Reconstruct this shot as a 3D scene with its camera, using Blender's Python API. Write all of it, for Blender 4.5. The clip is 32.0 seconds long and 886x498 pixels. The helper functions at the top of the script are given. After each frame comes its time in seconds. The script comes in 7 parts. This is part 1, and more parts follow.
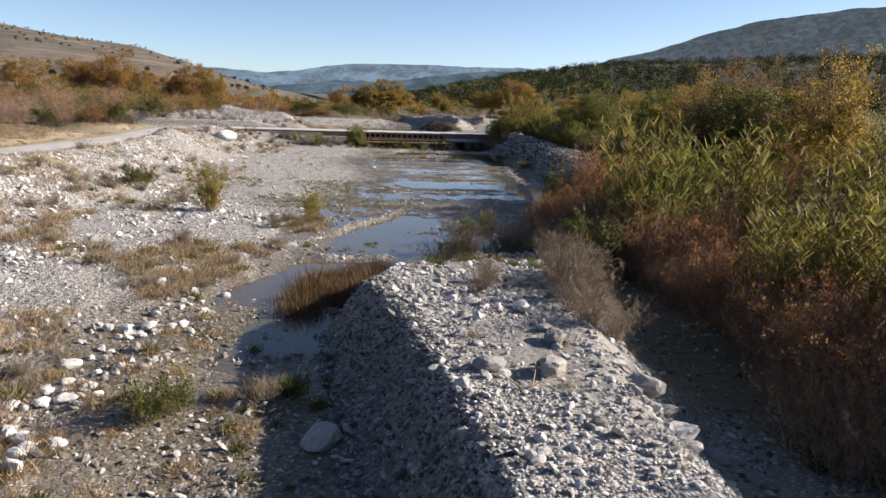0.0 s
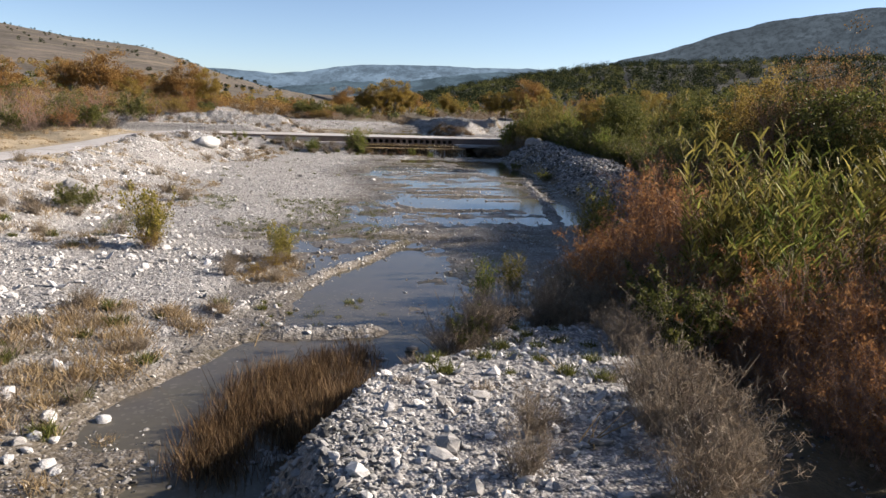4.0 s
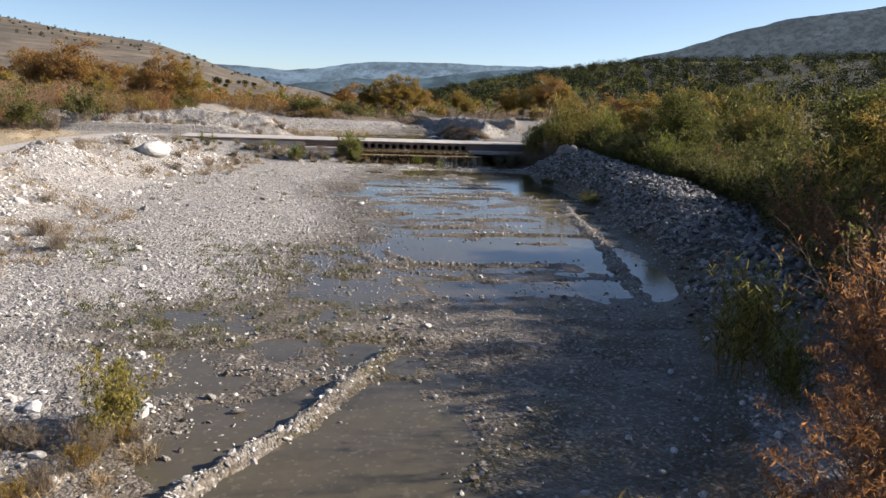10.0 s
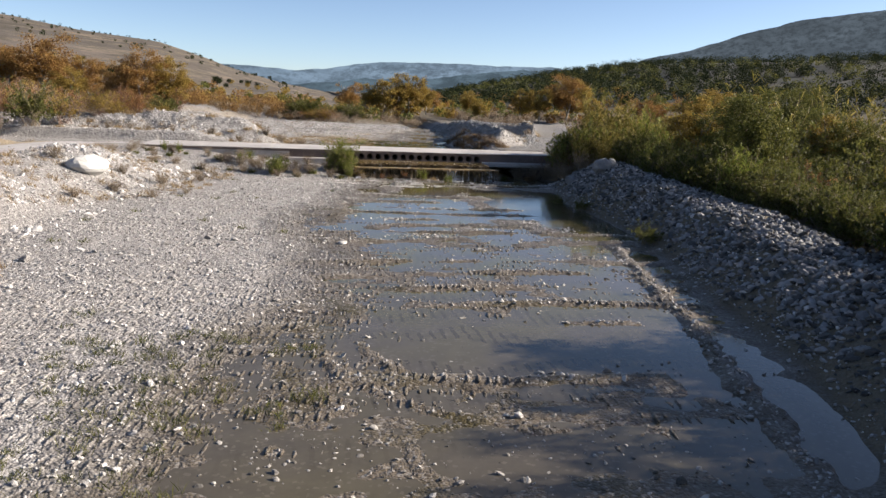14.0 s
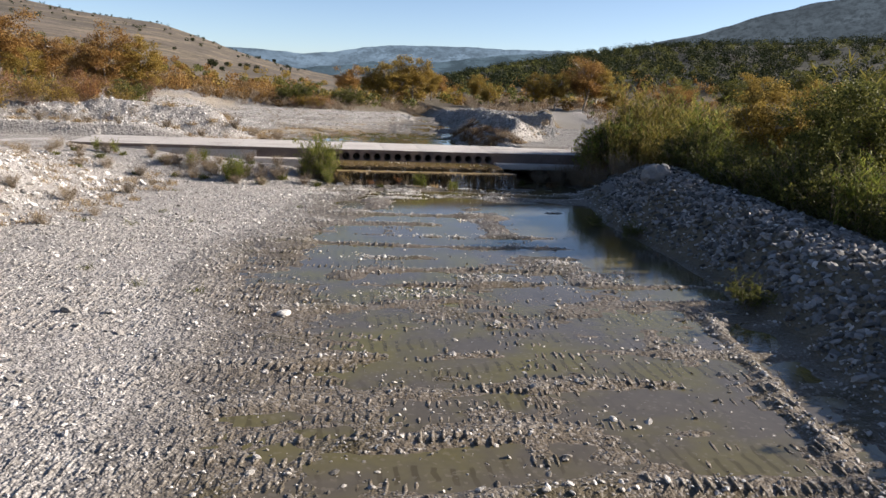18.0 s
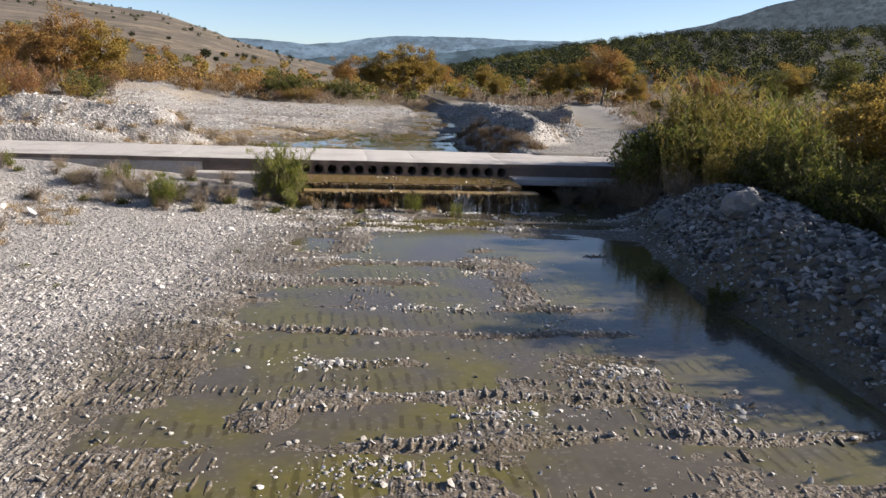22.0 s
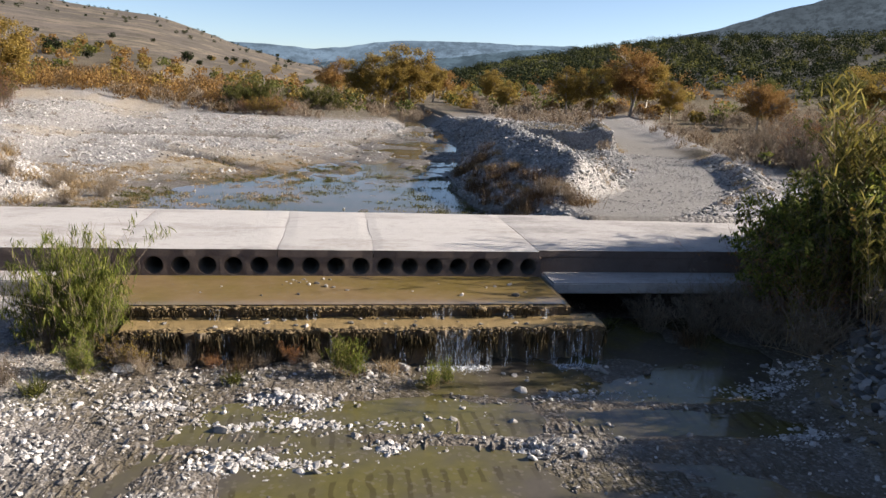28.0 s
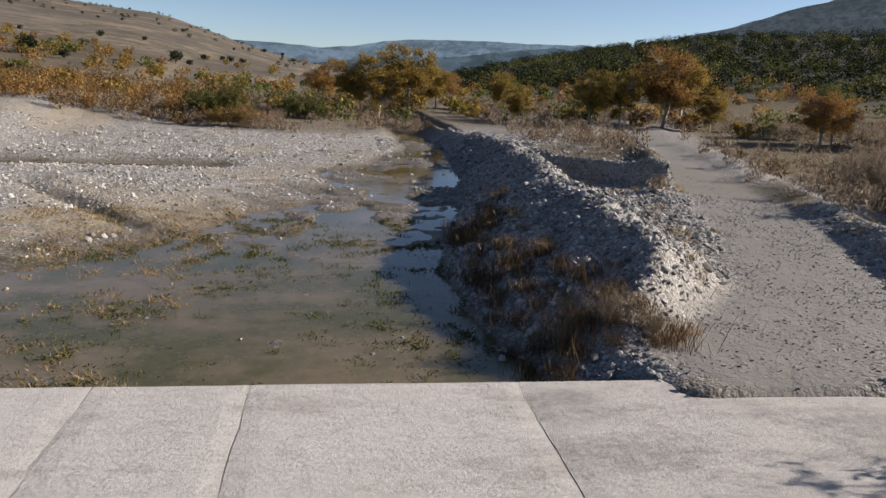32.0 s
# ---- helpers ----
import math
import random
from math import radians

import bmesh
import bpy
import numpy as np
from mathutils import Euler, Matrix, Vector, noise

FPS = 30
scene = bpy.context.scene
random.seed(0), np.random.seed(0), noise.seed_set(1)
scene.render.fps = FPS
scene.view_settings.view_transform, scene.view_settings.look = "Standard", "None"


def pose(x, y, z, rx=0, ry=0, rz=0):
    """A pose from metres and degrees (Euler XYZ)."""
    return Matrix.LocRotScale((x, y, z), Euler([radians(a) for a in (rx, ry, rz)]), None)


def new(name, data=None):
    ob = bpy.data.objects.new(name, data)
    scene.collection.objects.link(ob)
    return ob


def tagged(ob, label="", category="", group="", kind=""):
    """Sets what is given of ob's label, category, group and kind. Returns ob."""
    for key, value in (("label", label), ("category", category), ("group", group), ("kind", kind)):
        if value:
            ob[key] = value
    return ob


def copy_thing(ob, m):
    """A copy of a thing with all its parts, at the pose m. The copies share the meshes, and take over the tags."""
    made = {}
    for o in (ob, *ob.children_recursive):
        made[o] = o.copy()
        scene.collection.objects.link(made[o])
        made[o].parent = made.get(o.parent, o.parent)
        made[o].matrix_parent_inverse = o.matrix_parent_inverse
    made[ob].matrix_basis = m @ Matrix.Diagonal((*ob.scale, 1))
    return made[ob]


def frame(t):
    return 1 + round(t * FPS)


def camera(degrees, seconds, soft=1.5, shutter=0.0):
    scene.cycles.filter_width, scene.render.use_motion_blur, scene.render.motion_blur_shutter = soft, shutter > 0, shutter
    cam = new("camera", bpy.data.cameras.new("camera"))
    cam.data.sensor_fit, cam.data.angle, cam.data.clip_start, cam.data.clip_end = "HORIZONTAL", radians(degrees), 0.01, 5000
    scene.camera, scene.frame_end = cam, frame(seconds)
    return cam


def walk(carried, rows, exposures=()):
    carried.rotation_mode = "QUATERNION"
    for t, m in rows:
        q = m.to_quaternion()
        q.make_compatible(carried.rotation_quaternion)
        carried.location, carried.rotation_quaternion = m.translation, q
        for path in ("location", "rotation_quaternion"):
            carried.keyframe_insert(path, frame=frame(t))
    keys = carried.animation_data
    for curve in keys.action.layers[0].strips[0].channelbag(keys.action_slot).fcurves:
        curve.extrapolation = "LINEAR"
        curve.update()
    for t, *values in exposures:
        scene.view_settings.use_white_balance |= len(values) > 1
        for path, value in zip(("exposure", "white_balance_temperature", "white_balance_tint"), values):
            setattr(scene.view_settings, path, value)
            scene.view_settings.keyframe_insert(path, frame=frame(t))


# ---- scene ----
cam = camera(62.5, 32.0)
METRES, EYE, TILT, LEAN, TURN = 100.0, 6.9, 0.0, 0.0, -12.7
ROWS = [
    (0.0, 0.0, 0.0, 0.0, 0.4, -11.4, -1.97),
    (0.5, 0.0001, 0.0117, 0.0004, 0.6, -11.4, -1.97),
    (1.0, -0.0001, 0.0233, 0.0004, 0.86, -11.41, -1.96),
    (1.5, -0.0004, 0.0351, 0.0002, 0.94, -11.4, -1.99),
    (2.0, -0.0007, 0.047, 0.0005, 0.98, -11.4, -2.01),
    (2.5, -0.0008, 0.0591, 0.0008, 1.0, -11.39, -2.01),
    (3.0, -0.0008, 0.0715, 0.0011, 1.03, -11.38, -1.98),
    (3.5, -0.001, 0.0839, 0.001, 1.07, -11.37, -1.97),
    (4.0, -0.001, 0.0965, 0.0013, 1.1, -11.36, -1.95),
    (4.5, -0.0013, 0.1098, 0.0015, 1.15, -11.35, -1.99),
    (6.5, -0.0016, 0.161, 0.0012, 1.37, -11.41, -2.09),
    (7.0, -0.0017, 0.1747, 0.001, 1.41, -11.42, -2.07),
    (7.5, -0.0019, 0.1888, 0.0009, 1.47, -11.44, -2.0),
    (8.0, -0.0021, 0.2032, 0.0009, 1.54, -11.47, -1.98),
    (8.5, -0.0028, 0.2176, 0.0008, 1.61, -11.5, -2.0),
    (9.0, -0.0035, 0.2322, 0.001, 1.74, -11.54, -2.03),
    (9.5, -0.0045, 0.247, 0.0011, 1.84, -11.56, -2.11),
    (10.0, -0.0053, 0.2619, 0.0013, 1.96, -11.57, -2.21),
    (10.5, -0.0063, 0.2765, 0.0011, 2.08, -11.58, -2.29),
    (11.0, -0.0076, 0.2915, 0.0009, 2.21, -11.58, -2.35),
    (11.5, -0.0087, 0.3069, 0.0012, 2.33, -11.57, -2.44),
    (12.0, -0.0092, 0.3224, 0.0016, 2.43, -11.57, -2.52),
    (12.5, -0.0093, 0.3383, 0.0018, 2.5, -11.56, -2.48),
    (13.0, -0.0096, 0.3543, 0.0023, 2.54, -11.55, -2.4),
    (13.5, -0.0101, 0.3701, 0.0028, 2.6, -11.55, -2.44),
    (14.0, -0.0103, 0.386, 0.0029, 2.66, -11.55, -2.41),
    (14.5, -0.0105, 0.4023, 0.0032, 2.68, -11.54, -2.36),
    (16.5, -0.0128, 0.4674, 0.0042, 3.13, -11.94, -2.54),
    (17.0, -0.0132, 0.4839, 0.0044, 3.2, -12.17, -2.61),
    (17.5, -0.0132, 0.4997, 0.0047, 3.24, -12.48, -2.54),
    (18.0, -0.0133, 0.5151, 0.005, 3.28, -12.8, -2.48),
    (18.5, -0.0137, 0.5307, 0.0052, 3.34, -13.13, -2.45),
    (19.0, -0.0142, 0.5457, 0.0052, 3.44, -13.43, -2.42),
    (19.5, -0.0148, 0.5608, 0.0053, 3.54, -13.55, -2.42),
    (20.0, -0.0155, 0.5765, 0.0053, 3.61, -13.55, -2.42),
    (20.5, -0.0161, 0.5923, 0.0053, 3.66, -13.54, -2.46),
    (21.0, -0.0167, 0.6081, 0.0052, 3.71, -13.54, -2.46),
    (21.5, -0.017, 0.6238, 0.0053, 3.74, -13.51, -2.45),
    (22.0, -0.0174, 0.6387, 0.0055, 3.73, -13.5, -2.43),
    (22.5, -0.0179, 0.6546, 0.0055, 3.75, -13.48, -2.46),
    (23.0, -0.0184, 0.6706, 0.0054, 3.77, -13.45, -2.49),
    (23.5, -0.0186, 0.6868, 0.0056, 3.77, -13.43, -2.51),
    (24.0, -0.0187, 0.7026, 0.0059, 3.8, -13.4, -2.46),
    (24.5, -0.0191, 0.719, 0.0062, 3.84, -13.35, -2.46),
    (26.5, -0.0212, 0.789, 0.0069, 4.06, -13.21, -2.66),
    (27.0, -0.0213, 0.8075, 0.0071, 4.1, -13.19, -2.66),
    (27.5, -0.0213, 0.8263, 0.0073, 4.12, -13.17, -2.57),
    (28.0, -0.022, 0.8456, 0.0076, 4.15, -13.16, -2.56),
    (28.5, -0.0226, 0.8646, 0.008, 4.2, -13.16, -2.54),
    (29.0, -0.0233, 0.8836, 0.0085, 4.26, -13.18, -2.6),
    (29.5, -0.0235, 0.9029, 0.0086, 4.32, -13.17, -2.61),
    (30.0, -0.0243, 0.9217, 0.0095, 4.41, -13.21, -2.67),
    (30.5, -0.0246, 0.9407, 0.0104, 4.68, -13.24, -2.72),
    (31.0, -0.025, 0.9602, 0.0113, 4.74, -13.27, -2.75),
    (31.5, -0.0251, 0.9798, 0.0128, 4.81, -13.28, -2.75),
    (32.0, -0.0254, 0.9992, 0.0148, 4.84, -13.27, -2.68),
]
walk(cam, [(t, pose(0, 0, EYE, TILT, LEAN, TURN) @ pose(METRES * x, METRES * y, METRES * z, 90 + pitch, roll, yaw)) for t, x, y, z, yaw, pitch, roll in ROWS],
     exposures=((0, 1.36), (17.0, 1.34), (21.0, 1.38), (28.0, 1.40), (29.0, 1.30), (30.0, 1.09), (31.0, 0.96), (32.0, 0.90)))

# ---- light ----
SUN_AZ, SUN_EL = 91.0, 24.0          # degrees clockwise from +y, and above the horizon
sun_data = bpy.data.lights.new("sun", "SUN")
sun_data.energy, sun_data.angle, sun_data.color = 5.0, radians(0.6), (1.0, 0.902, 0.80)
sun = new("sun", sun_data)
sun_from = Vector((math.sin(radians(SUN_AZ)) * math.cos(radians(SUN_EL)), math.cos(radians(SUN_AZ)) * math.cos(radians(SUN_EL)), math.sin(radians(SUN_EL))))
sun.rotation_euler = sun_from.to_track_quat("Z", "Y").to_euler()
sun.location = (60, 60, 60)
world = bpy.data.worlds.new("sky")
scene.world = world
world.use_nodes = True
sky = world.node_tree.nodes.new("ShaderNodeTexSky")
sky.sky_type, sky.sun_disc = "NISHITA", False
sky.sun_elevation, sky.sun_rotation = radians(SUN_EL), radians(SUN_AZ)
sky.air_density, sky.dust_density, sky.ozone_density = 0.6, 0.35, 2.2
world.node_tree.nodes["Background"].inputs[1].default_value = 0.067
tint = world.node_tree.nodes.new("ShaderNodeMix")
tint.data_type, tint.blend_type = "RGBA", "MULTIPLY"
tint.inputs[0].default_value, tint.inputs[7].default_value = 1.0, (1.07, 1.0, 0.965, 1)
world.node_tree.links.new(sky.outputs[0], tint.inputs[6])
world.node_tree.links.new(tint.outputs[2], world.node_tree.nodes["Background"].inputs[0])

# ---- materials ----
# all colours are scaled down alike so that shade reads deeper
ALBEDO_SCALE = (0.78, 0.78, 0.78)


class Nodes:
    """A small builder for node materials."""

    def __init__(self, name, rough=0.9, spec=0.3):
        self.mat = bpy.data.materials.new(name)
        self.mat.use_nodes = True
        self.tree = self.mat.node_tree
        self.bsdf = self.tree.nodes["Principled BSDF"]
        self.bsdf.inputs["Roughness"].default_value = rough
        self.bsdf.inputs["Specular IOR Level"].default_value = spec

    def add(self, kind, **inputs):
        n = self.tree.nodes.new("ShaderNode" + kind)
        for k, v in inputs.items():
            self.put(n.inputs[k.replace("_", " ")], v)
        return n

    def put(self, socket, v):
        if isinstance(v, bpy.types.NodeSocket):
            self.tree.links.new(v, socket)
        else:
            socket.default_value = v

    def coords(self):
        return self.add("TexCoord").outputs["Object"]

    def world(self):
        return self.add("NewGeometry").outputs["Position"]

    def noise(self, at, scale, detail=4.0, rough=0.6):
        return self.add("TexNoise", Vector=at, Scale=scale, Detail=detail, Roughness=rough).outputs["Fac"]

    def cells(self, at, scale, out="Color", feature="F1"):
        n = self.add("TexVoronoi", Vector=at, Scale=scale)
        n.feature = feature
        return n.outputs[out]

    def ramp(self, fac, *stops):
        n = self.add("ValToRGB", Fac=fac)
        e = n.color_ramp.elements
        while len(e) < len(stops):
            e.new(0.5)
        for el, (p, c) in zip(e, stops):
            el.position = p
            el.color = (c, c, c, 1) if isinstance(c, (int, float)) else (*c, 1)
        return n.outputs["Color"]

    def mix(self, fac, a, b, mode="MIX"):
        n = self.tree.nodes.new("ShaderNodeMix")
        n.data_type, n.blend_type = "RGBA", mode
        for s, v in ((n.inputs[0], fac), (n.inputs[6], a), (n.inputs[7], b)):
            self.put(s, (*v, 1) if isinstance(v, tuple) and len(v) == 3 else v)
        return n.outputs[2]

    def math(self, op, a, b=0.0, clamp=False):
        n = self.tree.nodes.new("ShaderNodeMath")
        n.operation, n.use_clamp = op, clamp
        self.put(n.inputs[0], a), self.put(n.inputs[1], b)
        return n.outputs[0]

    def attr(self, name):
        n = self.tree.nodes.new("ShaderNodeAttribute")
        n.attribute_name = name
        return n.outputs["Fac"]

    def sep(self, v, axis):
        return self.add("SeparateXYZ", Vector=v).outputs[axis]

    def stretch(self, v, x, y, z):
        n = self.add("Mapping", Vector=v)
        n.inputs["Scale"].default_value = (x, y, z)
        return n.outputs[0]

    def bump(self, height, strength, distance, normal=None):
        n = self.add("Bump", Height=height, Strength=strength, Distance=distance)
        if normal:
            self.put(n.inputs["Normal"], normal)
        return n.outputs["Normal"]

    def dimmed(self, color):
        """The colour dimmed evenly, which deepens shade against the sky."""
        return self.mix(1.0, color, ALBEDO_SCALE, "MULTIPLY")

    def done(self, color=None, normal=None, rough=None):
        color = None if color is None else self.dimmed(color)
        for k, v in (("Base Color", color), ("Normal", normal), ("Roughness", rough)):
            if v is not None:
                self.put(self.bsdf.inputs[k], (*v, 1) if isinstance(v, tuple) and len(v) == 3 else v)
        return self.mat


def island(n):
    return n.add("NewGeometry").outputs["Random Per Island"]


def ground_material():
    n = Nodes("river_ground", 0.95, 0.2)
    p = n.world()
    big = n.noise(p, 0.22, 3)
    mid = n.noise(p, 1.7, 5, 0.7)
    fine = n.noise(p, 45, 3)
    wobble = n.add("VectorMath")
    jit = n.add("TexNoise", Vector=p, Scale=6.0)
    wobble.operation = "MULTIPLY_ADD"
    n.put(wobble.inputs[0], jit.outputs["Color"])
    wobble.inputs[1].default_value = (0.07, 0.07, 0.07)
    n.put(wobble.inputs[2], p)
    pw = wobble.outputs[0]
    # pebbles of two sizes
    c1 = n.sep(n.cells(pw, 15), 0)
    d1 = n.cells(pw, 15, "Distance")
    c2 = n.sep(n.cells(pw, 5.5), 1)
    d2 = n.cells(pw, 5.5, "Distance")
    peb = n.ramp(c1, (0.0, (0.17, 0.158, 0.148)), (0.35, (0.345, 0.322, 0.302)), (0.75, (0.49, 0.46, 0.43)), (1.0, (0.68, 0.645, 0.605)))
    peb2 = n.ramp(c2, (0.0, (0.23, 0.216, 0.204)), (0.6, (0.48, 0.452, 0.425)), (1.0, (0.70, 0.665, 0.625)))
    gaps = n.ramp(d1, (0.3, 1.0), (0.75, 0.45))
    gravel = n.mix(n.ramp(mid, (0.42, 0.0), (0.62, 1.0)), peb, peb2)
    gravel = n.mix(1.0, gravel, gaps, "MULTIPLY")
    sand = n.mix(fine, (0.30, 0.275, 0.25), (0.44, 0.415, 0.385))
    gravel = n.mix(n.ramp(n.noise(p, 0.9, 6, 0.65), (0.50, 0.0), (0.68, 0.75)), gravel, sand)
    gravel = n.mix(n.ramp(big, (0.35, 0.0), (0.75, 0.3)), gravel, (0.40, 0.37, 0.34))
    mud = n.mix(mid, (0.165, 0.137, 0.102), (0.31, 0.265, 0.208))
    algae = n.mix(n.noise(p, 5, 4), (0.07, 0.062, 0.02), (0.15, 0.12, 0.035))
    mud = n.mix(n.ramp(n.noise(p, 0.33, 4), (0.5, 0.0), (0.66, 0.8)), mud, algae)
    mud = n.mix(n.ramp(c1, (0.78, 0.0), (0.86, 0.6)), mud, peb)
    straw = n.mix(n.noise(p, 7, 6, 0.75), (0.30, 0.22, 0.12), (0.52, 0.42, 0.27))
    scrub = n.mix(n.noise(n.stretch(p, 1, 1, 2), 2.2, 8, 0.8), (0.07, 0.06, 0.035), (0.26, 0.20, 0.12))
    dirt = n.mix(n.noise(p, 3.0, 6, 0.7), (0.16, 0.150, 0.136), (0.30, 0.285, 0.265))
    hill = n.mix(n.ramp(n.noise(p, 0.011, 8, 0.7), (0.40, 0.0), (0.60, 1.0)), (0.175, 0.142, 0.116), (0.105, 0.088, 0.074))
    hill = n.mix(n.ramp(n.noise(n.stretch(p, 0.25, 0.25, 3.0), 0.06, 6, 0.7), (0.49, 0.0), (0.58, 0.8)), hill, (0.27, 0.215, 0.155))
    hill = n.mix(n.ramp(n.noise(p, 0.06, 10, 0.85), (0.45, 0.0), (0.56, 0.9)), hill, (0.075, 0.066, 0.045))
    wood = n.mix(n.ramp(n.noise(p, 0.03, 10, 0.85), (0.40, 0.0), (0.62, 1.0)), (0.016, 0.022, 0.016), (0.062, 0.056, 0.040))
    col = n.mix(n.attr("mud"), gravel, mud)
    col = n.mix(n.attr("straw"), col, straw)
    col = n.mix(n.attr("scrub"), col, scrub)
    col = n.mix(n.attr("dirt"), col, dirt)
    col = n.mix(n.attr("hill"), col, hill)
    col = n.mix(n.attr("wood"), col, wood)
    # distant ground gets a blue-green that stands in for haze
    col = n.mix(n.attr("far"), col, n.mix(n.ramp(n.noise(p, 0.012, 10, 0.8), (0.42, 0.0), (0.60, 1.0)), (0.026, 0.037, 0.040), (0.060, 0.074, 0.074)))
    wet_shade = n.attr("wet_shade")
    col = n.mix(n.math("MULTIPLY", wet_shade, 0.64), col, n.mix(1.0, col, (0.30, 0.27, 0.23), "MULTIPLY"))
    near = n.math("SUBTRACT", 1.0, n.math("MAXIMUM", n.attr("hill"), n.attr("wood")))
    near = n.math("MULTIPLY", near, n.math("SUBTRACT", 1.0, n.math("MAXIMUM", n.math("MULTIPLY", n.attr("mud"), 0.5), n.math("MULTIPLY", n.attr("dirt"), 0.9))))
    h = n.math("MULTIPLY", n.math("ADD", n.math("MULTIPLY", d1, -0.5), n.math("MULTIPLY", d2, -0.9)), near)
    tread = tread_marks(n, p)
    # shade in the pressed cleats is put into the colour besides the bump
    col = n.mix(n.math("MULTIPLY", n.math("MULTIPLY", tread, n.attr("mud")), 0.36), col, n.mix(1.0, col, (0.50, 0.46, 0.41), "MULTIPLY"))
    nor = n.bump(h, 0.9, 0.09)
    nor = n.bump(n.math("MULTIPLY", tread, n.attr("mud")), 1.0, -0.09, nor)
    nor = n.bump(mid, 0.5, 0.12, nor)
    nor = n.bump(fine, 0.35, 0.02, nor)
    rough = n.ramp(wet_shade, (0.0, 0.95), (1.0, 0.42))
    return n.done(col, nor, rough)


def tread_marks(n, p):
    """Rows of track cleats pressed into the bed by a digger, 0 to 1."""
    jit = n.add("TexNoise", Vector=p, Scale=2.0)
    w = n.add("VectorMath", Vector=jit.outputs["Color"])
    w.operation = "MULTIPLY_ADD"
    w.inputs[1].default_value = (0.22, 0.22, 0.0)
    n.put(w.inputs[2], p)
    wave = n.math("SINE", n.math("MULTIPLY", n.sep(w.outputs[0], 0), 2 * math.pi / 0.36))
    across = n.math("SINE", n.math("MULTIPLY", n.math("ADD", n.sep(p, 1), n.math("MULTIPLY", n.noise(p, 0.22, 2), 4.0)), 2 * math.pi / 2.3))
    rows = n.ramp(across, (0.30, 0.0), (0.45, 1.0))
    reach = n.ramp(n.math("MULTIPLY", n.sep(p, 1), 0.01), (0.50, 0.0), (0.54, 1.0), (0.99, 1.0), (1.0, 0.0))
    return n.math("MULTIPLY", n.math("MULTIPLY", n.math("MULTIPLY", n.ramp(wave, (0.42, 0.0), (0.72, 1.0)), rows), n.ramp(n.noise(p, 0.3, 2), (0.40, 0.15), (0.52, 1.0))), reach)


def water_material(name, mud_a, mud_b, algae_a, algae_b, coat=1.0):
    """Ankle-deep clear water over mud: the bed's colours below a smooth, mirroring surface."""
    n = Nodes(name, 1.0, 0.0)
    p = n.world()
    tread = tread_marks(n, p)
    col = n.mix(n.noise(p, 1.4, 6, 0.7), mud_a, mud_b)
    alg = n.mix(n.noise(p, 4, 4), algae_a, algae_b)
    grown = n.ramp(n.math("MULTIPLY", n.sep(p, 1), 0.01), (0.56, 0.15), (0.70, 1.0))
    col = n.mix(n.math("MULTIPLY", grown, n.ramp(n.noise(p, 0.30, 4, 0.6), (0.42, 0.0), (0.60, 0.9))), col, alg)
    # cleats under water get the same shade in their colour
    col = n.mix(n.math("MULTIPLY", tread, 0.62), col, n.mix(1.0, col, (0.5, 0.46, 0.38), "MULTIPLY"))
    # deeper water is darker; the near-black also stands in for mirrored trees
    col = n.mix(n.ramp(n.attr("depth"), (0.10, 0.0), (0.34, 0.9)), col, (0.020, 0.018, 0.011))
    speck = n.sep(n.cells(p, 13), 0)
    col = n.mix(n.ramp(speck, (0.90, 0.0), (0.94, 0.25)), col, (0.22, 0.19, 0.155))
    b = n.bsdf
    ripple = n.bump(n.noise(n.stretch(p, 1.0, 2.0, 1.0), 3.0, 3), 0.10, 0.03)
    ripple = n.bump(n.noise(p, 14, 2), 0.06, 0.01, ripple)
    b.inputs["Coat Weight"].default_value = coat
    b.inputs["Coat IOR"].default_value = 1.33
    b.inputs["Coat Roughness"].default_value = 0.05
    n.put(b.inputs["Coat Normal"], ripple)
    return n.done(col)


def stone_material(name, lo, mid, hi):
    n = Nodes(name, 0.9, 0.25)
    p = n.coords()
    f = n.math("FRACT", n.math("ADD", island(n), n.add("ObjectInfo").outputs["Random"]))
    col = n.ramp(f, (0.0, lo), (0.3, mid), (0.8, hi), (1.0, tuple(min(1, c * 1.25) for c in hi)))
    col = n.mix(n.ramp(n.noise(p, 9, 6, 0.75), (0.35, 0.55), (0.65, 0.0)), col, n.mix(1.0, col, (0.6, 0.56, 0.5), "MULTIPLY"))
    nor = n.bump(n.noise(p, 22, 5, 0.7), 0.6, 0.03)
    return n.done(col, nor)


def leaf_material(name, dark, mid, light, glow=0.28, rough=0.6):
    n = Nodes(name, rough, 0.12)
    f = island(n)
    col = n.ramp(f, (0.0, dark), (0.5, mid), (1.0, light))
    r = n.add("ObjectInfo").outputs["Random"]
    col = n.mix(n.math("MULTIPLY", r, 0.45), col, n.mix(1.0, col, (0.72, 0.64, 0.55), "MULTIPLY"))
    col = n.dimmed(col)
    t = n.tree
    thin = n.add("BsdfTranslucent", Color=col)
    m = n.add("MixShader", Fac=glow)
    n.put(n.bsdf.inputs["Base Color"], col)
    t.links.new(n.bsdf.outputs[0], m.inputs[1])
    t.links.new(thin.outputs[0], m.inputs[2])
    t.links.new(m.outputs[0], t.nodes["Material Output"].inputs[0])
    return n.mat


def bark_material(name, a, b):
    n = Nodes(name, 0.9, 0.2)
    p = n.coords()
    col = n.mix(n.noise(n.stretch(p, 1, 1, 0.25), 6, 6, 0.7), a, b)
    return n.done(col, n.bump(n.noise(n.stretch(p, 1, 1, 0.2), 14, 4), 0.5, 0.03))


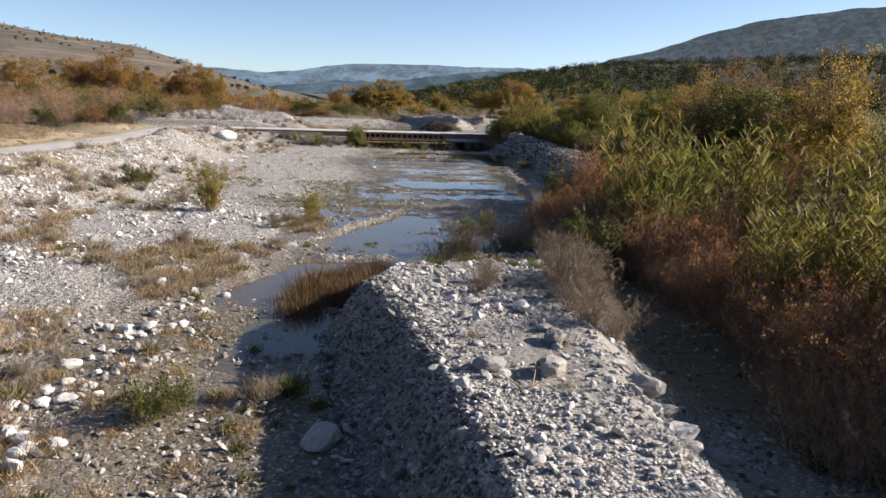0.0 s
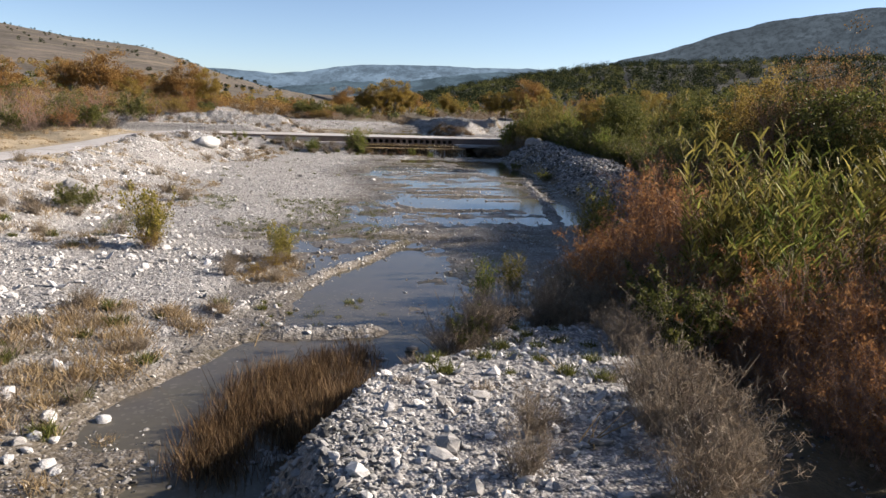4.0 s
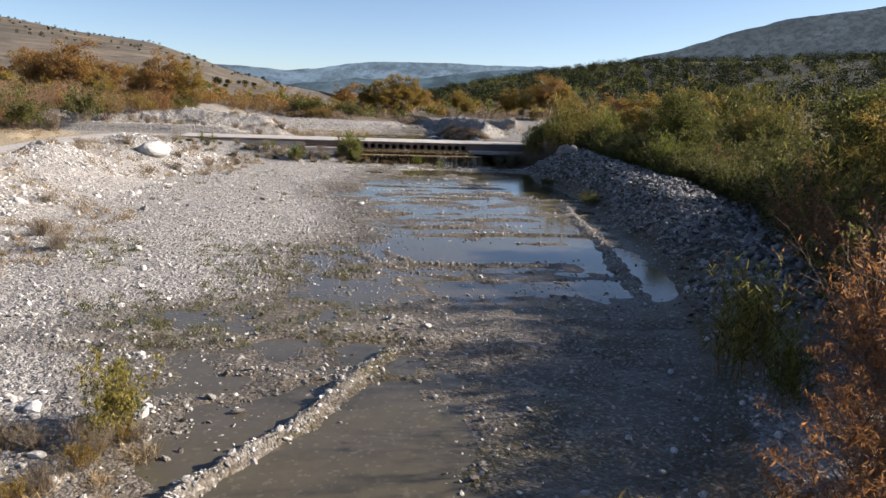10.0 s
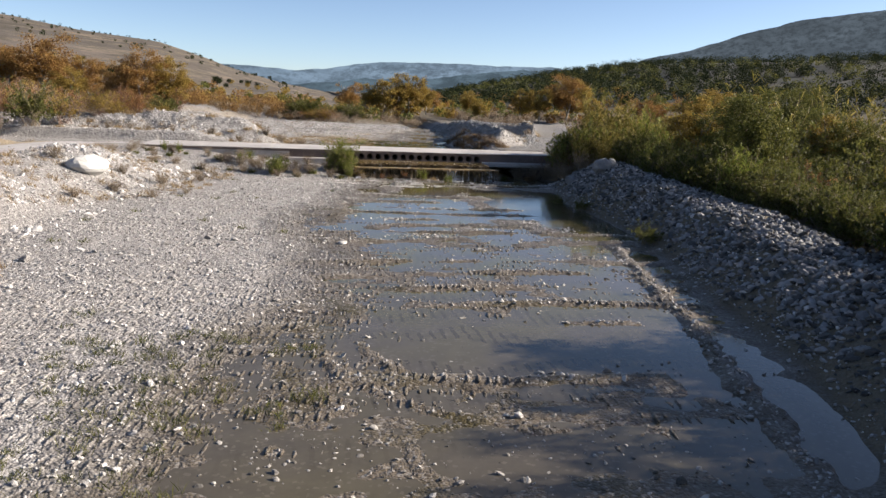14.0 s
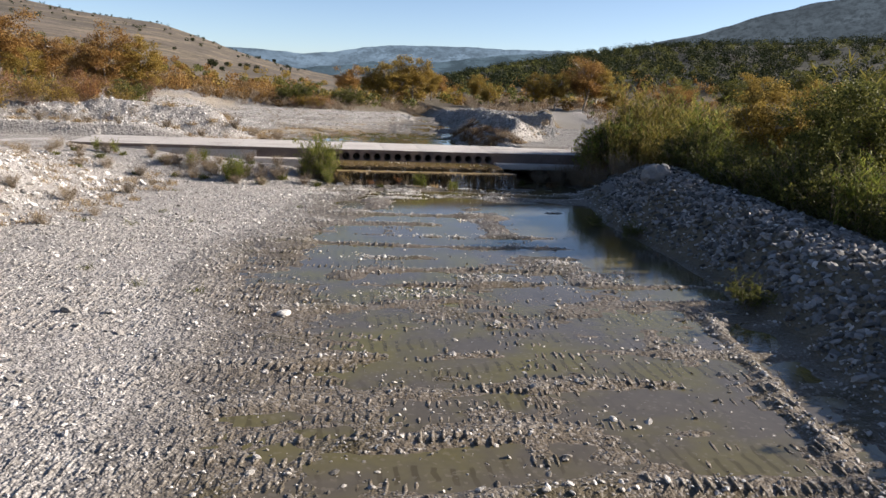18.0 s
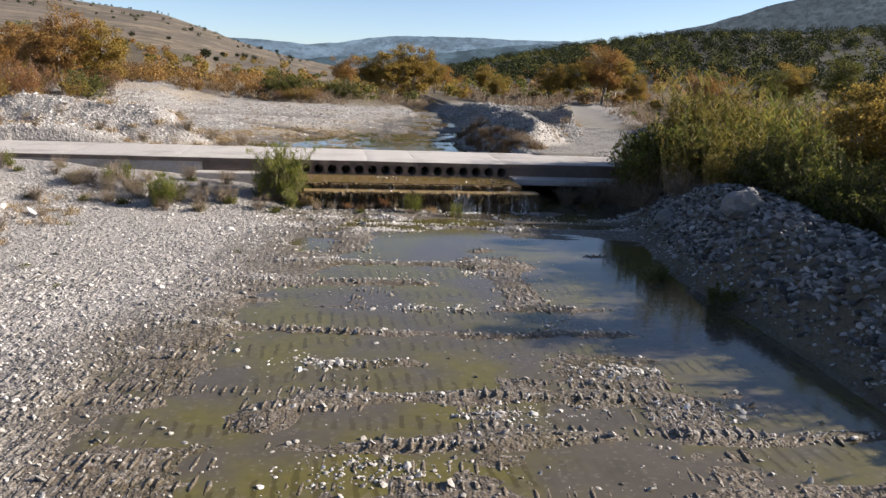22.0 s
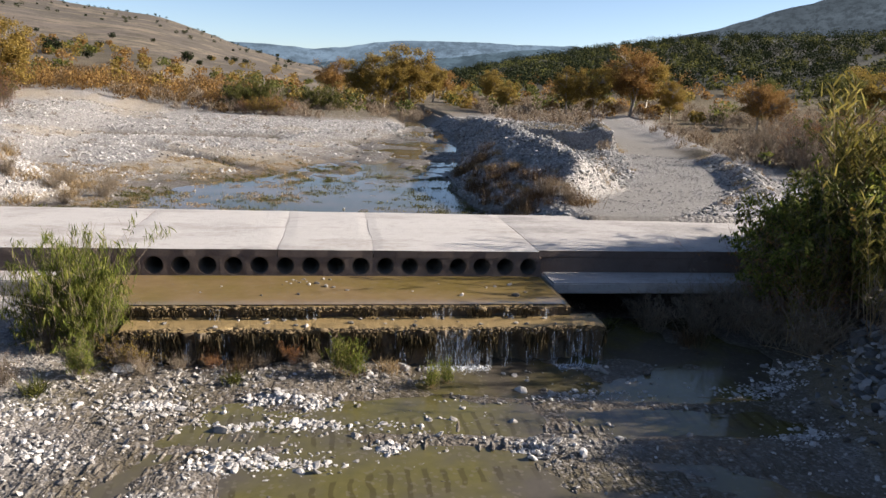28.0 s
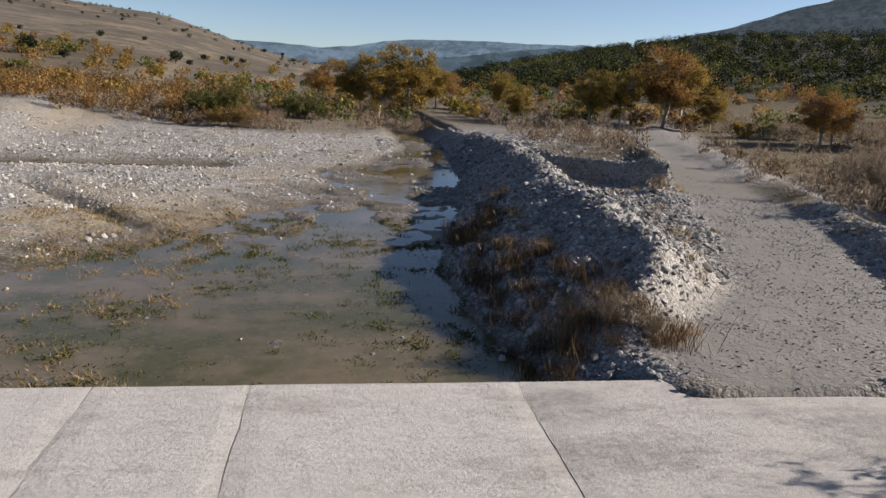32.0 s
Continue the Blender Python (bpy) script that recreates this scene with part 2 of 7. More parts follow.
def concrete_material(name, a, b, stain, damp=0.0, grime=0.0):
    n = Nodes(name, 0.88, 0.25)
    p = n.world()
    col = n.mix(n.noise(p, 0.7, 6, 0.7), a, b)
    col = n.mix(n.ramp(n.noise(p, 2.3, 8, 0.75), (0.52, 0.0), (0.70, 0.55)), col, stain)
    col = n.mix(n.ramp(n.noise(n.stretch(p, 0.35, 1.6, 1.0), 1.1, 5, 0.65), (0.55, 0.0), (0.72, 0.4)), col, tuple(0.72 * c for c in b))
    col = n.mix(n.ramp(n.noise(p, 60, 3), (0.35, 0.35), (0.6, 0.0)), col, stain)
    if grime:
        patch = n.math("MULTIPLY", n.ramp(n.noise(n.stretch(p, 0.5, 1.2, 1.0), 0.55, 9, 0.72), (0.50, 0.0), (0.60, 1.0)), n.ramp(n.noise(p, 5, 5, 0.8), (0.35, 0.3), (0.6, 1.0)))
        col = n.mix(n.math("MULTIPLY", patch, grime), col, tuple(0.9 * c for c in stain))
        col = n.mix(n.ramp(n.noise(p, 17, 4, 0.75), (0.56, 0.0), (0.66, 0.6)), col, tuple(0.8 * c for c in stain))
    crack = n.cells(n.stretch(p, 0.35, 0.5, 0.4), 1.0, "Distance", "DISTANCE_TO_EDGE")
    crack = n.math("ADD", crack, n.math("MULTIPLY", n.math("SUBTRACT", n.noise(p, 3, 6, 0.8), 0.5), 0.12))
    line = n.ramp(n.math("ABSOLUTE", crack), (0.0, 0.28), (0.007, 0.0))
    col = n.mix(line, col, tuple(0.35 * c for c in b))
    nor = n.bump(n.noise(p, 16, 6, 0.75), 0.6, 0.03)
    nor = n.bump(n.noise(p, 3, 5, 0.6), 0.4, 0.05, nor)
    return n.done(col, nor, 0.88 - 0.45 * damp)


M_GROUND = ground_material()
M_WATER = water_material("shallow_water", (0.064, 0.055, 0.041), (0.135, 0.116, 0.088), (0.085, 0.077, 0.020), (0.175, 0.150, 0.042))
M_POND = water_material("weedy_pond_water", (0.115, 0.088, 0.052), (0.23, 0.178, 0.11), (0.042, 0.045, 0.016), (0.11, 0.10, 0.032))
M_FILM = water_material("apron_water_film", (0.155, 0.100, 0.042), (0.34, 0.245, 0.130), (0.14, 0.100, 0.032), (0.24, 0.18, 0.058))
M_STONE = stone_material("limestone_gravel", (0.25, 0.235, 0.22), (0.48, 0.46, 0.437), (0.69, 0.665, 0.635))
M_WETSTONE = stone_material("damp_stone", (0.11, 0.10, 0.085), (0.28, 0.26, 0.235), (0.52, 0.49, 0.45))
M_CHALK = stone_material("chalky_white_stone", (0.42, 0.40, 0.38), (0.62, 0.60, 0.575), (0.76, 0.74, 0.72))
M_MOUND = stone_material("grey_rubble_stone", (0.15, 0.148, 0.143), (0.31, 0.304, 0.293), (0.52, 0.508, 0.49))
# grey stone with shade put into its colour, for the unlit slopes
M_SHADESTONE = stone_material("grey_shaded_stone", (0.065, 0.064, 0.061), (0.155, 0.151, 0.145), (0.36, 0.35, 0.34))
M_WHITE = stone_material("white_boulder_stone", (0.6, 0.59, 0.56), (0.68, 0.66, 0.63), (0.74, 0.72, 0.69))
M_GREY = stone_material("grey_boulder_stone", (0.25, 0.245, 0.24), (0.3, 0.295, 0.285), (0.36, 0.35, 0.34))
M_DECK = concrete_material("pale_pinkish_concrete", (0.52, 0.49, 0.462), (0.63, 0.598, 0.566), (0.37, 0.335, 0.30), grime=0.75)
M_DECK_OLD = concrete_material("grey_worn_concrete", (0.49, 0.455, 0.427), (0.605, 0.567, 0.534), (0.30, 0.28, 0.26), grime=0.8)
M_FILL = concrete_material("dusty_joint_filling", (0.34, 0.315, 0.29), (0.48, 0.45, 0.42), (0.20, 0.18, 0.165))
# water stains, with the shade of the upright faces in the colour too
M_FACE = concrete_material("stained_shaded_concrete", (0.115, 0.082, 0.069), (0.27, 0.215, 0.188), (0.055, 0.041, 0.035))
M_APRON = concrete_material("algae_covered_apron", (0.26, 0.175, 0.07), (0.36, 0.26, 0.125), (0.15, 0.11, 0.045), 0.9)
M_STEPFACE = concrete_material("dark_dripping_step_face", (0.095, 0.068, 0.043), (0.24, 0.178, 0.112), (0.045, 0.034, 0.021), 0.5)
M_CRUST = concrete_material("brown_lime_crust", (0.13, 0.088, 0.04), (0.25, 0.18, 0.095), (0.06, 0.042, 0.022), 0.4)
M_PIPE = concrete_material("dark_pipe_concrete", (0.10, 0.085, 0.07), (0.16, 0.14, 0.12), (0.06, 0.05, 0.04))
M_MOSS = leaf_material("dripping_moss", (0.025, 0.019, 0.010), (0.080, 0.060, 0.028), (0.19, 0.145, 0.075), 0.2)
M_BARK = bark_material("pale_mottled_bark", (0.22, 0.19, 0.15), (0.48, 0.44, 0.38))
M_DARKBARK = bark_material("dark_brown_bark", (0.06, 0.045, 0.035), (0.16, 0.125, 0.10))
M_TWIG = bark_material("dry_grey_brown_twigs", (0.16, 0.122, 0.085), (0.34, 0.275, 0.195))
M_REDTWIG = bark_material("purplish_brown_twigs", (0.15, 0.10, 0.078), (0.33, 0.225, 0.17))
M_ORANGE = leaf_material("autumn_orange_leaves", (0.15, 0.078, 0.024), (0.33, 0.185, 0.058), (0.50, 0.31, 0.11), 0.42)
M_GOLD = leaf_material("autumn_golden_leaves", (0.13, 0.092, 0.022), (0.31, 0.215, 0.050), (0.52, 0.375, 0.10), 0.45)
M_RUST = leaf_material("rusty_tamarisk_leaves", (0.16, 0.072, 0.032), (0.36, 0.175, 0.070), (0.54, 0.30, 0.125), 0.5)
M_OLIVE = leaf_material("olive_green_leaves", (0.045, 0.055, 0.014), (0.125, 0.135, 0.035), (0.245, 0.235, 0.062), 0.38)
M_GREEN = leaf_material("fresh_green_leaves", (0.068, 0.092, 0.018), (0.185, 0.225, 0.040), (0.38, 0.38, 0.09), 0.42)
M_YELLOWGREEN = leaf_material("yellowing_cane_leaves", (0.09, 0.085, 0.02), (0.22, 0.195, 0.045), (0.44, 0.36, 0.10), 0.42)
M_LIME = leaf_material("lime_yellow_leaves", (0.14, 0.13, 0.03), (0.32, 0.28, 0.06), (0.55, 0.46, 0.13), 0.5)
M_BROWNLEAF = leaf_material("brown_thin_leaves", (0.09, 0.055, 0.03), (0.20, 0.125, 0.055), (0.34, 0.22, 0.08), 0.4)
M_EVERGREEN = leaf_material("dark_evergreen_leaves", (0.012, 0.018, 0.008), (0.032, 0.042, 0.016), (0.07, 0.08, 0.035), 0.12, 1.0)
M_STRAW = leaf_material("dry_straw_blades", (0.20, 0.13, 0.06), (0.38, 0.27, 0.14), (0.56, 0.43, 0.25))
M_BROWNREED = leaf_material("brown_dead_reeds", (0.055, 0.034, 0.019), (0.145, 0.09, 0.047), (0.28, 0.185, 0.095))
M_GREYGRASS = leaf_material("greyish_dry_brush", (0.16, 0.12, 0.085), (0.30, 0.235, 0.17), (0.46, 0.38, 0.28))
M_WEED = leaf_material("pond_weed", (0.045, 0.050, 0.014), (0.105, 0.108, 0.028), (0.20, 0.19, 0.055))

# ---- mesh helpers ----
RNG = np.random.default_rng(11)


def raw_mesh(name, verts, faces, mat, smooth=False):
    """A mesh from arrays: verts (n, 3), and one or more face arrays (m, k)."""
    me = bpy.data.meshes.new(name)
    faces = faces if isinstance(faces, list) else [faces]
    faces = [f for f in faces if len(f)]
    total = sum(len(f) for f in faces)
    loops = np.concatenate([f.ravel() for f in faces]).astype(np.int32)
    sizes = np.concatenate([np.full(len(f), f.shape[1], np.int32) for f in faces])
    me.vertices.add(len(verts))
    me.vertices.foreach_set("co", np.asarray(verts, np.float32).ravel())
    me.loops.add(len(loops))
    me.loops.foreach_set("vertex_index", loops)
    me.polygons.add(total)
    me.polygons.foreach_set("loop_start", np.concatenate([[0], np.cumsum(sizes)[:-1]]).astype(np.int32))
    me.polygons.foreach_set("use_smooth", np.full(total, smooth))
    me.update(calc_edges=True)
    me.validate()
    me.materials.append(mat)
    return me


def join_arrays(pieces):
    """Joins (verts, faces) pieces with faces of one size."""
    vs, fs, n = [], [], 0
    for v, f in pieces:
        vs.append(v), fs.append(f + n)
        n += len(v)
    return np.concatenate(vs), np.concatenate(fs)


def part(name, bm, material, parent=None, label="", smooth=False):
    """Links a bmesh as one mesh object under a thing or a part."""
    me = bpy.data.meshes.new(name)
    bmesh.ops.recalc_face_normals(bm, faces=bm.faces)
    bm.to_mesh(me)
    bm.free()
    me.materials.append(material)
    if smooth:
        me.polygons.foreach_set("use_smooth", np.full(len(me.polygons), True))
    ob = new(name, me)
    ob.parent = parent
    return tagged(ob, label)


def child(name, me, parent, label=""):
    ob = new(name, me)
    ob.parent = parent
    return tagged(ob, label)


def box(bm, x0, x1, y0, y1, z0, z1, bevel=0.0):
    m = Matrix.LocRotScale(((x0 + x1) / 2, (y0 + y1) / 2, (z0 + z1) / 2), None, (x1 - x0, y1 - y0, z1 - z0))
    made = bmesh.ops.create_cube(bm, size=1, matrix=m)
    if bevel:
        edges = {e for v in made["verts"] for e in v.link_edges}
        bmesh.ops.bevel(bm, geom=list(edges), offset=bevel, segments=2, affect="EDGES")
    return bm


# ---- the lie of the land ----
TABLE = np.random.default_rng(5).random((257, 257))


def vnoise(x, y, size, seed=0):
    """Smooth value noise, 0 to 1, with lumps of that size in metres."""
    u, v = np.asarray(x, float) / size + 31.7 * seed, np.asarray(y, float) / size + 17.3 * seed
    i, j = np.floor(u).astype(int), np.floor(v).astype(int)
    a, b = u - i, v - j
    a, b = a * a * (3 - 2 * a), b * b * (3 - 2 * b)
    i, j, k, l = i % 256, j % 256, (i + 1) % 256, (j + 1) % 256
    return (TABLE[i, j] * (1 - a) + TABLE[k, j] * a) * (1 - b) + (TABLE[i, l] * (1 - a) + TABLE[k, l] * a) * b


def fbm(x, y, size, seed=0, octaves=4):
    out, amp, tot = 0, 1.0, 0
    for o in range(octaves):
        out = out + amp * vnoise(x, y, size / 2**o, seed + o * 3)
        tot += amp
        amp *= 0.55
    return out / tot


def step(a, b, v):
    s = np.clip((v - a) / (b - a), 0, 1)
    return s * s * (3 - 2 * s)


def along(v, *pairs):
    xs, ys = zip(*pairs)
    return np.interp(v, xs, ys)


def near_line(x, y, pts):
    """The distance to a polyline, and how far along it (0 to 1) the nearest point is."""
    best, where = np.full(np.shape(x), 1e9), np.zeros(np.shape(x))
    n = len(pts) - 1
    for k, ((ax, ay), (bx, by)) in enumerate(zip(pts, pts[1:])):
        s = np.clip(((x - ax) * (bx - ax) + (y - ay) * (by - ay)) / ((bx - ax) ** 2 + (by - ay) ** 2), 0, 1)
        d = np.hypot(x - ax - s * (bx - ax), y - ay - s * (by - ay))
        where = np.where(d < best, (k + s) / n, where)
        best = np.minimum(d, best)
    return best, where


ROAD_LINE = [(-2, 108.4), (-8.5, 108.0), (-12.0, 104.5), (-14.0, 98.0), (-14.6, 90.0), (-15.2, 78.0), (-18.0, 62.0), (-23.0, 44.0), (-29, 20), (-34, -10)]
TRACK_LINE = [(29, 112.5), (33.5, 117), (37, 124), (40.5, 134), (44.5, 148), (49, 165), (56, 190)]
BAR_LINE = [(-0.2, 31.4), (1.3, 34.4), (3.3, 37.8), (5.1, 40.1), (7.6, 44.5)]
BAR_BRANCH = [(3.9, 43.4), (6.4, 42.6)]
RIGHT_RIDGE = [(22.6, 71.5), (21.2, 65.0), (19.9, 59.0), (18.3, 53.0), (17.2, 48.5)]
PILE_LINE = [(-26, 117.0), (-16, 117.6), (-8, 118.2), (0.4, 118.0)]
MOUND_LINE = [(28.3, 114.6), (28.3, 118), (28.0, 124), (29.6, 134), (31.5, 150), (32.0, 165), (30, 185)]
LOWER, UPPER = 0.2, 1.68        # the two water levels
BRIDGE_Y0, BRIDGE_Y1, DECK_Z = 105.2, 111.7, 2.35


def left_foot(y):
    return along(y, (0, -17), (30, -14), (37, -12.4), (42, -9.3), (53, -7.4), (70, -6), (86, -3.9), (99, -1.5), (104, 0))


def left_crest(y):
    return along(y, (0, -22), (36, -17), (44, -15), (62, -14), (75, -11.5), (90, -9.5), (103, -8.5))


def right_foot(y):
    return along(y, (27, 9), (31, 10), (36, 12.5), (43, 15.6), (48.6, 17.6), (55, 20.2), (61, 21.4), (68, 23.2), (75, 24.6), (88, 25), (95, 26.8), (100, 28), (104, 31))


def wet_left(y):
    return along(y, (31, 0.6), (32.5, 0.9), (36.8, 2.1), (42, 1.8), (44.7, 0.6), (46, -1.5), (49, 0.8), (50.5, 4.6), (55, 4.2), (60, 6.2), (63, 7.9), (71, 8.0), (76, 6.6), (82, 7.0), (85, 8.9), (90, 9.9), (94, 10.6), (99.5, 13.5), (101, 11.5))


def cross_ridge(x, y):
    """Low ridges of gravel that the digger left across the bed, 0 to 1."""
    phase = y + 0.05 * x + 1.3 * (vnoise(x, y, 9, 6) - 0.5) + 0.3 * (vnoise(x, y, 1.6, 26) - 0.5)
    wide = np.exp(-((np.mod(phase, 2.35) - 1.17) / 0.30) ** 2)
    return wide * step(0.37, 0.53, fbm(x * 0.8, y * 1.5, 3.0, 12, 3))


def height(x, y):
    """The ground's height; arrays in, array out."""
    x, y = np.asarray(x, float), np.asarray(y, float)
    bumps = fbm(x, y, 2.2, 1) - 0.5
    lumps = fbm(x, y, 7.0, 4) - 0.5
    rough = fbm(x, y, 0.7, 9, 2) - 0.5
    # the flat bed with its bulldozed cross ridges
    wl, rf = wet_left(y), right_foot(y)
    cross = cross_ridge(x, y)
    bed = 0.168 + 0.07 * lumps + 0.09 * bumps + 0.06 * rough + 0.12 * cross * step(50, 56, y) * step(101, 97, y)
    bed = bed + 0.09 * step(0.55, 0.75, vnoise(x, y, 2.6, 21)) * step(70, 76, y)
    bed = bed - 0.34 * np.exp(-(((x - 24.2) / 2.6) ** 2 + ((y - 84) / 7) ** 2)) - 0.10 * np.exp(-(((x - 21) / 6) ** 2 + ((y - 93) / 3.0) ** 2))
    bed = bed - 0.22 * np.exp(-(((x - 19.2) / 1.1) ** 2 + ((y - 53.0) / 4.5) ** 2)) - 0.13 * np.exp(-(((x - 14) / 4.0) ** 2 + ((y - 58) / 2.5) ** 2))
    ribs = np.sin(2 * np.pi * (y + 0.10 * x + 0.5 * vnoise(x, y, 5, 17)) / 0.66) * step(-0.3, 0.4, np.sin(2 * np.pi * (x + 1.2 * vnoise(x, y, 8, 19)) / 2.6))
    bed = bed + step(49, 54, y) * step(101, 96, y) * (0.012 * ribs + 0.015 * step(76, 66, y) * step(19, 16, x) + 0.02)
    bed = bed - 0.022 * step(59, 63, y) * step(97, 93, y) * step(8, 11, x) * step(21, 18, x)
    pool = step(51, 46, y) * step(29, 32, y)
    ridges = 0.06 * step(40.5, 45, y) + 0.12 * step(0.50, 0.62, fbm(x * 0.6, y * 1.6, 2.6, 25, 3)) * step(39, 43, y)
    bed = bed * (1 - pool) + ridges * pool + pool * (0.145 + 0.20 * bumps + 0.12 * rough + 0.08 * lumps + 0.12 * step(7.0, 11.0, x - 0.1 * (y - 40)) * step(34, 40, y))
    flat_l = 0.30 + 0.028 * np.clip(wl - x, 0, 14) + 0.10 * lumps + 0.12 * bumps + 0.07 * rough
    cleat = np.sin(2 * np.pi * (y + 0.12 * x) / 0.62) * step(-0.2, 0.5, np.sin(2 * np.pi * (x + 0.3 * vnoise(x, y, 6, 3)) / 2.3))
    flat_l = flat_l + 0.012 * cleat * step(52, 57, y) * step(99, 95, y)
    z = flat_l + (bed - flat_l) * step(-0.7, 0.9, x - wl + 3.0 * bumps + 3.5 * lumps)
    # lone ridges of gravel
    d, _ = near_line(x, y, BAR_LINE)
    z = np.maximum(z, 0.43 - 0.75 * d + 0.22 * rough + 0.10 * bumps)
    d, _ = near_line(x, y, BAR_BRANCH)
    z = np.maximum(z, 0.31 - 0.6 * d + 0.22 * rough)
    d, _ = near_line(x, y, RIGHT_RIDGE)
    z = np.maximum(z, 0.36 - 0.42 * d + 0.26 * rough + 0.12 * bumps)
    for cx, cy, r in ((15, 58, 7.2), (14.2, 58.5, 5.3)):     # the digger's turning marks
        ring = np.abs(np.hypot(x - cx, (y - cy) * 1.15) - r)
        z = np.maximum(z, (0.31 - 0.55 * ring + 0.26 * bumps + 0.2 * rough) * step(1.5, -1.0, y - cy) * step(0.5, -2.0, x - cx + 0.5))
    # the right bank
    rise = step(0, 4.6, x - rf)
    top = along(y, (26, 1.0), (40, 1.15), (52, 1.5), (62, 2.0), (75, 2.35), (88, 2.7), (95, 2.6), (99, 2.0), (104, 1.6)) + 0.5 * lumps + 0.25 * bumps
    back = along(y, (26, 0.8), (60, 1.3), (95, 1.6)) + 0.5 * lumps
    bank = top + (back - top) * step(5.6, 9.0, x - rf)
    z = z + (bank - z) * rise
    # the left bank
    lf, lc = left_foot(y), left_crest(y)
    slope = np.clip((lf - x) / (lf - lc), 0, 1)
    crest = 2.45 + 1.3 * lumps + 0.25 * bumps
    z = z + (np.maximum(crest, z) - z) * (slope * 0.75 + 0.25 * step(0, 1, slope))
    z = np.where(slope > 0, z + 0.35 * bumps * slope, z)
    z = z + 1.0 * np.exp(-(((x + 7.0) / 3.4) ** 2 + ((y - 90) / 5.0) ** 2)) + 0.9 * np.exp(-(((x + 10.5) / 2.6) ** 2 + ((y - 76) / 4.0) ** 2))
    # the near stretch: stream, berm and low ground beside it
    xs = along(y, (-5, -6.2), (0, -5.6), (13, -4.8), (18.4, -4.4), (25.3, -2.3), (28.5, 0.0), (31, 0.8))
    xc = along(y, (-5, 3.0), (13.8, 3.0), (18, 2.7), (20.5, 2.3), (22, 3.0), (24.5, 4.2), (25.6, 5.4), (26.6, 7.5))
    xf = xc - along(y, (8, 1.35), (13, 1.5), (16, 1.6), (20, 1.2), (24, 1.4))
    xr = along(y, (-5, 4.6), (10.5, 5.6), (16.4, 6.9), (22, 8.6), (27.5, 10.3))
    field = 0.34 + 0.03 * np.clip(xs - x, 0, 12) + 0.22 * lumps + 0.25 * bumps + 0.10 * rough
    stream = along(y, (10, 0.31), (16, 0.29), (18.5, 0.235), (22, 0.185), (25, 0.15), (29, 0.07)) + 0.17 * step(2.7, 1.0, x - xs + 1.5 * lumps) * step(25.5, 21, y) + 0.16 * bumps + 0.16 * lumps + 0.10 * rough
    stream = stream + 0.08 * step(-1.5, 0.3, x) * step(19, 15, y)
    low = 0.35 + 0.2 * lumps + 0.12 * bumps
    plateau = along(y, (8, 1.92), (17, 1.92), (20, 1.78), (24, 1.45), (27, 0.9)) + 0.22 * lumps + 0.12 * bumps
    a = field + (stream - field) * step(-0.5, 0.5, x - xs + 0.8 * bumps)
    ramp = np.clip((x - xf) / np.maximum(xc - xf, 0.4), 0, 1)
    a = a + (plateau - a) * (0.65 * ramp + 0.35 * step(0, 1, ramp))
    a = a + (low - a) * step(0, along(y, (8, 2.4), (20, 3.0), (27, 4.0)), x - xr)
    a = a + 0.35 * bumps * ramp * (1 - ramp) * 2
    lfa = step(0, 5, left_foot(y) - x)
    a = a + (np.maximum(a, 2.0 + 0.8 * lumps) - a) * lfa
    z = z + (a - z) * step(31.0, 27.5, y + 0.8 * bumps)
    dam = 0.44 - 0.38 * np.abs(y - 30.4 - 0.9 * bumps) + 0.3 * bumps + 0.2 * rough
    z = np.where((x > -2.0) & (x < 8.0), np.maximum(z, dam - 0.5 * step(1.5, 8.0, x) * step(0.3, 0.6, vnoise(x, y, 1.4, 23))), z)
    # round the bridge
    fill = along(x, (-6, 2.0), (0, 1.75), (4, 1.5), (8, 1.15), (10.6, 0.5), (12.5, 0.22), (23.5, 0.18), (25, 0.0), (28, 0.05), (29.5, 0.35), (32, 1.6), (36, 2.1)) + 0.3 * bumps
    z = z + (np.maximum(z, fill) - z) * step(99.0, 103.2, y - 0.04 * (x - 15))
    z = np.where((x > 11) & (x < 24.2) & (y > 100.2), np.minimum(z, 0.22 + 0.25 * bumps), z)
    foot = step(9.5, 11, x) * step(19.0, 17.5, x + 2 * bumps) * step(98.4, 99.6, y + 1.5 * bumps) * step(101.4, 101.0, y)
    z = z + (np.maximum(z, 0.33 + 0.25 * bumps + 0.10 * rough) - z) * foot
    # upstream of the bridge
    ur = along(y, (111, 23.2), (128, 23.9), (138, 24.6), (150, 27.0), (160, 28.6), (175, 29), (210, 27))
    ul = along(y, (111, 5.5), (116, 7.5), (122, 9.0), (128, 13.3), (133, 15.2), (136, 17.6), (141, 19.0), (149, 17.5), (152, 21), (158, 23.0), (166, 25.0), (185, 25), (210, 22))
    upbed = 1.645 + 0.14 * bumps + 0.10 * rough + 0.15 * step(0.52, 0.66, fbm(x, y * 1.15, 2.4, 31, 3)) * step(124, 129, y)
    upleft = 1.78 + 0.25 * step(0, 9, ul - x) + 0.22 * lumps + 0.16 * bumps + 0.10 * rough + 0.006 * np.clip(y - 120, 0, 80)
    upleft = upleft + (1.60 - upleft) * np.exp(-((y - 148 - 0.09 * np.clip(x, 0, 20) - 2.0 * lumps) / 2.4) ** 4) * step(14, 11, x) - 0.32 * np.exp(-((y - 133.4 + 1.14 * (x - 7.4)) / 0.9) ** 2) * step(13, 10, x) * step(2, 5, x)
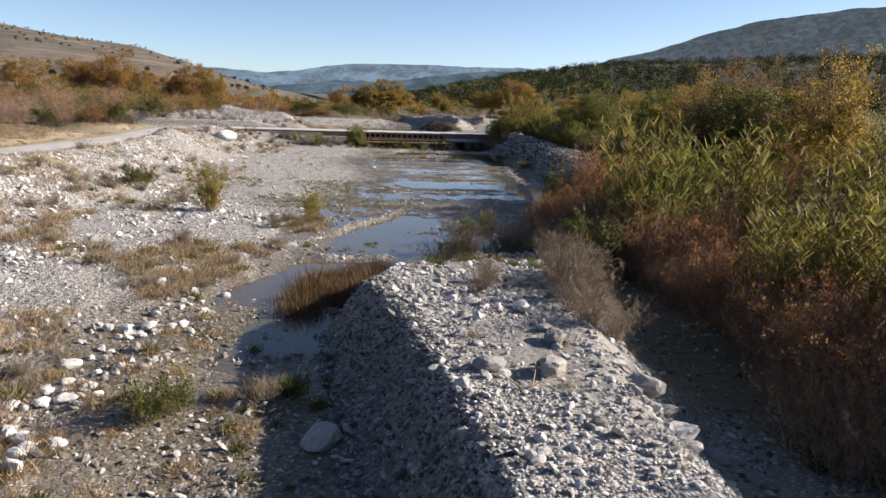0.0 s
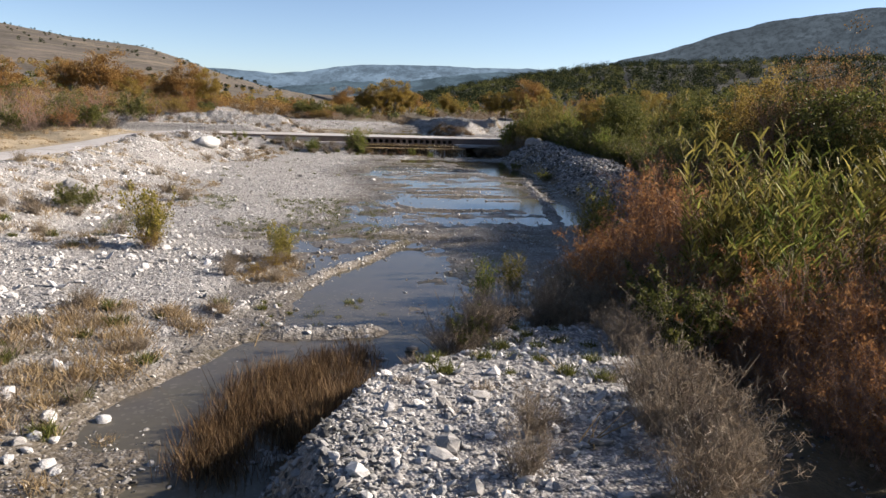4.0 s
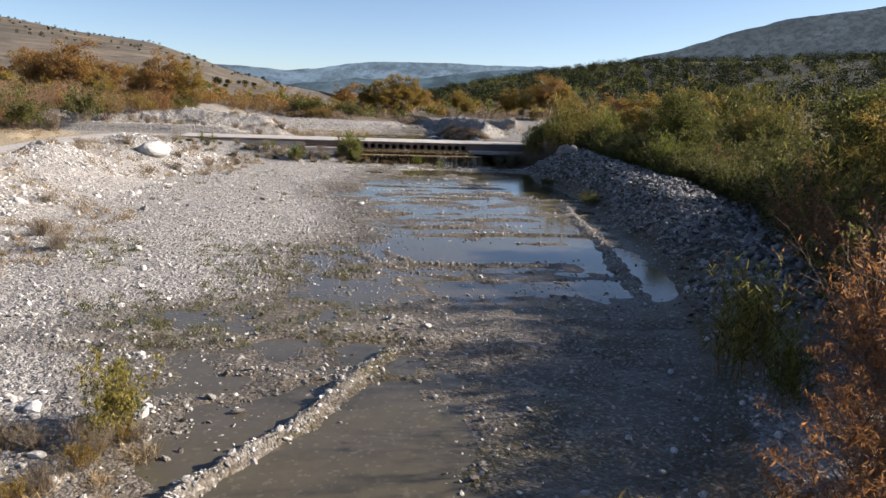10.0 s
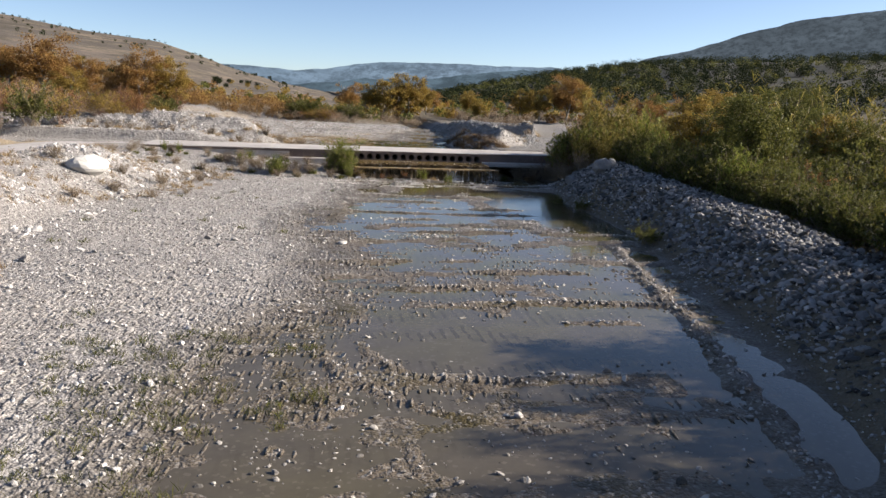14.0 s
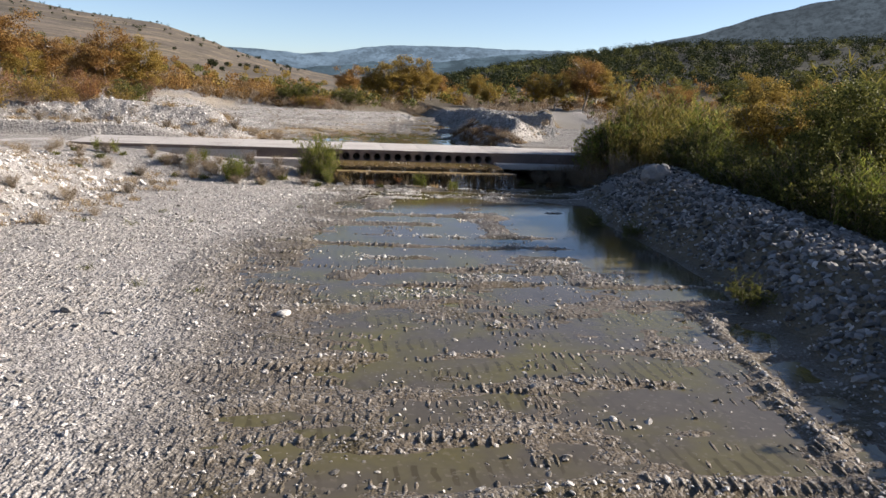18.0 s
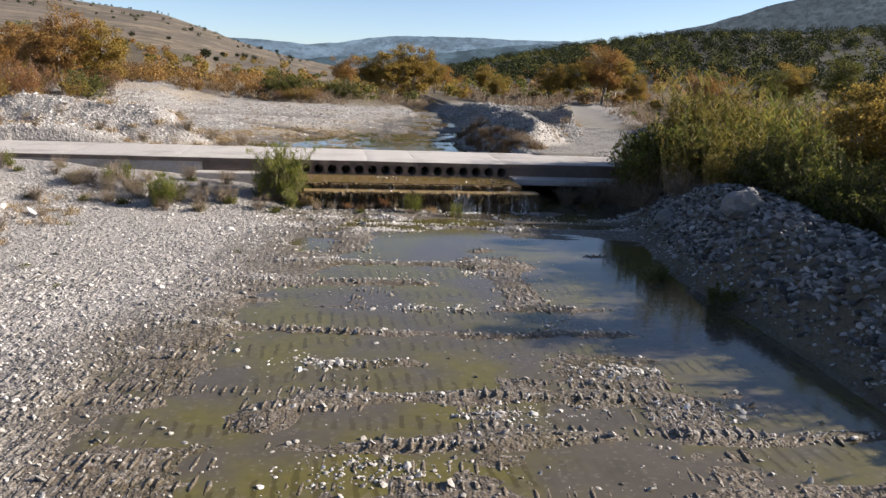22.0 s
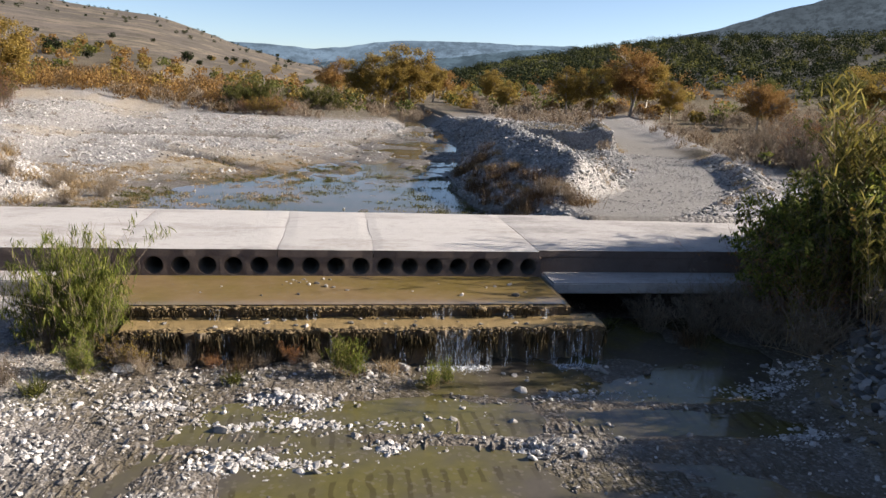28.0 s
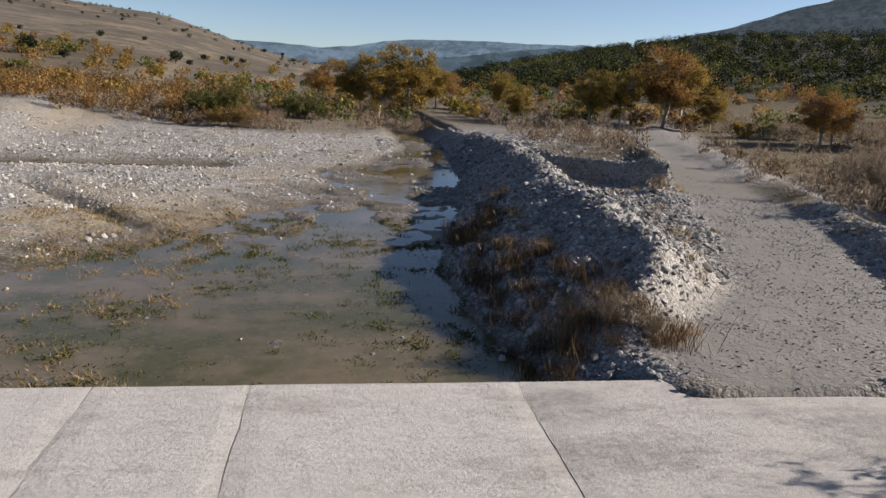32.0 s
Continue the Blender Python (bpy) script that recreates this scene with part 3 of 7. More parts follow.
    upleft = upleft + 1.1 * step(-2, -9, x + 0.12 * (y - 150)) + 0.9 * step(168, 174, y - 0.6 * (x + 15) + 3 * lumps) * step(4, -2, x)
    upright = 2.55 + 0.35 * lumps + 0.12 * bumps + 0.006 * np.clip(y - 115, 0, 90)
    u = upleft + (upbed - upleft) * step(-0.9, 0.9, x - ul + 1.8 * bumps)
    u = u + (upright - u) * step(0, 2.5, x - ur - 1.5)
    d, w = near_line(x, y, PILE_LINE)
    u = np.maximum(u, along(w, (0, 4.1), (0.4, 4.5), (0.75, 4.7), (1, 4.2)) - 0.60 * np.maximum(d - 0.2, 0) + 0.8 * bumps + 0.9 * lumps + 0.2 * rough)
    d, w = near_line(x, y, MOUND_LINE)
    mound = along(w, (0, 3.9), (0.15, 4.4), (0.3, 4.75), (0.45, 4.5), (0.7, 4.0), (1, 2.6)) - along(w, (0, 0.56), (0.3, 0.60), (0.45, 0.74), (1, 0.74)) * np.maximum(d - 0.25, 0) + 1.0 * bumps + 0.5 * lumps + 0.25 * rough
    u = np.maximum(u, mound)
    d, w = near_line(x, y, TRACK_LINE)
    u = u + (2.5 + 0.006 * (y - 115) + 0.05 * rough - u) * step(3.4, 1.9, d) * step(110, 113, y)
    shelf = step(160, 152, y) * step(0.0, 0.5, (y - 137) + 0.89 * (x - 37.5) + 0.9 * bumps) * step(2.8, 3.3, d) * step(31.5, 33, x) * (x < along(y, (134, 39.5), (148, 43.5), (160, 46.5)))
    u = u + np.maximum(4.0 + 0.25 * lumps - u, 0) * shelf
    ridge = 0.55 * np.exp(-((d - 4.0) / 0.9) ** 2) * step(34, 38, x) * (0.5 + vnoise(x, y, 3, 8))
    u = u + ridge * step(113, 119, y)
    z = z + (u - z) * step(110.0, 110.8, y)
    # under the road
    d, _ = near_line(x, y, ROAD_LINE)
    z = z + (2.4 - z) * step(4.2, 2.3, d)
    far_edge = 112.0 - 1.5 * step(24.0, 27.5, x + 3 * bumps) * step(36, 33, x)
    under = step(104.9, 105.4, y) * step(far_edge, far_edge - 0.4, y)
    z = z + (np.where((x > -7) & (x < 34), np.minimum(z, 1.25), 2.2) - z) * under
    # the wide valley and its hills
    r, az = np.hypot(x - 10, y - 50), np.degrees(np.arctan2(x - 10, y - 50))
    z = z + 0.010 * np.clip(r - 130, 0, 900) * step(-180, -100, -np.abs(az))
    wob = 1 + 0.16 * (fbm(x, y, 160, 2, 4) - 0.5)
    e = along(az, (-180, 4), (-60, 6), (-30, 4.4), (-20, 3.75), (-16, 3.2), (-11.2, 2.93), (-8.2, 2.1), (-5, 1.25), (-2, 0.55), (1, 0.15), (3, 0), (180, 0))
    z = z + np.maximum(900 * np.tan(np.radians(e)) * wob - 2, 0) * (0.25 * step(150, 420, r) + 0.75 * step(230, 930, r)) * step(5000, 1500, r)
    e = along(az, (-180, 0), (8, 0), (11.5, 1.1), (17, 2.25), (22, 3.1), (25, 3.6), (29, 3.9), (40, 4.2), (70, 5), (179, 4))
    z = z + np.maximum(560 * np.tan(np.radians(e)) * wob - 3, 0) * (0.2 * step(170, 300, r) + 0.8 * step(230, 600, r))
    return z


def spread(lo, hi, cell, reach, growth):
    """Grid lines: even from lo to hi, then ever wider out to reach."""
    mid = np.arange(lo, hi + cell / 2, cell)
    out, s, d = [], cell, 0
    while d < reach:
        s *= growth
        d += s
        out.append(d)
    return np.concatenate([lo - np.array(out[::-1]), mid, hi + np.array(out)])


def masks(x, y, z):
    """What covers the ground: mud, straw, scrub, bare dirt, dry hill, wooded hill, wetness mixed with painted shade,
    and far haze.
    """
    r, az = np.hypot(x - 10, y - 50), np.degrees(np.arctan2(x - 10, y - 50))
    n1, n2 = fbm(x, y, 6, 14), fbm(x, y, 2.0, 18)
    down = y < 111.6
    lvl = np.where(down, LOWER, UPPER)
    inside = np.where(down, (x > wet_left(np.maximum(y, 31)) - 2) & (x < right_foot(np.maximum(y, 28)) + 1.0), (x > -8) & (x < 29))
    inside = np.where(y < 30, (x > -7) & (x < 3.0), inside)
    inside = inside & (y < 215) & (y > -6)
    wet_shade = step(0.30, 0.03, z - lvl + 0.10 * (n2 - 0.5)) * inside
    # the berm's steep face is darkened like wet ground to paint its shade
    damp = step(1.5, 0.3, z - LOWER + 0.5 * (n2 - 0.5)) * ((y < 29) & (x > -1) & (x < 3.6))
    damp = np.maximum(damp, 0.95 * step(0.4, 0.9, x) * step(3.0, 2.6, x) * step(23, 20, y) * (z < 1.6))
    wet_shade = np.maximum(wet_shade, damp)
    mud = step(np.where(down, 0.36, 0.42), 0.0, z - lvl + 0.35 * (n2 - 0.5) + 0.3 * (n1 - 0.5)) * inside
    mud = np.where(down & (y > 31), mud * step(-2.2, 1.8, x - wet_left(np.maximum(y, 31)) + 4.0 * (n2 - 0.5) + 2.5 * (n1 - 0.5)), mud)
    mud = np.maximum(mud, 0.85 * step(4, 7, x - 0.1 * (y - 40) + 3 * (n2 - 0.5)) * step(36, 39, y) * step(54, 49, y) * (x < right_foot(np.maximum(y, 28)) + 1) * (z < 0.6))
    rf = right_foot(np.maximum(y, 28))
    mud = np.maximum(mud, 0.8 * step(-0.6, 0.8, x - along(y, (5, 6.4), (11, 7.0), (16, 8.4), (22, 10.2), (27, 11.5)) + 1.2 * (n2 - 0.5)) * step(27, 24, y) * (x < 18))
    bank = along(y, (-5, -6.2), (0, -5.6), (13, -4.8), (18.4, -4.4), (25.3, -2.3), (28.5, 0.0), (31, 0.8))
    mud = np.maximum(mud, step(-0.2, 0.5, x - bank + 0.9 * (n2 - 0.5)) * step(2.4, 1.4, x) * step(30, 27, y))
    foot_mud = step(10, 11, x) * step(20, 18, x) * step(97.5, 99, y) * step(101.6, 101.4, y)
    mud = np.maximum(mud, 0.9 * step(96.5, 98.5, y + 2 * (n2 - 0.5)) * step(8, 11, x) * step(31, 28, x) * down)
    mud = np.maximum(mud, 0.9 * step(0.40, 0.56, n1 + 0.3 * (n2 - 0.5)) * step(132, 126, y - 0.3 * x) * step(-2, 1, x) * step(23, 20, x) * ~down * (z < 2.1))
    wet_shade = np.maximum(wet_shade, 0.65 * step(3, 6, x - 0.1 * (y - 40) + 3 * (n2 - 0.5)) * step(36, 39, y) * step(58, 50, y) * (x < rf + 1) * (z < 0.6))
    wet_shade = np.maximum(wet_shade, 0.7 * foot_mud)
    wet_shade = np.maximum(wet_shade, 0.8 * step(-0.2, 0.5, x - bank) * step(2.4, 1.4, x) * step(30, 27, y) * (z < 0.5))
    # the scrub's dark earth colour paints the shade on the right bank
    bank_shade = 0.85 * step(0.2, 1.0, x - rf) * step(8.5, 6.5, x - rf) * step(38, 46, y) * step(105, 103, y)
    straw = step(0.52, 0.62, n1 + 0.2 * (n2 - 0.5)) * step(0, 4, left_foot(y) - 3 - x) * (y < 105) * 0.8
    straw = np.maximum(straw, step(1.5, 4, left_crest(y) - x) * (y < 104) * 0.8)
    straw = np.maximum(straw, 0.5 * step(0.55, 0.65, n1) * step(-8, -16, x) * (y > 124))
    straw = np.maximum(straw, 0.35 * step(0.54, 0.66, n1 + 0.25 * (n2 - 0.5)) * (y > 124) * (y < 190) * (x < 16))
    scrub = np.where(y < 104, step(4.6, 7.0, x - right_foot(np.maximum(y, 28)) + 4 * (n1 - 0.5)), 0)
    # litter reaches past the thicket's edge, painting its shadow on the low ground
    scrub = np.where(y < 29, step(0.5, 3.0, x - along(y, (5, 9.2), (10, 8.8), (12, 8.4), (14, 7.3), (18, 7.7), (23, 9.0), (28, 9.6)) + 2 * (n1 - 0.5)), scrub)
    scrub = np.maximum(scrub, step(104, 106, y) * step(0, 4, x - along(y, (104, 33), (113, 40), (125, 44), (150, 49), (200, 66))))
    scrub = np.maximum(scrub, step(-20, -26, x) * step(60, 80, y))
    scrub = np.maximum(scrub, step(168, 180, y - 0.4 * np.abs(x - 15) + 10 * (n1 - 0.5)) * 0.8)
    scrub = np.maximum(scrub, step(32, 33.5, x) * step(0.6, 1.6, (y - 137) + 0.89 * (x - 37.5)) * step(46, 44, x) * (y < 156))
    scrub = np.maximum(scrub, bank_shade)
    dt, _ = near_line(x, y, TRACK_LINE)
    dirt = step(3.0, 1.6, dt + 1.2 * (n2 - 0.5)) * (y > 110.5) * 0.88
    low_dirt = np.exp(-(((x - 7.2) / 1.4) ** 2 + ((y - 11.5) / 2.6) ** 2)) + 0.9 * np.exp(-(((x - 5.0) / 1.3) ** 2 + ((y - 13.5) / 2.2) ** 2)) + 0.6 * np.exp(-(((x - 7.2) / 1.5) ** 2 + ((y - 21.5) / 1.5) ** 2))
    dirt = np.maximum(dirt, np.clip(low_dirt * (0.5 + n1), 0, 0.9))
    hill = step(170, 300, r) * (az < 8)
    wood = np.maximum(step(190, 260, r) * step(6, 12, az), step(2000, 2600, r))
    # far marks where that haze colour is laid on the ground
    return dict(mud=mud, straw=straw, scrub=scrub, dirt=dirt, hill=hill, wood=wood, wet_shade=wet_shade, far=step(700, 1100, r) * step(16, 24, az))


GX = spread(-18, 36, 0.2, 4700, 1.085)
GY = np.concatenate([spread(4, 140, 0.2, 4600, 1.085)])
GXX, GYY = np.meshgrid(GX, GY)
GZ = height(GXX, GYY)
nx, ny = len(GX), len(GY)
idx = np.arange(nx * ny).reshape(ny, nx)
quads = np.stack([idx[:-1, :-1], idx[:-1, 1:], idx[1:, 1:], idx[1:, :-1]], -1).reshape(-1, 4)
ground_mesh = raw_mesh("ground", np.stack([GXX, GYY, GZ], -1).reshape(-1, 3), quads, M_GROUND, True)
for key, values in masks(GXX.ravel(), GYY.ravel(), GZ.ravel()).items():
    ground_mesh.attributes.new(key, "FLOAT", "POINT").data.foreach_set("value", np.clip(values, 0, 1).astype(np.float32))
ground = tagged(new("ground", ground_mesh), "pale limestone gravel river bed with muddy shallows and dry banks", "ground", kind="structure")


def ground_at(x, y):
    """The height of the ground sheet at one place."""
    i, j = int(np.searchsorted(GX, x)) - 1, int(np.searchsorted(GY, y)) - 1
    a, b = (x - GX[i]) / (GX[i + 1] - GX[i]), (y - GY[j]) / (GY[j + 1] - GY[j])
    return float((GZ[j, i] * (1 - a) + GZ[j, i + 1] * a) * (1 - b) + (GZ[j + 1, i] * (1 - a) + GZ[j + 1, i + 1] * a) * b)


# ---- water ----
def water_sheet(name, x0, x1, y0, y1, z, mat, label):
    xs, ys = np.arange(x0, x1, 0.4), np.arange(y0, y1 + 0.01, 0.4)
    xx, yy = np.meshgrid(xs, ys)
    i = np.arange(xx.size).reshape(xx.shape)
    q = np.stack([i[:-1, :-1], i[:-1, 1:], i[1:, 1:], i[1:, :-1]], -1).reshape(-1, 4)
    me = raw_mesh(name, np.stack([xx, yy, np.full(xx.shape, z)], -1).reshape(-1, 3), q, mat, True)
    me.attributes.new("depth", "FLOAT", "POINT").data.foreach_set("value", (z - height(xx.ravel(), yy.ravel())).astype(np.float32))
    return tagged(new(name, me), label, "water", kind="structure")


water_sheet("water", -6.5, 29.5, -8, 104.9, LOWER, M_WATER, "shallow clear brown water over a muddy gravel bed")
water_sheet("water", -7.5, 30, 111.75, 215, UPPER, M_POND, "shallow pond water with weed behind the ford")

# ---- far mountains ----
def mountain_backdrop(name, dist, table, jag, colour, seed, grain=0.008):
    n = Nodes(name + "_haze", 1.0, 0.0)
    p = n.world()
    # haze and ridge shading are both put into the glowing colour
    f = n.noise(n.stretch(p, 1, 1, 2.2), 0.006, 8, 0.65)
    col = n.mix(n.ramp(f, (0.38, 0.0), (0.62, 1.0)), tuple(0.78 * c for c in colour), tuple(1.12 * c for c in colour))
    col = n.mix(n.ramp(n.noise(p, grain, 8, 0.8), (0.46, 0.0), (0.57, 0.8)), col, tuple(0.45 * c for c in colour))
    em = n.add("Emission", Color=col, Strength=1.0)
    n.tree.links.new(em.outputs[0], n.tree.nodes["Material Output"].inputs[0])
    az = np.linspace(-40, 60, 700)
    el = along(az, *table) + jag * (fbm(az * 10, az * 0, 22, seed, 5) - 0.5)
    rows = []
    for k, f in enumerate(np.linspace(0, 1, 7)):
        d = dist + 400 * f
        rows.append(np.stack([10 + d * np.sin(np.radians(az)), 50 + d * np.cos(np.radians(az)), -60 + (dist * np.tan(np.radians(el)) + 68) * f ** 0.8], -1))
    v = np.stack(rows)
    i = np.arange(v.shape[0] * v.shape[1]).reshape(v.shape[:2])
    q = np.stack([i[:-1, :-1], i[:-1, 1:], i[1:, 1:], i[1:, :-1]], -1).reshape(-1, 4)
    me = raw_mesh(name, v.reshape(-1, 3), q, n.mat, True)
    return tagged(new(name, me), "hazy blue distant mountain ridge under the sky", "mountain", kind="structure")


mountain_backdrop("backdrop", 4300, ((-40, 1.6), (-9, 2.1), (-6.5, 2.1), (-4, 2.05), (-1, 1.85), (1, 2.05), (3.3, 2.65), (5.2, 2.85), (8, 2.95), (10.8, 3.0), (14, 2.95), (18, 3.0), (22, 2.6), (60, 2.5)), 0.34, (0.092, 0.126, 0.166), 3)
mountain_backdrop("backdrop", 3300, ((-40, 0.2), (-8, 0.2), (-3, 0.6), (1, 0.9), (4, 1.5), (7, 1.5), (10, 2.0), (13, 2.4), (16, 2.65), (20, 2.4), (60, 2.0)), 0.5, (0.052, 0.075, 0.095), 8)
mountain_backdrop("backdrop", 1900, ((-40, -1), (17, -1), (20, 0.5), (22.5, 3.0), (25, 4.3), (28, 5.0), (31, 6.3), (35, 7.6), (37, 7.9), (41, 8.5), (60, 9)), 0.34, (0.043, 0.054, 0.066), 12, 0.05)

# ---- road and ford bridge ----
def strip_road(name, line, width, mat, label, lift=0.04):
    pts = [Vector((*p, 0)) for p in line]
    fine = []
    for a, b, c, d in zip([pts[0]] + pts[:-2], pts[:-1], pts[1:], pts[2:] + [pts[-1]]):
        for s in np.linspace(0, 1, 12)[:-1]:
            fine.append(0.5 * ((2 * b) + (c - a) * s + (2 * a - 5 * b + 4 * c - d) * s * s + (3 * b - a - 3 * c + d) * s**3))
    vs, cols = [], 7
    for k, p in enumerate(fine):
        t = (fine[min(k + 1, len(fine) - 1)] - fine[max(k - 1, 0)]).normalized()
        n = Vector((-t.y, t.x, 0))
        for c in np.linspace(-0.5, 0.5, cols):
            w = width * (1 + 0.10 * (vnoise(p.x, p.y, 2.0, 30 + (c > 0)) - 0.5))
            q = p + n * float(w * c)
            vs.append((q.x, q.y, ground_at(q.x, q.y) + lift - (0.08 if abs(c) > 0.49 else 0)))
    i = np.arange(len(vs)).reshape(-1, cols)
    f = np.stack([i[:-1, :-1], i[:-1, 1:], i[1:, 1:], i[1:, :-1]], -1).reshape(-1, 4)
    return tagged(new(name, raw_mesh(name, np.array(vs), f, mat, True)), label, "road", kind="structure")


strip_road("road", [(33.3, 109.6), (36.5, 111.6), (41, 116.0), (52, 126)], 4.6, M_DECK_OLD, "pale concrete road climbing away from the ford", 0.06)
strip_road("road", ROAD_LINE[1:], 4.4, M_DECK_OLD, "pale dusty concrete road along the gravel bank")

ford = tagged(new("ford_bridge"), "low pinkish concrete ford bridge with a row of culvert pipes", "bridge")
ford.location = (0, 0, 0)
PIPES, PIPE_X0, PIPE_GAP, PIPE_R, PIPE_Z = 16, 11.27, 0.772, 0.285, 1.83
BLOCK_X0, BLOCK_X1 = PIPE_X0 - PIPE_GAP / 2, PIPE_X0 + PIPE_GAP * (PIPES - 0.5) + 0.02


def slab(x0, x1, mat, y0=BRIDGE_Y0, y1=BRIDGE_Y1, skew=0.0, thick=0.24):
    """One cast deck slab with a worn, slightly uneven top and rounded edges."""
    bm = bmesh.new()
    n, m = max(4, int((x1 - x0) / 0.35)), 18
    rows = []
    for j in range(m + 1):
        y = y0 + (y1 - y0) * j / m
        row = []
        for i in range(n + 1):
            x = x0 + 0.012 + (x1 - x0 - 0.024) * i / n + skew * (j / m) * (1 - i / n)
            end = x0 if i == 0 else x1
            x += 0.16 * (float(fbm(end * 7, y, 1.1, 44, 3)) - 0.5) if i in (0, n) else 0
            edge = 0.02 if i in (0, n) or j in (0, m) else 0
            chip = 0.09 * max(0, float(fbm(x, y, 0.5, 40, 3)) - 0.42) if j == 0 else 0
            row.append(bm.verts.new((x, y + chip, DECK_Z - edge + 0.018 * (float(vnoise(x, y, 1.3, 41)) - 0.5))))
        rows.append(row)
    for a, b in zip(rows, rows[1:]):
        for i in range(n):
            bm.faces.new((a[i], a[i + 1], b[i + 1], b[i]))
    rim = [e for e in bm.edges if e.is_boundary]
    ret = bmesh.ops.extrude_edge_only(bm, edges=rim)
    for v in ret["geom"]:
        if isinstance(v, bmesh.types.BMVert):
            v.co.z = DECK_Z - thick
    ob = part("deck_slab", bm, mat, ford)
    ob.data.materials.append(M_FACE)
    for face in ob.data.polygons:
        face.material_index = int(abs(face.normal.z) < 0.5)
    return ob


for x0, x1, mat in ((-7.2, -1.6, M_DECK_OLD), (-1.6, 4.2, M_DECK_OLD), (4.2, 10.0, M_DECK), (10.0, 14.95, M_DECK), (14.95, 17.85, M_DECK), (17.85, 23.2, M_DECK)):
    slab(x0, x1, mat)
slab(23.2, 33.6, M_DECK_OLD, BRIDGE_Y0 + 0.22)


for x in (-1.6, 4.2, 10.0, 14.95, 17.85, 23.2):
    part("joint_filler", box(bmesh.new(), x - 0.16, x + 0.16, BRIDGE_Y0 + 0.26, BRIDGE_Y1 - 0.02, DECK_Z - 0.2, DECK_Z - 0.026, 0.005), M_FILL, ford, "dusty grey joint filling")


def head_wall(y, flip):
    """The face of the pipe block: one square cell with a round hole for each pipe."""
    bm = bmesh.new()
    z0, z1, seg = 1.42, DECK_Z - 0.24, 24
    for k in range(PIPES):
        cx = PIPE_X0 + PIPE_GAP * k
        ring, rim = [], []
        for s in range(seg):
            a = 2 * math.pi * (s + 0.5) / seg
            c, q = math.cos(a), math.sin(a)
            ring.append(bm.verts.new((cx + PIPE_R * c, y, PIPE_Z + PIPE_R * q)))
            f = min(PIPE_GAP / 2 / max(abs(c), 1e-6), ((z1 - PIPE_Z) if q > 0 else (PIPE_Z - z0)) / max(abs(q), 1e-6))
            rim.append(bm.verts.new((cx + f * c, y + 0.01 * (float(vnoise(cx + f * c, f * q, 0.2, 3)) - 0.5), PIPE_Z + f * q)))
        inner = [bm.verts.new((v.co.x, y + flip * 0.35, v.co.z)) for v in ring]
        for s in range(seg):
            t = (s + 1) % seg
            bm.faces.new((ring[s], ring[t], rim[t], rim[s]))
            bm.faces.new((ring[t], ring[s], inner[s], inner[t]))
        corners = {}
        for s in range(seg):
            t = (s + 1) % seg
            a, b = rim[s].co, rim[t].co
            if abs(a.x - b.x) > 1e-5 and abs(a.z - b.z) > 1e-5:
                cxn = cx + math.copysign(PIPE_GAP / 2, a.x - cx)
                czn = z1 if a.z > PIPE_Z else z0
                bm.faces.new((rim[s], rim[t], bm.verts.new((cxn, y, czn))))
    bmesh.ops.remove_doubles(bm, verts=bm.verts, dist=0.004)
    return bm


part("head_wall", head_wall(BRIDGE_Y0 + 0.01, 1), M_FACE, ford, "water-stained concrete face with round holes, shade put into its colour")
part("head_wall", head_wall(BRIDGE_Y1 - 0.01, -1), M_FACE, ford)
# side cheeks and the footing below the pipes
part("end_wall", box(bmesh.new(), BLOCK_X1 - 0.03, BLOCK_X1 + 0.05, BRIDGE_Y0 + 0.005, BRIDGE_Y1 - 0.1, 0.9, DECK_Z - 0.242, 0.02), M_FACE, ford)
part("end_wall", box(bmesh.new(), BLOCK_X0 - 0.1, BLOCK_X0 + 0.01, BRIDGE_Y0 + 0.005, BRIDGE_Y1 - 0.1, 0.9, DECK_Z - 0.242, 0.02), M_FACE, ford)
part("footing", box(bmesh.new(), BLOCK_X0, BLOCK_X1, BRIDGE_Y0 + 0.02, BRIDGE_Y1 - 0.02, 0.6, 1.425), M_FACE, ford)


def tube(bm, cx, cz, y0, y1, r, wall, seg=24):
    rings = []
    for y, rr in ((y0, r), (y1, r), (y1, r + wall), (y0, r + wall)):
        rings.append([bm.verts.new((cx + rr * math.cos(2 * math.pi * s / seg), y, cz + rr * math.sin(2 * math.pi * s / seg))) for s in range(seg)])
    for a, b in zip(rings, rings[1:] + rings[:1]):
        for s in range(seg):
            bm.faces.new((a[s], a[(s + 1) % seg], b[(s + 1) % seg], b[s]))
    return bm


first_pipe = None
for k in range(PIPES):
    if first_pipe is None:
        first_pipe = part("culvert_pipe", tube(bmesh.new(), 0, 0, BRIDGE_Y0 + 0.05, BRIDGE_Y1 + 0.015, PIPE_R - 0.035, 0.034), M_PIPE, ford, smooth=True)
        pipe = first_pipe
    else:
        pipe = child("culvert_pipe", first_pipe.data, ford)
    pipe.location = (PIPE_X0 + PIPE_GAP * k, 0, PIPE_Z)

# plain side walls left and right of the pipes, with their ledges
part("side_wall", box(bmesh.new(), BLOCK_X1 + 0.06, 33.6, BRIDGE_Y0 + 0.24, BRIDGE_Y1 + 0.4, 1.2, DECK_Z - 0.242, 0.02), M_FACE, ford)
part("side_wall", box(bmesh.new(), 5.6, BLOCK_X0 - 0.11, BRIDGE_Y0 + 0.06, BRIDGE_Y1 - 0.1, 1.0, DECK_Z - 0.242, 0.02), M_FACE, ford)
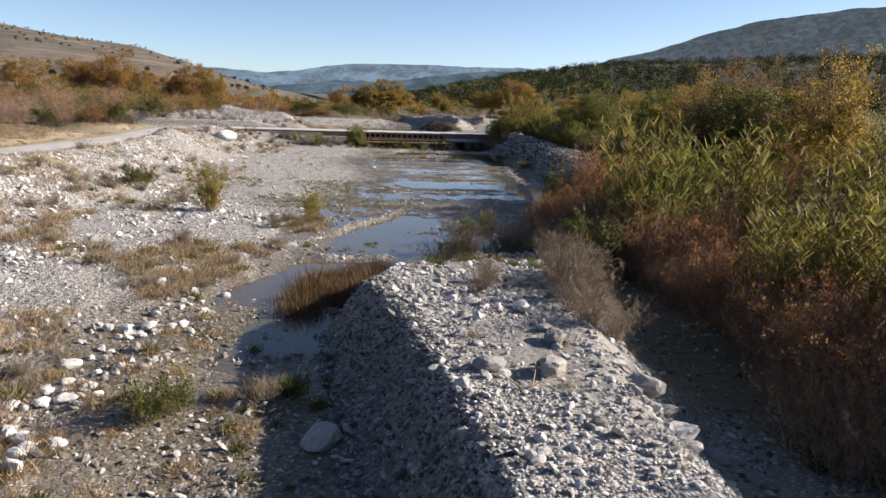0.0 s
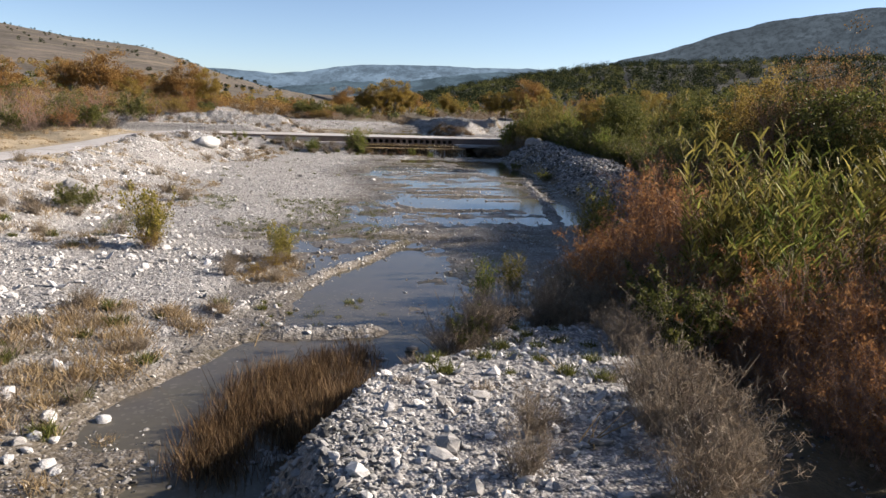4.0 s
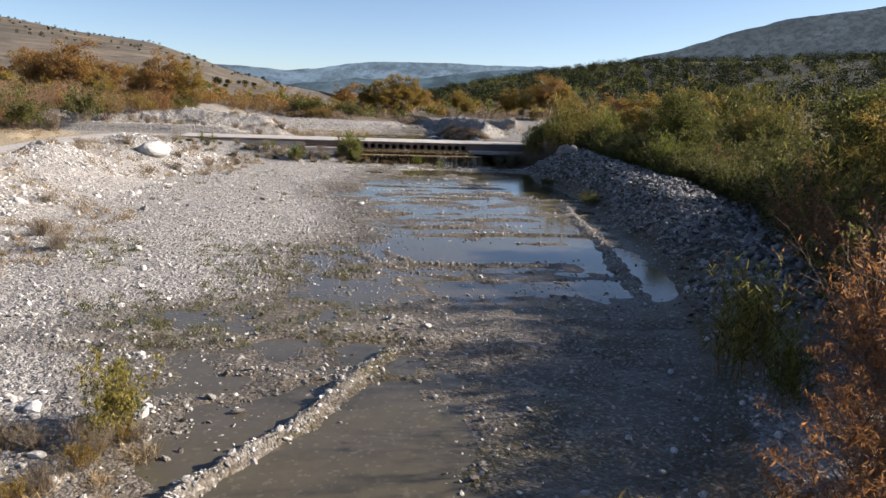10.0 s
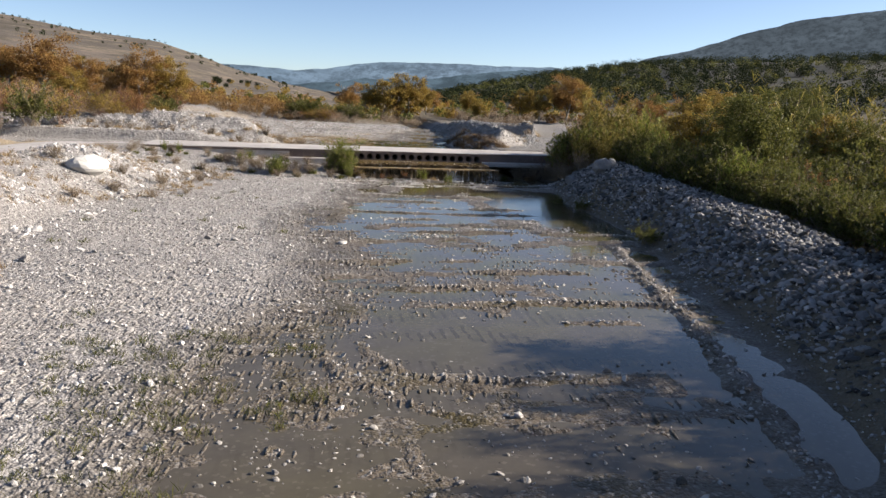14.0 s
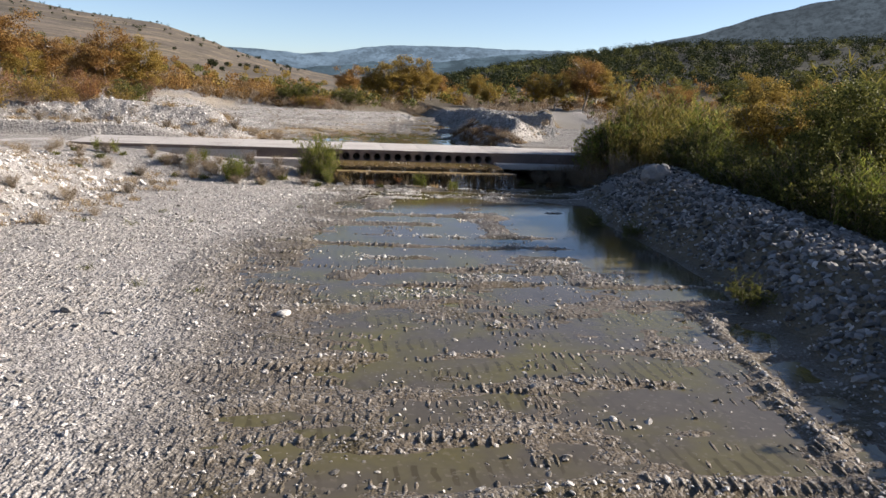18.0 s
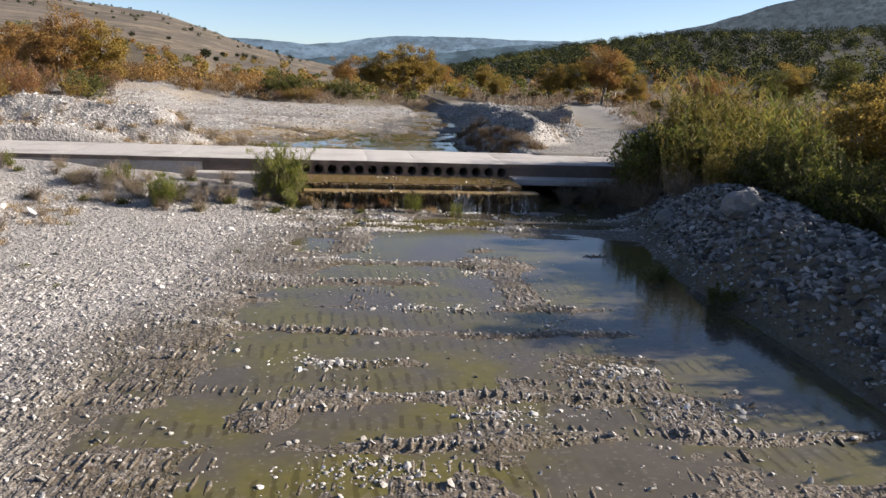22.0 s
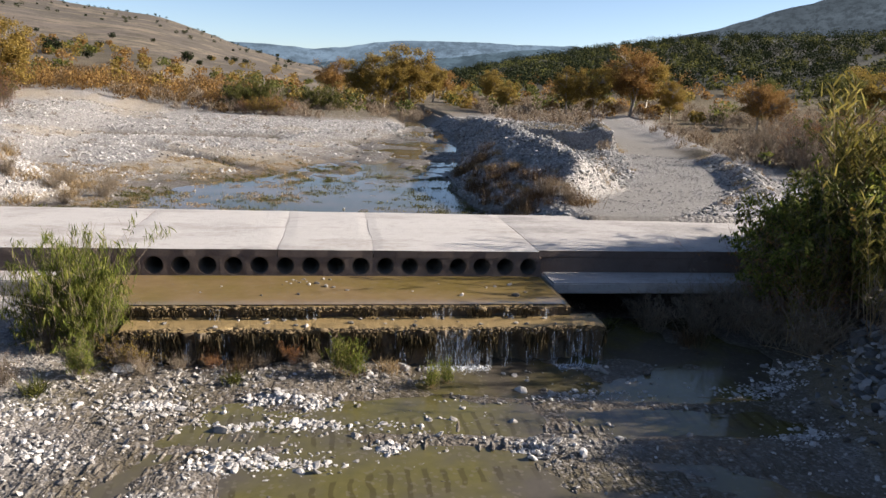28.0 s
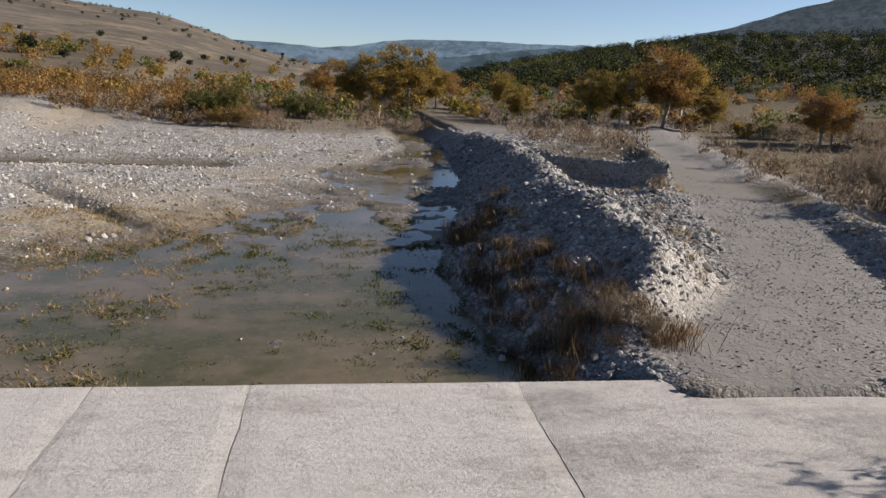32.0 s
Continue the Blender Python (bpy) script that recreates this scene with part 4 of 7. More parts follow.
part("side_wall", box(bmesh.new(), -7.2, 5.58, BRIDGE_Y0 + 0.07, BRIDGE_Y1 - 0.1, 1.0, DECK_Z - 0.242, 0.02), M_DECK_OLD, ford, "pale dusty concrete wall")


def rough_block(name, x0, x1, y0, y1, z0, z1, mat, parent, label="", wear=0.10, front_only=True):
    """A cast block whose front edge is eaten away and bulges."""
    n, m = int((x1 - x0) / 0.06), 10
    us, bm = np.linspace(x0, x1, n), bmesh.new()
    prof = []
    for x in us:
        e = wear * (float(fbm(x, y0, 0.8, 51, 3)) - 0.4) + 0.4 * wear * (float(vnoise(x, y0, 0.13, 57)) - 0.5)
        col = []
        for s in range(5):                              # top, from the back forwards
            f = s / 4
            col.append((x, y1 + (y0 + e - y1) * f, z1 + 0.012 * (float(vnoise(x, f * 3, 0.4, 52)) - 0.5) - (0.03 if s == 4 else 0)))
        for s in range(1, m + 1):                       # front, downwards
            f = s / m
            z = z1 + (z0 - z1) * f
            col.append((x, y0 + e + wear * (float(fbm(x * 1.6, z, 0.5, 53, 3)) - 0.5) + 0.25 * wear * math.sin(3.1 * f), z - 0.02))
        prof.append([bm.verts.new(c) for c in col])
    for a, b in zip(prof, prof[1:]):
        for i in range(len(a) - 1):
            bm.faces.new((a[i], a[i + 1], b[i + 1], b[i]))
    for end in (prof[0], prof[-1]):
        low = [bm.verts.new((v.co.x, v.co.y, z0)) for v in end[:5]]
        for i in range(4):
            bm.faces.new((end[i], end[i + 1], low[i + 1], low[i]))
    ob = part(name, bm, mat, parent, label)
    ob.data.materials.append(M_STEPFACE)
    for face in ob.data.polygons:
        face.material_index = int(abs(face.normal.z) < 0.6)
    return ob


part("ledge", box(bmesh.new(), BLOCK_X1 + 0.1, 31.0, 104.1, BRIDGE_Y0 + 0.3, 1.25, 1.60, 0.05), M_DECK_OLD, ford, "pale concrete ledge below the deck")
part("ledge", box(bmesh.new(), 5.2, 9.3, 104.2, BRIDGE_Y0 + 0.2, 1.0, 1.62, 0.04), M_DECK_OLD, ford)
apron = tagged(new("spillway_apron"), "stepped concrete spillway apron slick with brown algae", "spillway")
upper_step = rough_block("upper_step", 10.2, 23.3, 102.1, BRIDGE_Y0 + 0.02, 1.0, 1.50, M_APRON, apron, wear=0.22)
lower_step = rough_block("lower_step", 11.3, 24.05, 101.15, 102.3, 0.0, 1.20, M_APRON, apron, wear=0.62)
rough_block("lower_step", 9.6, 11.32, 101.6, 102.4, 0.0, 0.95, M_APRON, apron, wear=0.3)

# ---- loose stones ----
def ico_shapes(rng, count):
    bm = bmesh.new()
    bmesh.ops.create_icosphere(bm, subdivisions=1, radius=1)
    v0 = np.array([v.co[:] for v in bm.verts])
    f0 = np.array([[v.index for v in f.verts] for f in bm.faces])
    bm.free()
    return [v0 * rng.uniform(0.68, 1.18, (len(v0), 1)) for _ in range(count)], f0


def stone_field(name, x, y, size, mat, label, seed):
    """Many small stones on the ground, one mesh."""
    rng = np.random.default_rng(seed)
    shapes, f0 = ico_shapes(rng, 9)
    n, k = len(x), len(shapes[0])
    base = np.stack(shapes)[rng.integers(0, len(shapes), n)]
    sc = size[:, None] * np.stack([rng.uniform(0.8, 1.5, n), rng.uniform(0.7, 1.1, n), rng.uniform(0.4, 0.8, n)], -1) * 0.5
    v = base * sc[:, None]
    t = rng.normal(size=(n, 2)) * 0.35
    v[..., 2] += v[..., 0] * t[:, :1] + v[..., 1] * t[:, 1:]
    a = rng.uniform(0, 2 * np.pi, n)[:, None]
    vx, vy = v[..., 0] * np.cos(a) - v[..., 1] * np.sin(a), v[..., 0] * np.sin(a) + v[..., 1] * np.cos(a)
    z = height(x, y) + 0.12 * size
    v = np.stack([vx + x[:, None], vy + y[:, None], v[..., 2] + z[:, None]], -1).reshape(-1, 3)
    f = (np.arange(n)[:, None, None] * k + f0).reshape(-1, 3)
    return tagged(new(name, raw_mesh(name, v, f, mat)), label, "gravel", kind="stuff")


def stony(x, y):
    """How thickly stones lie, 0 to 1."""
    z = height(x, y)
    m = masks(x, y, z)
    patch = fbm(x, y, 1.6, 61, 3)
    d = 0.30 + 0.9 * step(0.45, 0.70, patch)
    foot = right_foot(np.maximum(y, 28))
    bank = (x > foot) & (x < foot + 6.5) & (y > 44) & (y < 103)
    bare = np.where(bank, 1.0, 1 - 0.85 * m["scrub"])
    d = d * (1 - 0.80 * m["mud"]) * (1 - 0.9 * m["straw"]) * bare * (1 - 0.6 * m["dirt"])
    depth = np.where(y < 110, LOWER, UPPER) - z
    d = d * step(0.11, 0.03, depth) * np.where((y > 111) & (depth > -0.02), 0.12, 1) * np.where(y > 111, 1 - 0.7 * m["mud"], 1)
    for line in (BAR_LINE, BAR_BRANCH, RIGHT_RIDGE):
        d = np.maximum(d, 1.2 * step(0.55, 0.15, near_line(x, y, line)[0]))
    rows = np.sin(2 * np.pi * (y + 0.16 * x + 1.4 * vnoise(x, y, 7, 35)) / 1.15)
    bars = np.sin(2 * np.pi * (x + 0.5 * vnoise(x, y, 3, 36)) / 0.42)
    cleats = step(-0.1, 0.2, rows) * step(50, 55, y) * step(101, 98, y) * step(-8, -6, x)
    d = d * (1 + cleats * (0.9 * step(-0.1, 0.3, bars) - 0.62))
    d = np.maximum(d, 0.55 * step(0.35, 0.7, cross_ridge(x, y)) * step(50, 56, y) * step(101, 97, y) * (x > 2) * (x < 26))
    road, _ = near_line(x, y, ROAD_LINE)
    d = np.where((road < 2.4) | ((y > 100.6) & (y < np.where(x > 25, 110.8, 112)) & (x > -8) & (x < 34)), 0, d)
    d = d * (1 - 0.88 * ((x > 10) & (x < 19.5) & (y > 97.9) & (y < 101.3)))
    return np.clip(d, 0, 1), z, m


sr = np.random.default_rng(77)
for name, label, box4, tries, med, top, seed in (
    ("gravel", "loose pale limestone pebbles and cobbles covering the river bed", (-17, 31, 7, 101), 150000, 0.069, 0.30, 1),
    ("gravel", "pale gravel upstream of the ford", (-14, 27, 111.8, 172), 62000, 0.086, 0.32, 2),
    ("gravel", "damp brown-grey stones in the muddy stream", (-5.5, 3.0, 7, 23), 2200, 0.095, 0.34, 5),
    ("gravel", "grey angular stones on the bank, its shade put into their colour", (17, 33, 44, 101), 34000, 0.135, 0.38, 4),
    ("gravel", "grey rubble on the mound and track beside the ford", (23, 43, 110.6, 172), 84000, 0.098, 0.34, 3),
):
    x, y = sr.uniform(box4[0], box4[1], tries), sr.uniform(box4[2], box4[3], tries)
    d, z, m = stony(x, y)
    bank = step(0.6, 1.2, z) * (y < 101)
    keep = sr.random(tries) < (d * 1.6 * step(0.35, 0.6, z) if seed == 4 else d * 1.9 if seed == 3 else d)
    size = np.clip(med * np.exp(sr.normal(size=tries) * np.where((seed == 1) & (y > 52), 0.40, 0.50)) * (1 + 0.45 * bank * ((x < -2) | (x > 18)) + 0.5 * bank * (x > 18)), 0.05, top)
    size = np.where((y < 29) & (x > 2.2) & (x < 8), np.clip(size * np.exp(0.35 * sr.normal(size=tries) + 0.18), 0.04, 0.4), size)
    size = np.where((seed == 3) & (m["dirt"] > 0.25), np.clip(0.45 * size, 0.025, 0.09), size)
    if seed == 5:
        keep = sr.random(tries) < 0.9 * step(0.42, 0.6, fbm(x, y, 1.3, 66, 2)) * step(0.10, 0.20, z)
    damp = (z < np.where(y < 111, LOWER, UPPER) + 0.02) & keep
    damp = damp | (keep & (y < 31) & (m["mud"] > 0.5))
    face = keep & (y < 29) & (x > 0.6) & (x < 2.9) & ~damp
    # the berm's steep face takes the stone whose colour holds the shade
    if seed == 1:
        stone_field(name, x[face], y[face], size[face], M_SHADESTONE, "stones on the berm's steep face, coloured dark for its shade", 31)
    dry = keep & ~damp & ~face
    stone_field(name, x[dry], y[dry], size[dry], M_SHADESTONE if seed == 4 else M_MOUND if seed == 3 else M_STONE, label, seed)
    if damp.sum():
        stone_field(name, x[damp], y[damp], size[damp] * 1.1, M_WETSTONE, "damp half-sunk pebbles in the shallows", seed + 20)


# small damp pebbles strewn over the mud, and stones on the berm's steep face
for x0, x1, y0, y1, n, med, mat, label, seed in (
    (0, 23, 31, 101, 24000, 0.052, M_WETSTONE, "small damp pebbles strewn over the mud", 8),
    (10, 19.5, 97.8, 101.0, 2600, 0.06, M_WETSTONE, "small damp debris at the foot of the spillway", 9.5),
    (-4.5, 1.5, 8, 30, 3000, 0.055, M_WETSTONE, "small pebbles in the muddy stream bed", 9),
    (0.9, 3.3, 7, 23, 5200, 0.075, M_SHADESTONE, "small stones on the berm's steep face, coloured dark for its shade", 10),
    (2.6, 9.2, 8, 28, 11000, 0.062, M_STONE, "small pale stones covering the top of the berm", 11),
    (6.8, 13.5, 8, 27, 4200, 0.075, M_SHADESTONE, "stones strewn over the path, coloured dark for the shade there", 12),
):
    x, y = sr.uniform(x0, x1, n), sr.uniform(y0, y1, n)
    z = height(x, y)
    ok = (z > LOWER - 0.04) & (z < (0.45 if seed < 10 else 2.4)) & (sr.random(n) < (1.0 if seed == 10 else 1.6 * step(0.36, 0.62, fbm(x, y, 1.1, 63, 3))))
    if seed == 11:
        ok = ok & (z > 0.7)
    if seed == 12:
        ok = ok & (z < 0.75)
    if seed == 8:
        ok = ok & (x > wet_left(np.maximum(y, 31)) - 1) & (x < right_foot(y))
    stone_field("gravel", x[ok], y[ok], np.clip(med * np.exp(sr.normal(size=int(ok.sum())) * 0.45), 0.025, 0.2), mat, label, int(2 * seed) + 30)

# coarse white rubble on the left side
cx, cy = np.concatenate([sr.uniform(-18, 3, 15000), sr.uniform(-26, 4.5, 9000), sr.uniform(-6, 24, 6000)]), np.concatenate([sr.uniform(9, 103, 15000), sr.uniform(112, 124, 9000), sr.uniform(124, 188, 6000)])
cm = masks(cx, cy, height(cx, cy))
where = np.where(cy < 45, step(0.46, 0.60, fbm(cx, cy, 3.0, 67, 3)) * (cx < along(cy, (9, -5), (18, -4.4), (25, -2.6), (29, -1.5), (31, 0.4), (38, 1.2), (45, -1))), step(0.44, 0.58, fbm(cx, cy, 3.5, 68, 3)) * (cx < left_foot(cy) + 1.5) * (cx > left_crest(cy) - 0.5))
where = where * (1 - cm["straw"]) * (1 - cm["mud"]) * (near_line(cx, cy, ROAD_LINE)[0] > 2.6) * (cy < 101)
where = np.where(cy > 111.9, np.where(cy < 124, 0.9 * (near_line(cx, cy, PILE_LINE)[0] < 4.5) * (near_line(cx, cy, ROAD_LINE)[0] > 2.6), 0.7 * (height(cx, cy) > 1.86) * (height(cx, cy) < 3.4) * step(0.46, 0.60, fbm(cx, cy, 5, 69, 3))), where)
ok = sr.random(len(cx)) < 0.75 * where
stone_field("gravel", cx[ok], cy[ok], np.where(cy[ok] > 124, 0.45, np.where(cy[ok] > 111, 0.58, 1)) * np.clip(0.17 * np.exp(sr.normal(size=int(ok.sum())) * 0.45), 0.08, 0.45), M_CHALK, "coarse white rubble on the dry gravel and bank", 7)

# short bars of gravel that a digger's tracks pressed up, row by row
def track_bars(name, x0, x1, y0, y1, label, seed):
    rng = np.random.default_rng(seed)
    shapes, f0 = ico_shapes(rng, 7)
    gx, gy = np.meshgrid(np.arange(x0, x1, 0.26), np.arange(y0, y1, 0.84))
    gx, gy = gx.ravel(), gy.ravel()
    gy = gy - 0.16 * gx + 0.9 * (vnoise(gx, gy, 8, 37) - 0.5) + 0.05 * rng.normal(size=len(gx))
    gx = gx + 0.8 * (vnoise(gx, gy, 5, 38) - 0.5) + 0.03 * rng.normal(size=len(gx))
    ok = (fbm(gx * 0.6, gy * 1.2, 2.6, 39, 3) > 0.48) & (height(gx, gy) > LOWER - 0.02) & (gx < right_foot(gy) - 1) & (gx > left_foot(gy) + 0.5) & (gy < 97.5) & (gy > 51)
    gx, gy = gx[ok], gy[ok]
    n = len(gx)
    v = np.stack(shapes)[rng.integers(0, 7, n)] * np.stack([rng.uniform(0.045, 0.078, n), rng.uniform(0.18, 0.36, n), rng.uniform(0.02, 0.045, n)], -1)[:, None]
    v[..., 0] += 0.16 * v[..., 1]
    v = v + np.stack([gx, gy, height(gx, gy)], -1)[:, None]
    v = v.reshape(-1, 3)
    me = raw_mesh(name, v, (np.arange(n)[:, None, None] * len(shapes[0]) + f0).reshape(-1, 3), M_GROUND, True)
    for key, values in masks(v[:, 0], v[:, 1], v[:, 2]).items():
        me.attributes.new(key, "FLOAT", "POINT").data.foreach_set("value", np.clip(values, 0, 1).astype(np.float32))
    return tagged(new(name, me), label, "track marks", kind="stuff")


track_bars("track_marks", -8, 24, 51, 104, "short bars of gravel pressed up by a digger's tracks", 71)

# heaps of gravel dropped in the shallows below the spillway
heaps = ((12.6, 98.6, 0.45, 0.2), (15.1, 99.0, 0.3, 0.15), (16.2, 98.7, 0.4, 0.2), (14.7, 97.8, 0.7, 0.12), (16.2, 97.8, 0.35, 0.12), (17.3, 97.6, 0.6, 0.1), (17.7, 96.6, 0.2, 0.12), (14.4, 96.3, 0.35, 0.3), (15.3, 96.2, 0.5, 0.25), (16.5, 96.0, 0.5, 0.2), (10.8, 96.7, 0.8, 0.3), (9.8, 98.4, 0.7, 0.4), (22.3, 99.0, 0.4, 0.15), (23.3, 98.9, 0.6, 0.15), (20.7, 96.3, 0.3, 0.2), (27.7, 99.2, 0.6, 0.25), (29.2, 100.0, 0.7, 0.3), (26.8, 98.8, 0.4, 0.2), (27.0, 96.5, 0.5, 0.25), (13.0, 90.5, 0.7, 0.2), (17.5, 88.6, 0.9, 0.2), (15.4, 84.6, 1.0, 0.25), (19.2, 82.8, 0.8, 0.2), (12.2, 80.2, 0.9, 0.3), (20.2, 79.2, 1.0, 0.25), (16.6, 77.0, 0.9, 0.3), (21.2, 76.8, 0.9, 0.3), (13.2, 75.0, 0.9, 0.3))
hx = np.concatenate([a + sr.normal(size=300) * c for a, b, c, d in heaps])
hy = np.concatenate([b + sr.normal(size=300) * d for a, b, c, d in heaps])
stone_field("gravel", hx, hy, np.clip(0.052 * np.exp(sr.normal(size=len(hx)) * 0.55), 0.025, 0.24), M_STONE, "small heaps of pale gravel in the muddy shallows", 6)


def rock_mesh(rng, rough=0.28, detail=2):
    bm = bmesh.new()
    bmesh.ops.create_icosphere(bm, subdivisions=detail, radius=0.5)
    off = Vector(rng.uniform(-50, 50, 3))
    cuts = [(Vector(rng.normal(size=3)).normalized(), rng.uniform(0.26, 0.44)) for _ in range(7)]
    for v in bm.verts:
        for nrm, d in cuts:
            over = v.co.dot(nrm) - d
            if over > 0:
                v.co -= nrm * over * 0.85
        v.co *= 1 + rough * noise.fractal(v.co * 2.2 + off, 0.8, 2.0, 3)
    me = bpy.data.meshes.new("stone")
    bm.to_mesh(me)
    bm.free()
    return me


ROCKS = []
for k in range(7):
    me = rock_mesh(np.random.default_rng(300 + k))
    me.materials.append(M_STONE)
    ROCKS.append(me)


DARK_ROCKS = [me.copy() for me in ROCKS]
CHALK_ROCKS = [me.copy() for me in ROCKS]
for me in CHALK_ROCKS:
    me.materials[0] = M_CHALK
WET_ROCKS = [me.copy() for me in ROCKS]
for me in WET_ROCKS:
    me.materials[0] = M_WETSTONE
for me in DARK_ROCKS:
    me.materials[0] = M_SHADESTONE


def stone(x, y, size, flat=0.65, turn=None, parent=ground, name="stone", kinds=ROCKS):
    ob = new(name, kinds[int(sr.integers(len(kinds)))])
    ob.parent = parent
    ob.location = (x, y, ground_at(x, y) + size * flat * 0.22)
    ob.rotation_euler = (sr.normal() * 0.2, sr.normal() * 0.2, sr.uniform(0, 6.28) if turn is None else turn)
    ob.scale = (size * sr.uniform(0.9, 1.4), size * sr.uniform(0.8, 1.1), size * flat)
    return ob


count = 0
while count < 280:
    x, y = sr.uniform(-15, 30), sr.uniform(8, 103) if count < 250 else sr.uniform(112, 150)
    z = ground_at(x, y)
    if z < (LOWER if y < 111 else UPPER) - 0.06 or z > 2.6 or (y > 100.3 and y < 112) or (x > right_foot(max(y, 28)) + 5) or (y < 29 and x > 10.5):
        continue
    if count < 90:
        y = float(sr.uniform(9.5, 25))
        x = float(along(y, (9, -4.9), (13, -4.8), (18.4, -4.3), (25.3, -2.4))) + float(sr.normal()) * 0.45 - 0.2
    elif count < 112:
        x, y = float(sr.uniform(4.6, 7.2)), float(sr.uniform(9.5, 19))
    size = float(np.clip((0.25 if count < 90 else 0.22) * math.exp(sr.normal() * 0.35), 0.14, 0.5))
    if y > 31 and x > wet_left(y) - 2.5:
        size = min(0.6 * size, 0.2)
    stone(x, y, size, kinds=CHALK_ROCKS if count < 90 else ROCKS)
    count += 1


def boulder(x, y, sx, sy, sz, mat, seed, label, turn=0.0, sink=0.25):
    me = rock_mesh(np.random.default_rng(seed), 0.2, 3)
    me.name = "boulder"
    me.materials.append(mat)
    ob = new("boulder", me)
    ob.scale, ob.location, ob.rotation_euler = (sx, sy, sz), (x, y, ground_at(x, y) + sz * (0.5 - sink)), (0.1, 0.05, turn)
    return tagged(ob, label, "boulder")


boulder(-6.1, 86.3, 2.3, 1.7, 1.5, M_WHITE, 41, "large white smooth boulder on the gravel bank", 0.4)
boulder(-10.4, 55.5, 1.3, 1.0, 0.9, M_GREY, 42, "dark grey rounded boulder on the gravel slope", 0.8)
boulder(28.9, 89.3, 1.7, 1.5, 1.3, M_GREY, 43, "grey boulder on top of the stone bank", 0.2)
boulder(30.2, 91.0, 0.9, 0.8, 0.8, M_GREY, 44, "small grey boulder beside a larger one", 1.2)
boulder(28.6, 95.0, 1.1, 1.0, 0.8, M_GREY, 45, "grey boulder at the end of the stone bank", 2.0)
boulder(0.7, 13.1, 0.85, 0.6, 0.62, M_GREY, 147, "pale grey angular boulder at the foot of the berm", 0.5)
boulder(6.9, 12.3, 0.95, 0.6, 0.5, M_GREY, 47, "flat brown-grey rock on the dirt path", 0.1)
boulder(6.6, 10.4, 0.85, 0.55, 0.4, M_WHITE, 48, "flat pale rock on the dirt path", 0.3)
boulder(3.9, 12.9, 0.8, 0.55, 0.4, M_GREY, 49, "weathered grey rock on the berm", 0.7)
boulder(5.0, 12.4, 1.0, 0.6, 0.45, M_STONE, 50, "pale rough rock on the berm top", 1.0)
boulder(11.5, 100.7, 0.55, 0.4, 0.3, M_WHITE, 51, "pale yellowish rock below the spillway", 0.4)
boulder(10.2, 10.6, 0.7, 0.5, 0.35, M_GREY, 53, "grey rock at the edge of the dirt path", 0.9)
boulder(8.0, 11.3, 0.6, 0.45, 0.3, M_GREY, 54, "grey flat rock on the dirt path", 0.2)
boulder(5.7, 14.2, 0.75, 0.5, 0.4, M_STONE, 55, "pale weathered rock on the slope of the berm", 1.4)
boulder(9.0, 72.5, 0.45, 0.36, 0.22, M_WHITE, 52, "flat white rock in the muddy shallows", 0.4)

# rounded flat stones along the foot of the berm, beside the path
for k in range(46):
    y = float(sr.uniform(9.5, 21))
    x = float(along(y, (10.5, 6.9), (16.4, 8.1), (22, 9.8))) + float(sr.normal()) * 0.55
    stone(x, y, float(np.clip(0.26 * math.exp(sr.normal() * 0.4), 0.14, 0.55)), 0.45)

# ---- plant kit: arrays of blades, leaves and stems ----
def unit(v):
    return v / np.maximum(np.linalg.norm(v, axis=-1, keepdims=True), 1e-9)


def tri_blades(rng, base, way, length, width, bend):
    """Tapering two-joint blades: base (n,3), way (n,3) unit, length (n), bend droops the tip."""
    n = len(base)
    side = unit(np.cross(way, rng.normal(size=(n, 3)))) * (np.asarray(width) * np.ones(n))[:, None] / 2
    length = (np.asarray(length) * np.ones(n))[:, None]
    bend = (np.asarray(bend) * np.ones(n))[:, None]
    mid = base + way * length * 0.55 - np.array([0, 0, 1]) * length * bend * 0.18
    tip = base + way * length * (1 - 0.15 * bend) - np.array([0, 0, 1]) * length * bend * 0.62
    v = np.stack([base - side, base + side, mid - side * 0.8, mid + side * 0.8, tip], 1).reshape(-1, 3)
    k = np.arange(n)[:, None, None] * 5
    f = (k + np.array([[0, 1, 3], [0, 3, 2], [2, 3, 4]])).reshape(-1, 3)
    return v, f


def leaves(rng, at, length, width, up=0.3):
    """Single diamond leaves as two triangles each."""
    n = len(at)
    way = unit(rng.normal(size=(n, 3)) + np.array([0, 0, up]))
    side = unit(np.cross(way, rng.normal(size=(n, 3))))
    l, w = (length * rng.uniform(0.6, 1.3, n))[:, None], (width * rng.uniform(0.7, 1.3, n))[:, None]
    v = np.stack([at - way * l / 2, at + side * w / 2, at + way * l / 2, at - side * w / 2], 1).reshape(-1, 3)
    k = np.arange(n)[:, None, None] * 4
    return v, (k + np.array([[0, 1, 2], [0, 2, 3]])).reshape(-1, 3)


